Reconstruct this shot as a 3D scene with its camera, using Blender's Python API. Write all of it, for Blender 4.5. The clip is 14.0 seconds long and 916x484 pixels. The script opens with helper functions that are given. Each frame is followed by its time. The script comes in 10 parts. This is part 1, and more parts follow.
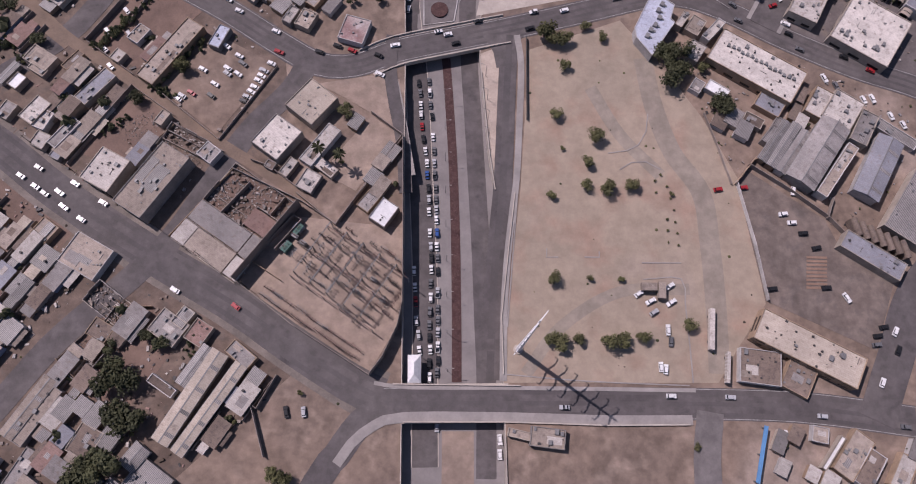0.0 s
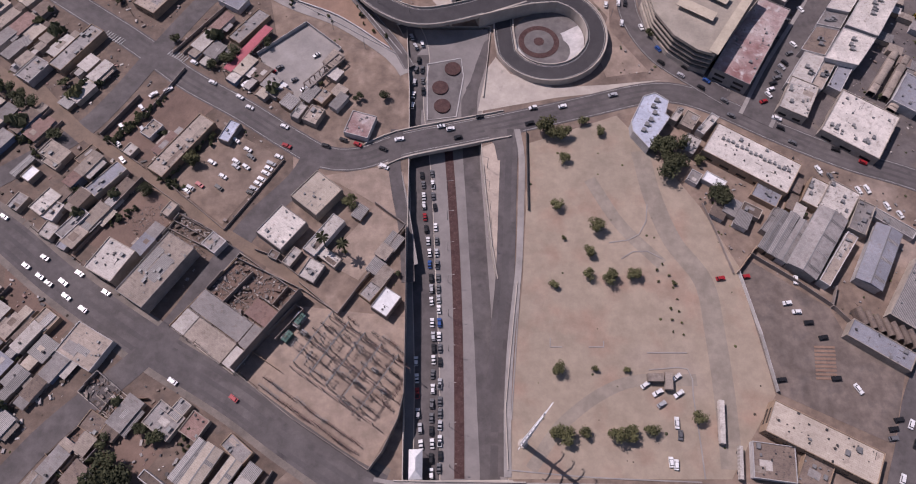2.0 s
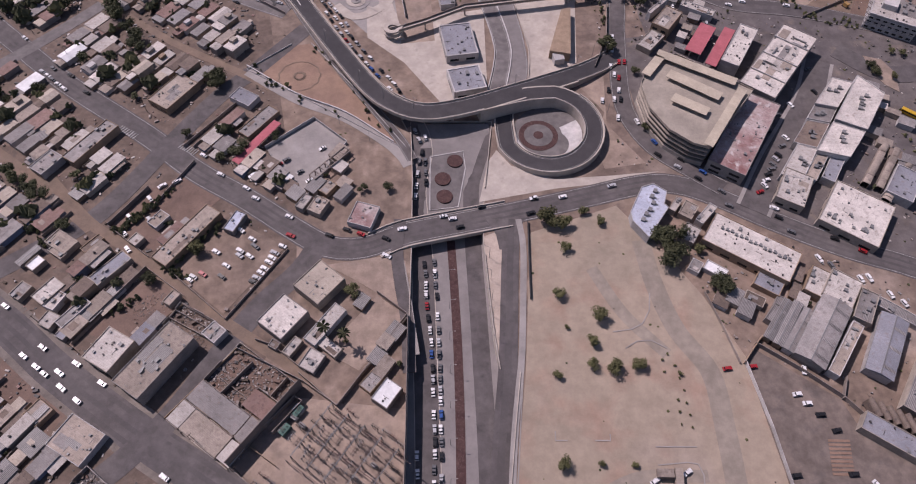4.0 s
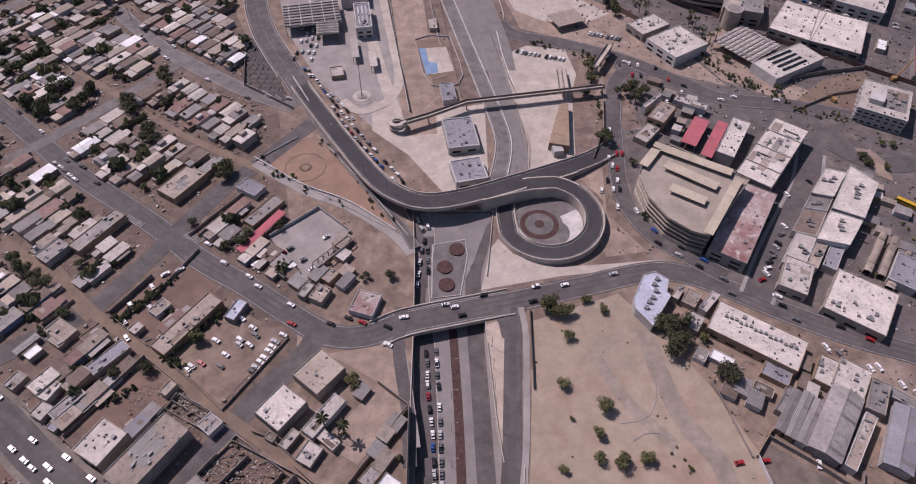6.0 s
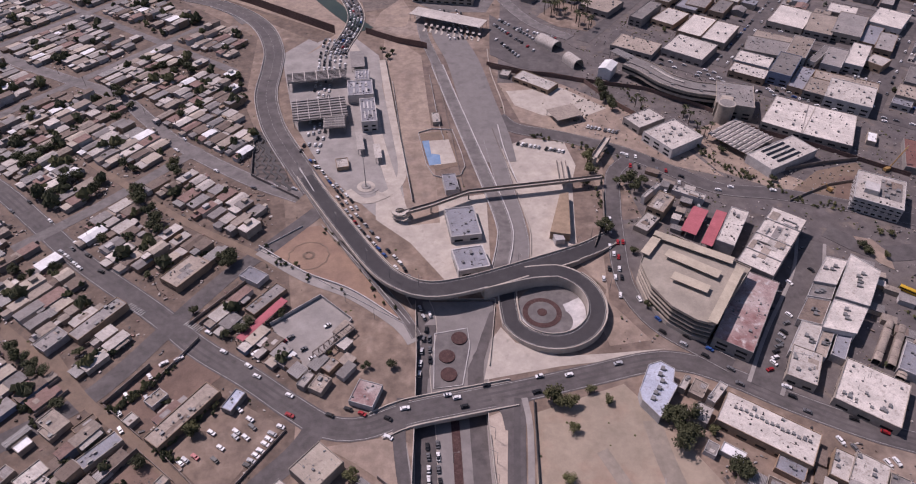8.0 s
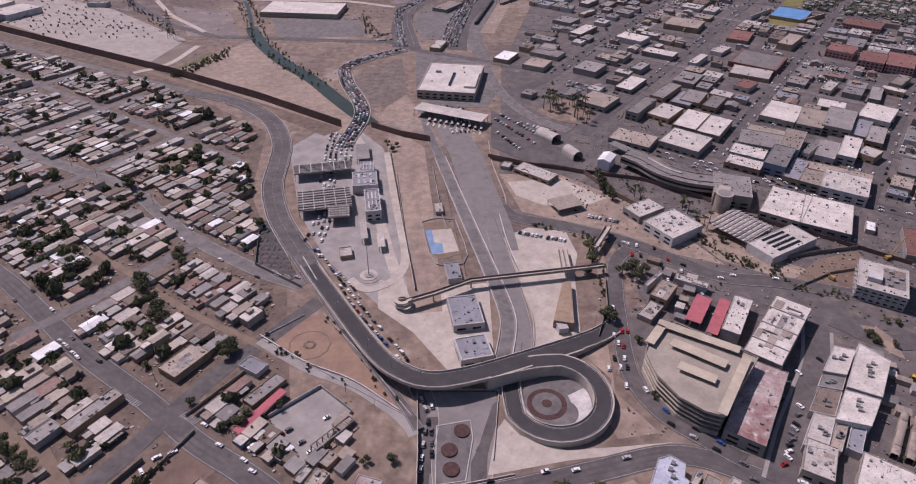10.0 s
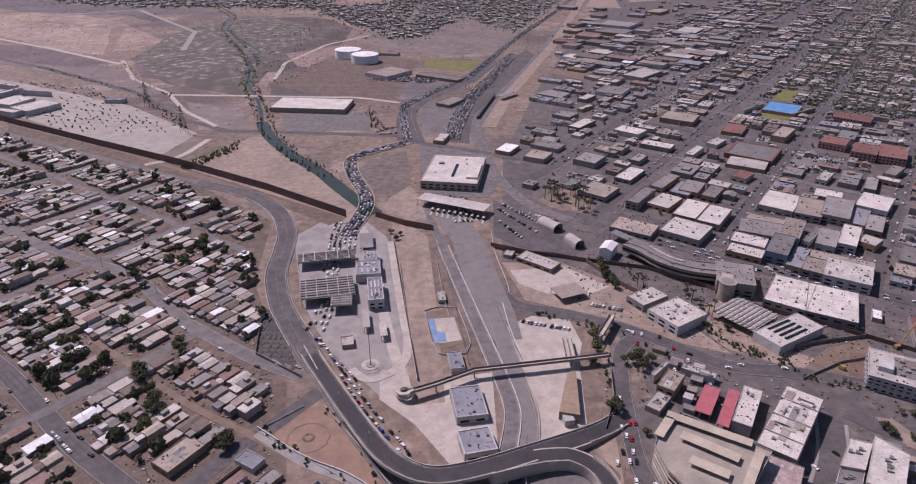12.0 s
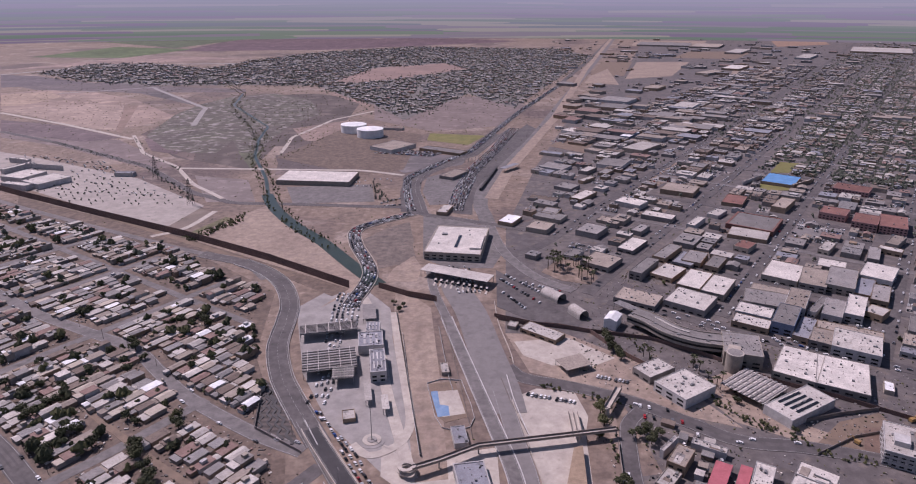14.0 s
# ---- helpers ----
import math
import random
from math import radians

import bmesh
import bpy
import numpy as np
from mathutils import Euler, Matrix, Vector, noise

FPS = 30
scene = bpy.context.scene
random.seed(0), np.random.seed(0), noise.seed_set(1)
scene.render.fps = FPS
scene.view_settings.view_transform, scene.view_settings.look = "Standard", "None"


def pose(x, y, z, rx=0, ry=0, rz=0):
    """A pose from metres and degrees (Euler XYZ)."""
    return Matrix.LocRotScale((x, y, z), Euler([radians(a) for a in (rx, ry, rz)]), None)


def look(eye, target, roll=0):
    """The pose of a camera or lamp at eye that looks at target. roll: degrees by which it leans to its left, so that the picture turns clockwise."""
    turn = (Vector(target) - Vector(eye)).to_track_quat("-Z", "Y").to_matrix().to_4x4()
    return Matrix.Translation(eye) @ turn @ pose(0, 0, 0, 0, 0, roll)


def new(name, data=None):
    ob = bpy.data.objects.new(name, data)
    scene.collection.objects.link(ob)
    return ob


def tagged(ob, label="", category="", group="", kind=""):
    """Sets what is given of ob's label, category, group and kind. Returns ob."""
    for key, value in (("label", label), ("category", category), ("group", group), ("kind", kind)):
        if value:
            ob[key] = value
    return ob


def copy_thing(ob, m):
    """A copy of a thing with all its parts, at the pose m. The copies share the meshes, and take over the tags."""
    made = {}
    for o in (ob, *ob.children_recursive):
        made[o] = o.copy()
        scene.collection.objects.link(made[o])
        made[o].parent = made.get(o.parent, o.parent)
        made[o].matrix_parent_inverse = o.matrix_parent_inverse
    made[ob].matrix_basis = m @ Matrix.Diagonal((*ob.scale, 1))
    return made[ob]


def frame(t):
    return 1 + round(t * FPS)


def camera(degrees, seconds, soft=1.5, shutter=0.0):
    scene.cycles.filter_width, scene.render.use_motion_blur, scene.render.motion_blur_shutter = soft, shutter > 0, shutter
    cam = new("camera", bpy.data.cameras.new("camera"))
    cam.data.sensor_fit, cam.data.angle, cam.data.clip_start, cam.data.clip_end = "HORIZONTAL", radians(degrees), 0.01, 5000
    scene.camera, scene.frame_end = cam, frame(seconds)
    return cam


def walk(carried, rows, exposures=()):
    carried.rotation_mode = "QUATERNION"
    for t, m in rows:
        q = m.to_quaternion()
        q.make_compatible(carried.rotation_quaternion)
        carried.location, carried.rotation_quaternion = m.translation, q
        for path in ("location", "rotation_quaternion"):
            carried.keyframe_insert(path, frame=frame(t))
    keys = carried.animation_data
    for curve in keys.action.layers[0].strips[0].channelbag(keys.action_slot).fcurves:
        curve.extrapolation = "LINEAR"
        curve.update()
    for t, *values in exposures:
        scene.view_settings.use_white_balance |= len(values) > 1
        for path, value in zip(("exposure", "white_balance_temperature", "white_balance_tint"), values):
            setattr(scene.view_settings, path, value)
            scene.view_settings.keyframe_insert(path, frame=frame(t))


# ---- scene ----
cam = camera(69.51, 14.0, soft=1.1)
PATH = [
    (0, pose(0, 0, 275, 17.168, -1.251, -0.776)),
    (0.5, pose(0, 0, 275, 19.071, -1.190, -0.782)),
    (1, pose(0, 0, 275, 20.986, -1.132, -0.784)),
    (1.5, pose(0, 0, 275, 22.946, -1.077, -0.784)),
    (2, pose(0, 0, 275, 24.905, -1.026, -0.780)),
    (2.5, pose(0, 0, 275, 26.851, -0.977, -0.772)),
    (3, pose(0, 0, 275, 28.794, -0.930, -0.762)),
    (5.5, pose(0, 0, 275, 38.310, -0.725, -0.667)),
    (6, pose(0, 0, 275, 40.239, -0.687, -0.641)),
    (6.5, pose(0, 0, 275, 42.142, -0.650, -0.611)),
    (7, pose(0, 0, 275, 44.047, -0.614, -0.580)),
    (7.5, pose(0, 0, 275, 45.965, -0.578, -0.546)),
    (8, pose(0, 0, 275, 47.884, -0.541, -0.510)),
    (10.5, pose(0, 0, 275, 57.474, -0.348, -0.302)),
    (11, pose(0, 0, 275, 59.400, -0.305, -0.255)),
    (11.5, pose(0, 0, 275, 61.316, -0.261, -0.207)),
    (12, pose(0, 0, 275, 63.214, -0.214, -0.158)),
    (12.5, pose(0, 0, 275, 65.181, -0.165, -0.107)),
    (13, pose(0, 0, 275, 67.117, -0.114, -0.055)),
    (13.5, pose(0, 0, 275, 69.035, -0.059, -0.002)),
    (13.6, pose(0, 0, 275, 69.300, -0.048, 0.009)),
    (14, pose(0, 0, 275, 69.341, -0.001, 0.052)),
]
walk(cam, PATH, [(0, 0.05, 6150, 29), (7, 0.06, 6250, 31), (11, 0.07, 6150, 32), (14, 0.1, 6020, 33)])

# ---- daylight ----
SUN_EL, SUN_AZ = radians(54), radians(143)
world = bpy.data.worlds.new("sky")
scene.world = world
world.use_nodes = True
wt = world.node_tree
sky = wt.nodes.new("ShaderNodeTexSky")
sky.sky_type = 'NISHITA'
sky.sun_disc = False
sky.sun_elevation = SUN_EL
sky.sun_rotation = radians(90) - SUN_AZ
wt.links.new(sky.outputs[0], wt.nodes["Background"].inputs[0])
wt.nodes["Background"].inputs[1].default_value = 0.07
sun = new("sun", bpy.data.lights.new("sun", 'SUN'))
sun.data.energy, sun.data.angle, sun.data.color = 4.2, radians(0.5), (1.0, 0.93, 0.86)
sun.matrix_world = look((math.cos(SUN_AZ) * math.cos(SUN_EL), math.sin(SUN_AZ) * math.cos(SUN_EL), math.sin(SUN_EL)), (0, 0, 0))


# ---- materials ----
def surf(name, c1, c2, rough=0.85, big=0.05, small=0.7, rnd=0.0, bump=0.3, metal=0.0, c3=None, spots=0.62, stripes=None, seams=0.0, patches=None, grain=0.32, blotch=0.28):
    m = bpy.data.materials.new(name)
    m.use_nodes = True
    nt = m.node_tree
    b = nt.nodes["Principled BSDF"]
    b.inputs["Roughness"].default_value = rough
    b.inputs["Metallic"].default_value = metal
    b.inputs["Specular IOR Level"].default_value = 0.3
    geo = nt.nodes.new("ShaderNodeNewGeometry")

    def noise_tex(scale, detail):
        n = nt.nodes.new("ShaderNodeTexNoise")
        n.inputs["Scale"].default_value, n.inputs["Detail"].default_value = scale, detail
        nt.links.new(geo.outputs["Position"], n.inputs["Vector"])
        return n

    def mix(fac, a, c, how='MIX'):
        x = nt.nodes.new("ShaderNodeMix")
        x.data_type, x.blend_type = 'RGBA', how
        for k, v in ((0, fac), (6, a), (7, c)):
            if isinstance(v, bpy.types.NodeSocket):
                nt.links.new(v, x.inputs[k])
            else:
                x.inputs[k].default_value = (*v, 1) if isinstance(v, tuple) else v
        return x.outputs[2]

    def ramp(sock, lo, hi):
        r = nt.nodes.new("ShaderNodeMapRange")
        r.inputs[1].default_value, r.inputs[2].default_value = lo, hi
        nt.links.new(sock, r.inputs[0])
        return r.outputs[0]

    n1, n2 = noise_tex(big, 6), noise_tex(small, 10)
    n2.inputs["Roughness"].default_value = 0.75
    nl = noise_tex(small * 0.11, 6)
    col = mix(ramp(n1.outputs[0], 0.35, 0.65), c1, c2)
    if c3:
        n3 = noise_tex(big * 4.3, 8)
        col = mix(ramp(n3.outputs[0], spots - .05, spots + 0.12), col, c3)
    if patches:
        n6 = noise_tex(0.0035, 7)
        col = mix(ramp(n6.outputs[0], 0.5, 0.62), col, patches)
        n7 = noise_tex(0.011, 9)
        col = mix(ramp(n7.outputs[0], 0.56, 0.66), col, mix(0.6, col, (0.36, 0.29, 0.245)))
    if stripes:
        tc = nt.nodes.new("ShaderNodeTexCoord")
        wv = nt.nodes.new("ShaderNodeTexWave")
        wv.bands_direction = stripes[0]
        wv.inputs["Scale"].default_value = stripes[1]
        nt.links.new(tc.outputs["Object"], wv.inputs["Vector"])
        col = mix(ramp(wv.outputs["Fac"], 0.3, 0.7), col, mix(0.55, col, (0.03, 0.03, 0.03)))
    col = mix(grain, col, mix(1.0, col, mix(ramp(n2.outputs[0], 0.35, 0.65), (0.45, 0.45, 0.45), (1.1, 1.1, 1.1)), 'MULTIPLY'))
    col = mix(blotch, col, mix(1.0, col, mix(ramp(nl.outputs[0], 0.36, 0.64), (0.55, 0.54, 0.53), (1.14, 1.13, 1.12)), 'MULTIPLY'))
    nm = noise_tex(small * 0.31, 4)
    col = mix(blotch * 0.6, col, mix(1.0, col, mix(ramp(nm.outputs[0], 0.4, 0.6), (0.7, 0.7, 0.7), (1.1, 1.1, 1.1)), 'MULTIPLY'))
    if seams:
        tc2 = nt.nodes.new("ShaderNodeTexCoord")
        br = nt.nodes.new("ShaderNodeTexBrick")
        br.inputs["Color1"].default_value, br.inputs["Color2"].default_value, br.inputs["Mortar"].default_value = (1, 1, 1, 1), (0.86, 0.85, 0.84, 1), (0.66, 0.64, 0.62, 1)
        br.inputs["Scale"].default_value, br.inputs["Mortar Size"].default_value = seams, 0.012
        nt.links.new(tc2.outputs["Object"], br.inputs["Vector"])
        col = mix(0.8, col, mix(1.0, col, br.outputs["Color"], 'MULTIPLY'))
        n5 = noise_tex(0.6, 8)
        col = mix(ramp(n5.outputs[0], 0.56, 0.7), col, mix(0.5, col, (0.16, 0.12, 0.1)))
    if rnd:
        oi = nt.nodes.new("ShaderNodeObjectInfo")
        r = nt.nodes.new("ShaderNodeMapRange")
        r.inputs[3].default_value, r.inputs[4].default_value = 1 - rnd, 1 + rnd * 0.3
        nt.links.new(oi.outputs["Random"], r.inputs[0])
        hv = nt.nodes.new("ShaderNodeHueSaturation")
        nt.links.new(r.outputs[0], hv.inputs["Value"])
        nt.links.new(col, hv.inputs["Color"])
        col = hv.outputs[0]
    nt.links.new(col, b.inputs["Base Color"])
    if bump:
        bp = nt.nodes.new("ShaderNodeBump")
        bp.inputs["Strength"].default_value, bp.inputs["Distance"].default_value = bump, 0.15
        nt.links.new(n2.outputs[0], bp.inputs["Height"])
        nt.links.new(bp.outputs[0], b.inputs["Normal"])
    return m


DIRT = surf("dirt", (0.24, 0.175, 0.135), (0.185, 0.138, 0.11), big=0.02, small=1.1, c3=(0.29, 0.22, 0.175), spots=0.58, patches=(0.135, 0.1, 0.09), grain=0.22, blotch=0.62)
LOT_PARK = surf("trampled_lot", (0.33, 0.262, 0.2), (0.275, 0.222, 0.17), big=0.012, small=1.2, c3=(0.3, 0.21, 0.158), spots=0.56, patches=(0.25, 0.215, 0.17), grain=0.14, blotch=0.3, bump=0.12)
LOT_SAND = surf("sand_lot", (0.325, 0.25, 0.197), (0.265, 0.2, 0.16), big=0.018, small=1.2, c3=(0.24, 0.185, 0.155), spots=0.6, grain=0.2, blotch=0.5)
BROWN_SOIL = surf("brown_soil", (0.15, 0.1, 0.078), (0.2, 0.135, 0.105), big=0.04, small=1.2, c3=(0.12, 0.085, 0.07))
RED_SOIL = surf("red_soil", (0.29, 0.19, 0.135), (0.24, 0.155, 0.115), big=0.05, small=1.2)
CITY = surf("city_ground", (0.115, 0.1, 0.1), (0.15, 0.128, 0.12), big=0.02, small=0.9, c3=(0.2, 0.16, 0.13), spots=0.62, blotch=0.55)
LOT_WORN = surf("worn_lot", (0.155, 0.125, 0.108), (0.19, 0.15, 0.128), big=0.03, small=1.2, c3=(0.12, 0.1, 0.09), spots=0.58, grain=0.2, blotch=0.6)
YARD = surf("yard_dirt", (0.135, 0.098, 0.078), (0.178, 0.13, 0.102), big=0.05, small=1.3, c3=(0.12, 0.095, 0.08), spots=0.6, grain=0.3, blotch=0.6)
ALLEY = surf("alley_dirt", (0.21, 0.15, 0.11), (0.17, 0.125, 0.095), big=0.08, small=1.3)
ASPHALT = surf("asphalt", (0.095, 0.083, 0.083), (0.125, 0.11, 0.106), big=0.03, small=1.3, c3=(0.07, 0.061, 0.062), spots=0.64, grain=0.22, blotch=0.5)
ASPHALT_WORN = surf("worn_asphalt", (0.07, 0.06, 0.06), (0.1, 0.088, 0.086), big=0.04, small=1.3)
TRACK = surf("road_wheel_track", (0.082, 0.072, 0.072), (0.11, 0.097, 0.094), big=0.04, small=1.3, grain=0.2)
ASPHALT_NEW = surf("new_asphalt", (0.045, 0.041, 0.044), (0.062, 0.056, 0.058), big=0.04, small=1.3)
ASPHALT_PALE = surf("pale_asphalt", (0.15, 0.135, 0.13), (0.18, 0.16, 0.155), big=0.03, small=1.3, c3=(0.12, 0.108, 0.105), grain=0.2, blotch=0.5)
PORT_ASPHALT = surf("port_asphalt", (0.175, 0.158, 0.152), (0.2, 0.18, 0.172), big=0.02, small=1.3, c3=(0.14, 0.126, 0.121), spots=0.62, grain=0.15, blotch=0.25)
BEIGE = surf("beige_bank", (0.47, 0.385, 0.315), (0.41, 0.335, 0.275), big=0.1, small=1.3, c3=(0.34, 0.28, 0.235), spots=0.63)
MARSH = surf("salt_marsh", (0.125, 0.102, 0.09), (0.1, 0.092, 0.068), big=0.013, small=0.12, c3=(0.31, 0.275, 0.258), spots=0.56, blotch=0.5)
VILLAGE_GROUND = surf("village_ground", (0.15, 0.135, 0.125), (0.19, 0.165, 0.15), big=0.01, small=0.06, c3=(0.11, 0.105, 0.09), spots=0.56)
CONCRETE = surf("concrete", (0.45, 0.395, 0.34), (0.385, 0.335, 0.29), big=0.05, small=1.3, c3=(0.31, 0.27, 0.235), spots=0.64, grain=0.15, blotch=0.3)
PAVING = surf("paving", (0.31, 0.282, 0.262), (0.26, 0.236, 0.222), big=0.08, small=0.9, grain=0.2, blotch=0.3)
WALLC = surf("cement_wall", (0.3, 0.25, 0.215), (0.24, 0.2, 0.18), big=0.2, small=1.2, rnd=0.25)
MULCH = surf("red_gravel", (0.058, 0.027, 0.026), (0.085, 0.045, 0.04), big=0.5, small=3.0, bump=0.6, c3=(0.13, 0.085, 0.075), spots=0.6)
STEEL = surf("grey_steel", (0.22, 0.215, 0.21), (0.17, 0.165, 0.165), rough=0.5, small=2.0)
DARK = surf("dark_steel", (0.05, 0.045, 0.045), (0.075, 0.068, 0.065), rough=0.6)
RUST = surf("rusty_fence", (0.27, 0.165, 0.135), (0.2, 0.128, 0.108), rough=0.8, stripes=('X', 0.6))
LINE = surf("road_paint", (0.4, 0.385, 0.37), (0.24, 0.23, 0.22), big=0.3, small=1.5, bump=0)
WATER = surf("green_water", (0.026, 0.04, 0.026), (0.036, 0.048, 0.03), rough=0.3, bump=0.3)
LEAF = surf("foliage", (0.062, 0.067, 0.034), (0.088, 0.092, 0.043), big=0.2, small=1.2, rnd=0.35, bump=0)
LEAF_PALE = surf("pale_foliage", (0.115, 0.114, 0.05), (0.14, 0.136, 0.06), big=0.2, small=1.2, rnd=0.3, bump=0)
# Foliage for far trees, paler and greyer with haze put into the colour.
LEAF_FAR = surf("far_hazed_foliage", (0.098, 0.108, 0.08), (0.12, 0.125, 0.096), big=0.02, small=0.3, bump=0)
BARK = surf("bark", (0.1, 0.075, 0.055), (0.07, 0.055, 0.042))
GRASS = surf("dry_grass", (0.19, 0.17, 0.06), (0.15, 0.145, 0.05), big=0.05, small=0.5)
GLASS = surf("dark_glass", (0.015, 0.017, 0.02), (0.02, 0.022, 0.026), rough=0.08, bump=0)
RUBBER = surf("rubber", (0.02, 0.02, 0.02), (0.03, 0.03, 0.03), bump=0)
STRIPED_EARTH = surf("striped_earth", (0.12, 0.095, 0.085), (0.1, 0.082, 0.075), big=0.05, stripes=('Y', 0.06))
ROOF = {
    "white": surf("white_roof", seams=0.35, c1=(0.56, 0.51, 0.465), c2=(0.46, 0.42, 0.385), big=0.09, small=0.5, rnd=0.2, c3=(0.38, 0.345, 0.32), spots=0.64),
    "coat": surf("white_coated_roof", seams=0.25, c1=(0.68, 0.62, 0.565), c2=(0.57, 0.52, 0.475), big=0.09, small=0.8, rnd=0.15, c3=(0.45, 0.41, 0.385), spots=0.64),
    "bright": surf("bright_roof", (0.8, 0.79, 0.78), (0.72, 0.71, 0.7), big=0.1, rnd=0.1),
    "grey": surf("grey_roof", seams=0.35, c1=(0.33, 0.3, 0.285), c2=(0.27, 0.25, 0.24), big=0.09, small=0.5, rnd=0.35, c3=(0.22, 0.2, 0.19), spots=0.6),
    "tan": surf("tan_roof", seams=0.35, c1=(0.39, 0.325, 0.275), c2=(0.33, 0.275, 0.23), big=0.09, small=0.5, rnd=0.3, c3=(0.25, 0.205, 0.175), spots=0.6),
    "cream": surf("cream_roof", seams=0.3, c1=(0.52, 0.445, 0.37), c2=(0.45, 0.385, 0.32), big=0.09, small=0.6, rnd=0.1, c3=(0.37, 0.31, 0.26), spots=0.64),
    "clay": surf("clay_red_roof", seams=0.35, c1=(0.27, 0.17, 0.145), c2=(0.33, 0.22, 0.19), big=0.15, small=0.8, rnd=0.3, c3=(0.2, 0.13, 0.11), spots=0.58),
    "brown": surf("brown_roof", seams=0.35, c1=(0.19, 0.145, 0.12), c2=(0.24, 0.185, 0.15), big=0.15, small=0.8, rnd=0.3, c3=(0.13, 0.1, 0.09), spots=0.58),
    "red": surf("red_roof", seams=0.35, c1=(0.27, 0.135, 0.11), c2=(0.23, 0.11, 0.095), big=0.15, rnd=0.25),
    "pink": surf("pink_red_canopy", (0.43, 0.125, 0.145), (0.36, 0.105, 0.12), big=0.15),
    "worn": surf("worn_red_white_roof", seams=0.35, c1=(0.5, 0.43, 0.41), c2=(0.24, 0.115, 0.11), big=0.06, small=0.5, c3=(0.55, 0.5, 0.48), spots=0.6),
    "ice": surf("pale_blue_roof", seams=0.35, c1=(0.5, 0.53, 0.62), c2=(0.45, 0.48, 0.57), big=0.1),
    "blue": surf("blue_roof", (0.1, 0.24, 0.45), (0.12, 0.28, 0.5), big=0.1),
    "slate": surf("blue_grey_roof", seams=0.35, c1=(0.3, 0.3, 0.33), c2=(0.26, 0.26, 0.29), big=0.1, small=0.6, rnd=0.15),
    "tin": surf("tin_roof", (0.36, 0.33, 0.315), (0.29, 0.265, 0.25), rough=0.55, big=0.15, small=0.7, rnd=0.35, stripes=('X', 0.5)),
    "tank": surf("white_tank_paint", (0.75, 0.74, 0.73), (0.7, 0.69, 0.68)),
}
PAINT = {k: surf(k + "_car_paint", c, c, rough=0.3, bump=0) for k, c in (
    ("white", (0.72, 0.71, 0.7)), ("silver", (0.4, 0.4, 0.41)), ("grey", (0.13, 0.13, 0.135)), ("black", (0.02, 0.02, 0.022)),
    ("red", (0.32, 0.025, 0.03)), ("blue", (0.03, 0.08, 0.25)), ("yellow", (0.6, 0.36, 0.03)))}
WALLS = [surf("painted_wall_" + n, c, tuple(v * 0.8 for v in c), big=0.3, small=1.0, rnd=0.25) for n, c in (
    ("cream", (0.42, 0.36, 0.3)), ("grey", (0.3, 0.27, 0.25)), ("ochre", (0.36, 0.26, 0.18)), ("white", (0.55, 0.52, 0.5)), ("blue", (0.2, 0.24, 0.33)))]


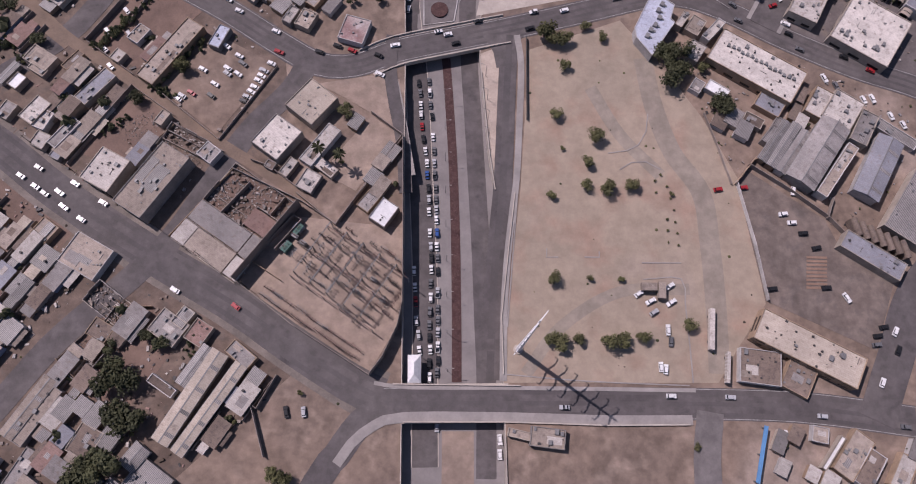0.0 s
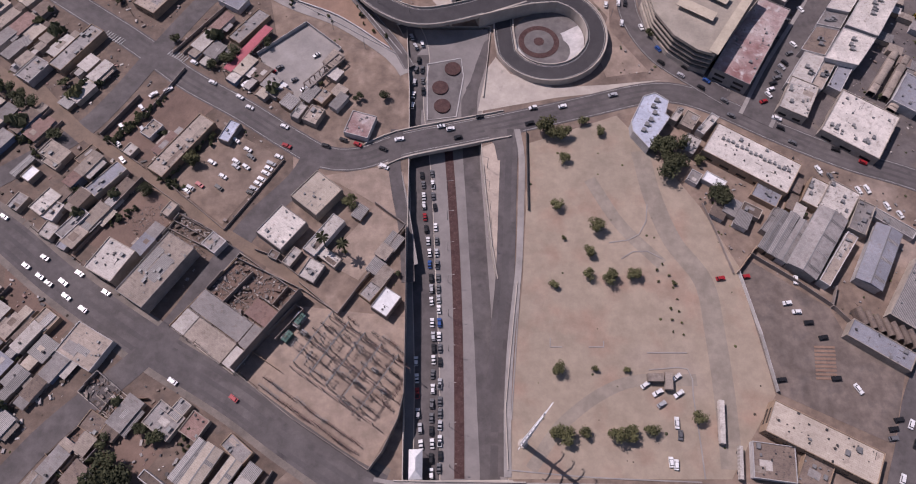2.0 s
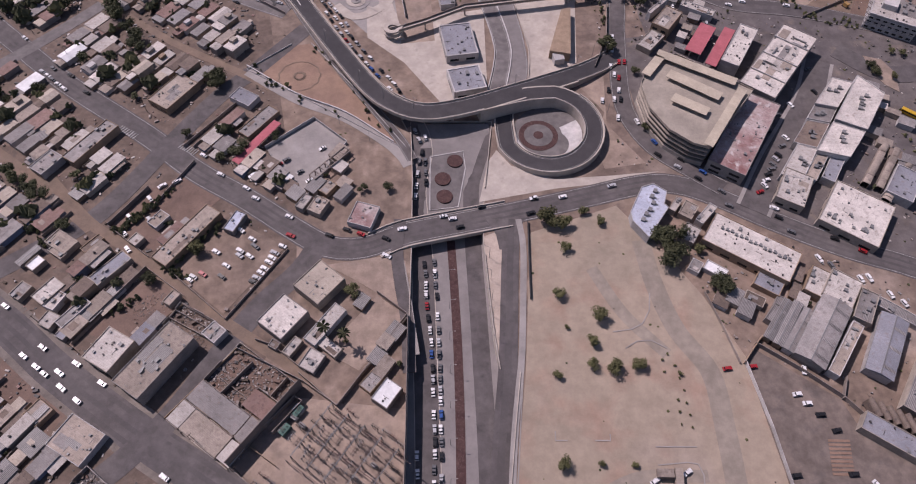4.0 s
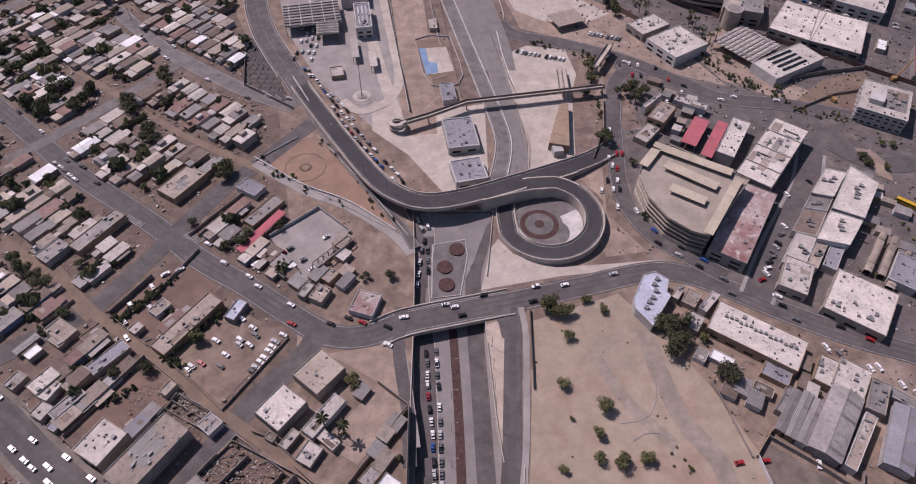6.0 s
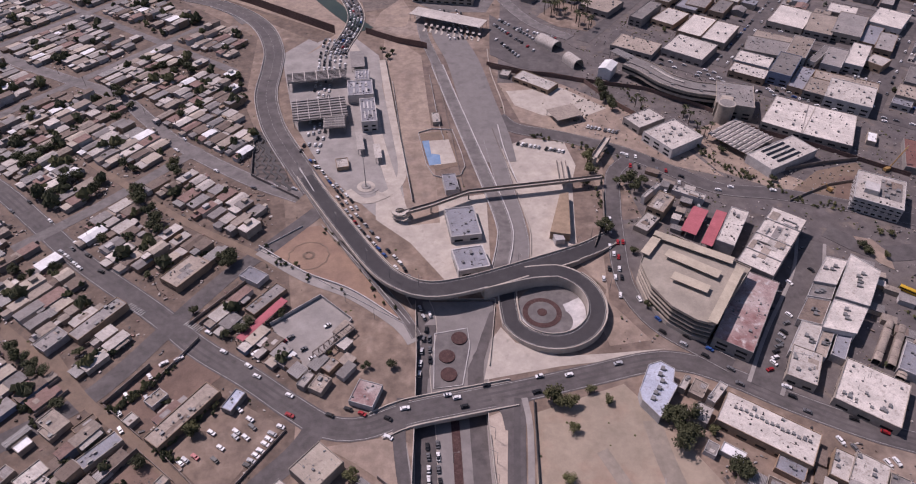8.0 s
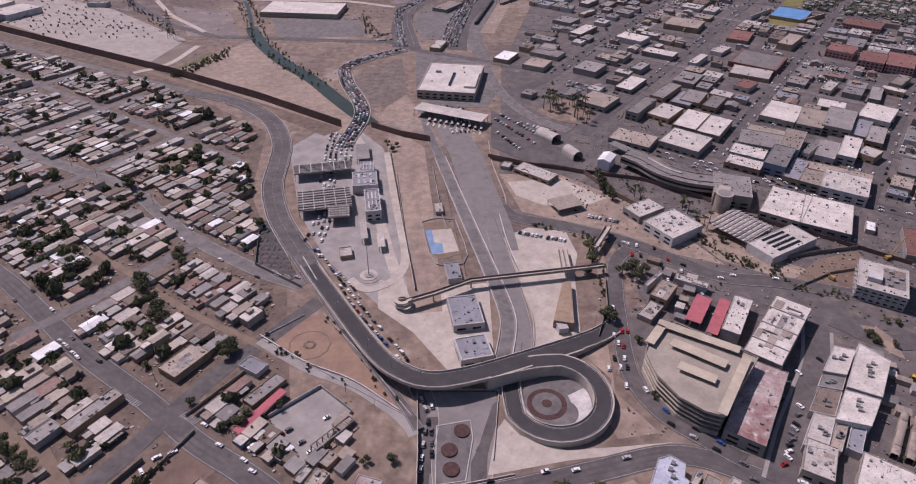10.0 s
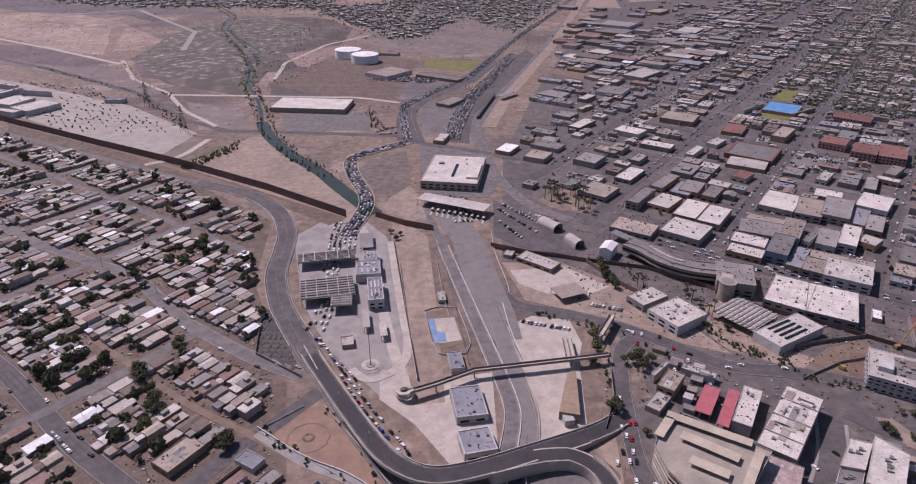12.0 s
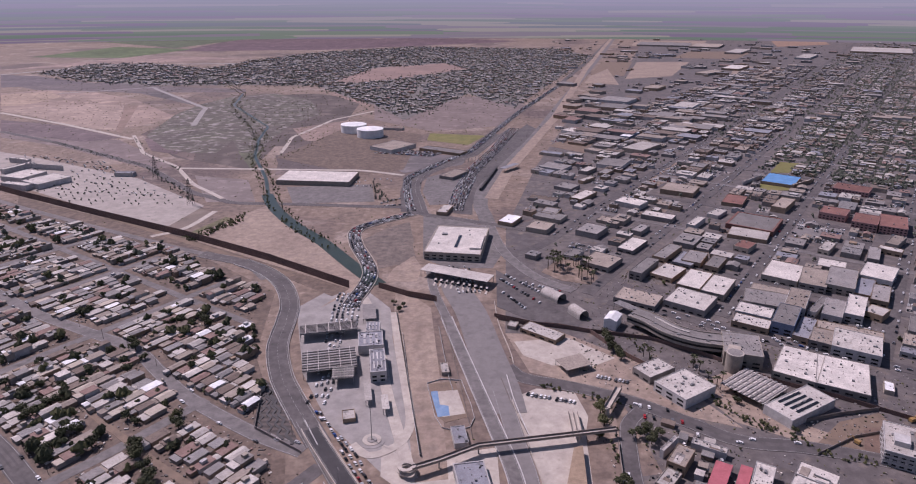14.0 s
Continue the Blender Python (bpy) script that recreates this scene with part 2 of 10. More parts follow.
# ---- mesh helpers ----
class Mesh:
    """Collects faces for one mesh."""

    def __init__(self):
        self.v, self.f = [], []

    def add(self, verts, faces):
        n = len(self.v)
        self.v += [tuple(p) for p in verts]
        self.f += [tuple(n + i for i in f) for f in faces]
        return self

    def box(self, x, y, z0, z1, w, d, rot=0.0, top=1.0):
        c, s = math.cos(radians(rot)), math.sin(radians(rot))
        vs = []
        for z, k in ((z0, 1.0), (z1, top)):
            for a, b in ((-1, -1), (1, -1), (1, 1), (-1, 1)):
                p, q = a * w / 2 * k, b * d / 2 * k
                vs.append((x + p * c - q * s, y + p * s + q * c, z))
        return self.add(vs, [(3, 2, 1, 0), (4, 5, 6, 7), (0, 1, 5, 4), (1, 2, 6, 5), (2, 3, 7, 6), (3, 0, 4, 7)])

    def gable(self, x, y, z0, z1, w, d, rot=0.0, shed=False):
        c, s = math.cos(radians(rot)), math.sin(radians(rot))
        pk = (-w / 2 if shed else 0.0)
        vs = []
        for b in (-d / 2, d / 2):
            for a, z in ((-w / 2, z0), (w / 2, z0), (w / 2, z0 + 0.15), (pk, z1), (-w / 2, z0 + 0.15)):
                vs.append((x + a * c - b * s, y + a * s + b * c, z))
        return self.add(vs, [(0, 1, 2, 3, 4), (9, 8, 7, 6, 5), (0, 5, 6, 1), (1, 6, 7, 2), (2, 7, 8, 3), (3, 8, 9, 4), (4, 9, 5, 0)])

    def prism(self, pts, z0, z1):
        n = len(pts)
        area = sum(pts[i][0] * pts[(i + 1) % n][1] - pts[(i + 1) % n][0] * pts[i][1] for i in range(n))
        if area < 0:
            pts = pts[::-1]
        vs = [(p[0], p[1], z0) for p in pts] + [(p[0], p[1], z1) for p in pts]
        return self.add(vs, [tuple(range(n - 1, -1, -1)), tuple(range(n, 2 * n))] + [(i, (i + 1) % n, n + (i + 1) % n, n + i) for i in range(n)])

    def tube(self, x, y, z0, z1, r0, r1, n=10):
        vs = [(x + r * math.cos(2 * math.pi * i / n), y + r * math.sin(2 * math.pi * i / n), z) for z, r in ((z0, r0), (z1, r1)) for i in range(n)]
        return self.add(vs, [tuple(range(n - 1, -1, -1)), tuple(range(n, 2 * n))] + [(i, (i + 1) % n, n + (i + 1) % n, n + i) for i in range(n)])

    def beam(self, a, b, t):
        a, b = Vector(a), Vector(b)
        d = (b - a).normalized()
        u = d.cross(Vector((0, 0, 1)) if abs(d.z) < 0.9 else Vector((1, 0, 0))).normalized() * t / 2
        w = d.cross(u).normalized() * t / 2
        vs = [p + i * u + j * w for p in (a, b) for i, j in ((-1, -1), (1, -1), (1, 1), (-1, 1))]
        return self.add(vs, [(3, 2, 1, 0), (4, 5, 6, 7), (0, 1, 5, 4), (1, 2, 6, 5), (2, 3, 7, 6), (3, 0, 4, 7)])

    def data(self, name, material):
        me = bpy.data.meshes.new(name)
        me.from_pydata(self.v, [], self.f)
        me.materials.append(material)
        return me


def part(name, mesh, material, parent, label=""):
    ob = new(name, mesh.data(name, material))
    ob.parent = parent
    return tagged(ob, label)


def thing(name, label, category, x=0.0, y=0.0, z=0.0, rot=0.0, group="", kind=""):
    ob = new(name)
    ob.matrix_basis = pose(x, y, z, 0, 0, rot)
    return tagged(ob, label, category, group, kind)


def setting(name, mesh, material, label="", kind="structure"):
    return tagged(new(name, mesh.data(name, material)), label, "", "", kind)


def spline(pts, step=5.0):
    """A smooth line through the points."""
    p = [np.array(pts[0], float)]
    for q in pts[1:]:
        q, o = np.array(q, float), p[-1]
        n = max(1, int(np.linalg.norm(q - o) / 45))
        p += [o + (q - o) * (k + 1) / n for k in range(n)]
    p = [2 * p[0] - p[1]] + p + [2 * p[-1] - p[-2]]
    out = []
    for i in range(1, len(p) - 2):
        n = max(1, int(np.linalg.norm(p[i + 1] - p[i]) / step))
        for k in range(n):
            t = k / n
            out.append(0.5 * (2 * p[i] + (p[i + 1] - p[i - 1]) * t + (2 * p[i - 1] - 5 * p[i] + 4 * p[i + 1] - p[i + 2]) * t * t
                              + (3 * p[i] - p[i - 1] - 3 * p[i + 1] + p[i + 2]) * t ** 3))
    out.append(p[-2])
    return out


def offset(line, d):
    out = []
    for i, p in enumerate(line):
        a, b = line[max(0, i - 1)], line[min(len(line) - 1, i + 1)]
        t = (b - a)[:2]
        t = t / (np.linalg.norm(t) + 1e-9)
        q = p.copy()
        q[0] -= t[1] * d
        q[1] += t[0] * d
        out.append(q)
    return out


class Plots:
    """Corridors and plots that hold no scattered buildings, found by grid cell."""

    def __init__(self, size=40.0):
        self.size, self.cells = size, {}

    def note(self, item, xs, ys, r):
        g = self.size
        for i in range(int((min(xs) - r) // g), int((max(xs) + r) // g) + 1):
            for j in range(int((min(ys) - r) // g), int((max(ys) + r) // g) + 1):
                self.cells.setdefault((i, j), []).append(item)

    def append(self, entry):
        kind, pts, w = entry
        if kind == "disc":
            self.note(entry, [pts[0]], [pts[1]], w + 10)
        elif kind == "poly":
            self.note(entry, [p[0] for p in pts], [p[1] for p in pts], 0)
        else:
            for a, b in zip(pts, pts[1:]):
                n = max(1, int(math.hypot(b[0] - a[0], b[1] - a[1]) / 60))
                for k in range(n):
                    p = (a[0] + (b[0] - a[0]) * k / n, a[1] + (b[1] - a[1]) * k / n)
                    q = (a[0] + (b[0] - a[0]) * (k + 1) / n, a[1] + (b[1] - a[1]) * (k + 1) / n)
                    self.note(("line", [p, q], w), [p[0], q[0]], [p[1], q[1]], w + 10)

    def near(self, x, y):
        return self.cells.get((int(x // self.size), int(y // self.size)), ())


TAKEN = Plots()
LAYER = {"road": 0.12, "plot": 0.045, "base": 0.0}


def strip(line, w0, w1, z0, z1, mesh=None):
    """A ribbon from offset w0 to w1 along the line, with thickness."""
    m = mesh or Mesh()
    a, b = offset(line, w0), offset(line, w1)
    h = (lambda p: p[2] if len(p) > 2 else 0.0)
    vs = []
    for p, q in zip(a, b):
        vs += [(p[0], p[1], h(p) + z0), (q[0], q[1], h(q) + z0), (q[0], q[1], h(q) + z1), (p[0], p[1], h(p) + z1)]
    n = len(a)
    fs = [(3, 2, 1, 0), tuple(4 * n - 4 + i for i in range(4))]
    for i in range(n - 1):
        o, k = 4 * i, 4 * i + 4
        for j in range(4):
            fs.append((o + j, o + (j + 1) % 4, k + (j + 1) % 4, k + j))
    return m.add(vs, fs)


def road(name, pts, width, material, label, edge=None, centre=None, kerb=None, margin=3.0, step=5.0, wear=0):
    LAYER["road"] += 0.003
    line = spline(pts, step)
    ob = setting(name, strip(line, -width / 2, width / 2, -0.3, LAYER["road"]), material, label)
    TAKEN.append(("line", [tuple(p[:2]) for p in line], width / 2 + margin))
    z = 0.002 + LAYER["road"]
    for i in range(wear):
        k = -width / 2 + width * (i + .5) / wear
        part("wheel_track", strip(line, k - width * .2 / wear, k + width * .2 / wear, z - 0.04, z - 0.001), TRACK, ob, "darker worn wheel track")
    if edge:
        for s in (-1, 1):
            k = s * (width / 2 - edge)
            part("edge_line", strip(line, k - 0.12, k + 0.12, z - 0.02, z), LINE, ob)
    if centre:
        m = Mesh()
        for i in range(0, len(line) - 1, centre):
            strip([line[i], line[i] + (line[i + 1] - line[i]) * 0.6], -0.1, 0.1, z - 0.02, z, m)
        part("centre_line", m, LINE, ob)
    if kerb:
        for s in (-1, 1):
            a, b = sorted((s * width / 2, s * (width / 2 + kerb)))
            part("kerb_walk", strip(line, a, b, -0.3, 0.4), PAVING, ob)
    return ob


def patch(name, pts, material, label, z=None, keep=True):
    which = "plot" if keep else "base"
    LAYER[which] += 0.004 if keep else 0.002
    if keep:
        TAKEN.append(("poly", [p[:2] for p in pts], 0.0))
    return setting(name, Mesh().prism(pts, -0.2, z or LAYER[which]), material, label)


def inside(x, y, poly):
    hit = False
    for (ax, ay), (bx, by) in zip(poly, poly[1:] + poly[:1]):
        if (ay > y) != (by > y) and x < (bx - ax) * (y - ay) / (by - ay) + ax:
            hit = not hit
    return hit


def taken(x, y, r):
    for kind, pts, w in TAKEN.near(x, y):
        if kind == "disc":
            if math.hypot(x - pts[0], y - pts[1]) < w + r:
                return True
        elif kind == "poly":
            if inside(x, y, pts):
                return True
        else:
            for (ax, ay), (bx, by) in zip(pts, pts[1:]):
                if min(ax, bx) - w - r < x < max(ax, bx) + w + r and min(ay, by) - w - r < y < max(ay, by) + w + r:
                    dx, dy = bx - ax, by - ay
                    k = max(0, min(1, ((x - ax) * dx + (y - ay) * dy) / (dx * dx + dy * dy + 1e-9)))
                    if math.hypot(x - ax - k * dx, y - ay - k * dy) < w + r:
                        return True
    return False


# ---- ground, with the sunken road cut into it ----
CUT = [(-16.5, -70.0), (-16.5, 176.0), (-17.0, 215.0), (-19.0, 256.0), (26.0, 256.0), (23.0, 230.0), (20.0, 205.0)] + [(18.7, 178.1), (20.2, 151.5), (21.8, 127.7), (23.9, 109.1), (32.7, 107.7), (29.9, 88.5), (24.9, 52.2)] + [(24.8, -70.0)]
outer = [(-5200.0, -1500.0), (5200.0, -1500.0), (5200.0, 4750.0), (-5200.0, 4750.0)]
from mathutils.geometry import tessellate_polygon
loops = [[Vector((x, y, 0)) for x, y in outer], [Vector((x, y, 0)) for x, y in CUT[::-1]]]
gm = Mesh()
gm.v = [(p.x, p.y, 0.0) for lp in loops for p in lp]
gm.f = [tuple(f) for f in tessellate_polygon(loops)]
gm.f = [f if (Vector(gm.v[f[1]]) - Vector(gm.v[f[0]])).cross(Vector(gm.v[f[2]]) - Vector(gm.v[f[0]])).z > 0 else f[::-1] for f in gm.f]
ground = setting("ground", gm, DIRT, "dry pinkish tan bare earth")
skirt = Mesh()
for p, q in zip(CUT, CUT[1:] + CUT[:1]):
    n = max(1, int(math.dist(p, q) / 4))
    for k in range(n):
        a = (p[0] + (q[0] - p[0]) * k / n, p[1] + (q[1] - p[1]) * k / n)
        b = (p[0] + (q[0] - p[0]) * (k + 1) / n, p[1] + (q[1] - p[1]) * (k + 1) / n)
        out = Vector((b[1] - a[1], a[0] - b[0])).normalized() * -0.4
        mid = (a[1] + b[1]) / 2
        top = 0.05 if 5 < mid < 28 or 165 < mid - a[0] * .2 < 205 or mid > 250 or abs(p[1] - q[1]) < 10 else 0.9
        skirt.add([(a[0], a[1], -6), (b[0], b[1], -6), (b[0], b[1], top), (a[0], a[1], top),
                   (a[0] + out.x, a[1] + out.y, -6), (b[0] + out.x, b[1] + out.y, -6), (b[0] + out.x, b[1] + out.y, top), (a[0] + out.x, a[1] + out.y, top)],
                  [(0, 1, 2, 3), (7, 6, 5, 4), (3, 2, 6, 7), (0, 4, 5, 1), (0, 3, 7, 4), (1, 5, 6, 2)])
setting("wall_underpass", skirt, CONCRETE, "grey concrete retaining walls of the sunken road")


def depth(y):
    return -5.5 if y < 190 else min(0.02, -5.5 + (y - 190) * 5.5 / 62)


def sunk(pts):
    """Points of the sunken road, at the height of its floor."""
    return [(p[0], p[1], depth(p[1])) for p in spline(pts, 6)]


FLOOR_MID = [(4.0, y) for y in range(-70, 256, 6)]
setting("road_underpass", strip([np.array((x, y, depth(y))) for x, y in FLOOR_MID], -23, 23, -0.6, 0.0), surf("floor_paving", (0.235, 0.212, 0.2), (0.2, 0.18, 0.172), big=0.08, small=0.9, grain=0.2), "pale paved floor of the sunken road")
def lane(name, pts, w, mat, z, label=""):
    return setting(name, strip([np.array(p) for p in sunk(pts)], -w / 2, w / 2, -0.4, z), mat, label)
west = [(-7.3, -8.2), (-7.3, 26.4), (-7.3, 63.9), (-8.1, 90.5), (-9.3, 118.7), (-10.4, 148.4), (-11.6, 170.3)] + [(-15.5, 208.8), (-13.9, 223.1), (-12.2, 235.0), (-14.3, 247.4), (-19.7, 260.2)]
lane("road_queue_lanes", west, 10.5, ASPHALT, 0.03, "worn asphalt lanes full of queuing cars")
east = [(17.3, -13.0), (18.3, 26.1), (17.9, 48.3), (17.3, 84.9), (16.2, 118.6), (15.2, 148.4), (14.1, 175.2)] + [(13.6, 208.8), (15.7, 221.1), (20.5, 237.1), (26.2, 253.8)]
lane("road_east_lanes", east, 8.2, ASPHALT, 0.03, "asphalt lanes of the sunken road")
lane("red_gravel_strip", [(5.9, 25.3), (6.2, 48.4), (6.2, 90.4), (5.5, 124.4), (4.2, 154.6), (2.8, 180.0)], 4.1, MULCH, 0.12, "dark red gravel planting strip")
lane("median_soil", [(6.1, 5.6), (6.0, -3.9), (5.8, -16.1)], 13.0, LOT_SAND, 0.05, "sandy median with small shrubs")
for k, dx in (("kerb_west", -5.4), ("kerb_east", 5.4)):
    setting(k, strip(offset([np.array(p) for p in sunk(west)], dx), -0.2, 0.2, -0.3, 0.18), CONCRETE, "concrete kerb")
ramp = [(33.6, 189.4), (31.2, 160.7), (29.1, 130.6), (27.6, 111.1), (26.9, 104.4, -0.2), (25.0, 89.2, -2.2), (22.7, 68.5, -4.4), (21.2, 48.2, -5.5), (19.8, 26.1, -5.5)]
ramp = [(p[0], p[1], p[2] if len(p) > 2 else 0.2) for p in ramp]
setting("road_slip_ramp", strip(spline(ramp), -4.2, 4.2, -0.5, 0.08), ASPHALT, "asphalt slip ramp down to the sunken road")
setting("road_slip_ramp_track", strip(spline(ramp), -1.6, 1.6, -0.3, 0.1), TRACK, "darker worn middle of the slip ramp")
TAKEN.append(("poly", CUT, 0.0))
TAKEN.append(("poly", [(82.9, 632.6), (145.5, 596.3), (148.6, 672.8), (102.6, 690.2)], 0.0))
TAKEN.append(("poly", [(33.6, 648.2), (35.1, 539.2), (107.2, 495.8), (119.3, 563.4), (87.2, 617.6)], 0.0))
TAKEN.append(("poly", [(-50.6, 850.3), (52.9, 863.3), (40.2, 632.6), (-39.0, 632.6)], 0.0))

# ---- streets ----
S1 = [(-760.0, 508.0)] + [(-197.8, 131.3), (-168.3, 108.7), (-126.8, 81.6), (-87.5, 58.3), (-62.0, 40.8), (-37.4, 25.1), (-25.4, 19.2)]
road("road_bridge_south", [(-25.3, 16.8), (-8.8, 16.6), (33.9, 16.1), (117.7, 14.6), (153.7, 12.3), (193.3, 6.7)], 13.0, ASPHALT, "asphalt street over the south bridge", edge=0.6, wear=3)
road("road_diagonal", S1, 15.5, ASPHALT, "worn asphalt street between low houses", wear=3)
for nm, ln in (("diagonal", S1[1:]), ("diagonal_far", S1[:2])):
    for k, o in (("a", -9.0), ("b", 9.0)):
        setting("verge_%s_%s" % (nm, k), strip(offset(spline(ln), o), -1.5, 1.5, -.2, .085), surf("dusty_verge_" + nm + k, (0.2, 0.168, 0.145), (0.165, 0.14, 0.122), big=0.1, small=1.0, blotch=0.5), "dusty verge beside the street")
road("road_south_west", [(-23.0, 16.8), (-33.3, 9.0), (-42.2, -3.2), (-49.7, -13.5)] + [(-80.0, -70.0)], 11.0, ASPHALT, "asphalt side street")
S2 = [(-780.0, 690.0), (-500.0, 497.0)] + [(-297.1, 351.8)] + [(-218.6, 285.7), (-164.2, 246.8), (-131.4, 220.9), (-101.4, 202.1), (-75.8, 184.2), (-57.6, 173.5), (-40.4, 172.8), (-20.6, 180.6), (5.6, 186.9), (32.3, 192.9), (72.0, 203.1), (103.5, 211.3), (121.9, 211.3), (141.8, 203.0), (168.4, 187.3), (199.7, 171.5), (230.2, 159.7)] + [(420.0, 60.0)]
road("road_bridge_north", S2, 13.5, ASPHALT, "asphalt street that crosses the north bridge", edge=0.9, wear=4)
road("road_cross_south", [(-240.0, -70.0)] + [(-176.7, 18.7), (-157.8, 44.3), (-130.4, 71.3), (-115.2, 89.5), (-100.2, 116.7), (-86.5, 139.8), (-69.2, 160.8), (-60.6, 179.6)], 11.0, ASPHALT, "grey asphalt cross street")
road("road_cross_mid", [(-330.0, 70.0)] + [(-182.4, 184.5), (-167.1, 204.1), (-148.0, 241.0), (-128.7, 275.4), (-112.0, 296.2), (-85.5, 333.8)], 11.0, ASPHALT, "grey asphalt cross street with zebra crossings")
D1 = [(-900.0, 890.0)] + [(-385.8, 542.0), (-269.0, 479.6), (-198.2, 410.2), (-138.6, 368.3), (-99.6, 348.0)]
road("road_north_west", D1, 12.0, ASPHALT_PALE, "pale asphalt street through the houses", edge=0.8)
road("road_cross_far", [(-265.1, 296.5), (-246.1, 318.2), (-223.5, 346.6), (-199.5, 380.7), (-181.9, 406.0)] , 9.0, ASPHALT_PALE, "pale asphalt cross street")
road("alley_dirt_south", [(-208.6, 218.8), (-178.6, 189.1), (-151.3, 170.2), (-121.7, 147.3), (-99.0, 131.6), (-82.4, 120.9), (-50.2, 99.8), (-42.4, 96.5)], 5.5, ALLEY, "reddish dirt alley between walls", margin=1.0)
road("alley_dirt_mid", [(-242.8, 236.0), (-215.1, 216.0), (-192.4, 197.6), (-175.4, 183.8)], 6.0, ALLEY, "reddish dirt alley", margin=1.0)
road("alley_dirt_far", [(-254.9, 387.5), (-210.8, 354.1), (-166.3, 321.1), (-119.8, 294.0), (-99.9, 281.3)], 5.0, ALLEY, "dirt alley between houses", margin=1.0)
road("road_service", [(-116.0, 295.2), (-84.3, 272.7), (-55.6, 258.6), (-27.8, 236.6), (-19.4, 224.2)], 6.0, PAVING, "pale paved service street")
for k in range(1, 6):
    a = Vector((-198.0, 410.0)) + Vector((-0.829, 0.559)) * (30 + 118 * k)
    road("road_barrio_%d" % k, [tuple(a + Vector((0.57, 0.82)) * 150), tuple(a), tuple(a - Vector((0.57, 0.82)) * 420)], 9.0, ASPHALT_PALE, "pale dusty cross street")
for k, off in enumerate((95.0, 190.0)):
    a = Vector((-150.0, 385.0)) + Vector((0.559, 0.829)) * off
    road("road_dust_%d" % (k + 1), [tuple(a + Vector((-0.829, 0.559)) * q) for q in (60 + off * 0.5, 300, 520, 800)], 8.0, ALLEY if k else ASPHALT_PALE, "dusty street between houses")
FENCE = [(-1500.0, 1440.0)] + [(-638.8, 920.2), (-470.6, 825.2), (-330.1, 747.3), (-207.4, 670.6), (-108.5, 598.8)]
road("road_fence", [(-1480.0, 1400.0)] + [(-607.5, 867.3), (-447.4, 776.7), (-314.4, 704.1), (-238.0, 667.1), (-198.0, 620.9)], 9.0, ASPHALT_PALE, "patrol street along the border fence")

# streets of the northern town
UA = [(60.0, 686.5), (128.7, 762.0), (219.1, 931.9), (296.5, 1042.9), (611.5, 1570.2)]
road("road_town_a", [(60.0, 686.5), (90.0, 712.0), (116.0, 746.0), (236.0, 933.0), (470.0, 1263.0), (768.0, 1698.0), (1500.0, 2790.0), (2700.0, 4600.0)], 13.0, ASPHALT, "long straight asphalt street")
T1, T2 = Vector((0.579, 0.815)), Vector((0.815, -0.579))
for k, (x, y) in enumerate([(206.0, 699.4), (244.5, 545.3), (347.8, 471.8), (528.0, 560.0), (625.0, 495.0)]):
    a = Vector((x, y))
    road("road_town_%d" % (k + 1), [tuple(a - T1 * (10 if k else 140)), tuple(a + T1 * 500), tuple(a + T1 * 1500), tuple(a + T1 * 3300)], 12.0, ASPHALT, "straight asphalt town street")
road("road_town_first", [(141.7, 567.3), (192.8, 542.9), (233.0, 514.8), (267.4, 489.0), (301.5, 469.9), (336.1, 456.4)] + [(420.0, 402.0), (560.0, 310.0)], 13.0, ASPHALT, "asphalt street along the shop fronts")
for k in range(12):
    a = T1 * (678 + 118 * k)
    road("road_town_cross_%d" % (k + 1), [tuple(a - T2 * (222 if k == 0 else 340)), tuple(a - T2 * 60), tuple(a + T2 * 480)], 10.0, ASPHALT_PALE if k % 2 else ASPHALT, "asphalt town cross street")
road("road_frontage", [(304.1, 326.0), (265.2, 340.9), (222.6, 353.3), (184.6, 359.6), (157.3, 379.6), (124.7, 404.4), (84.3, 423.2), (50.1, 434.9), (37.7, 451.3)], 14.0, ASPHALT, "curved asphalt street below the port building", edge=0.6, wear=2)
road("road_west_ring", [(146.2, 208.8), (130.2, 221.9), (113.9, 237.2), (104.1, 258.3), (102.2, 280.7), (106.4, 324.6)] + [(109.0, 343.6), (115.4, 376.0), (129.0, 393.5)], 11.0, ASPHALT, "asphalt street round the parking garage", edge=0.6)
road("road_market", [(158.3, 194.6), (178.6, 227.1), (210.2, 271.9), (226.6, 305.6)], 14.0, ASPHALT, "asphalt street with parked cars", kerb=2.0)
road("road_market_east", [(290.2, 295.6), (262.1, 295.5), (240.1, 315.1)], 14.0, ASPHALT, "asphalt street")
road("road_east_south", [(177.0, 7.3), (189.2, 30.8), (209.6, 65.9)] + [(260.0, 100.0)], 15.0, ASPHALT, "asphalt street")
road("road_south_spur", [(108.9, 11.7), (104.7, -15.8)] + [(105.0, -80.0)], 11.0, ASPHALT_PALE, "asphalt side street")

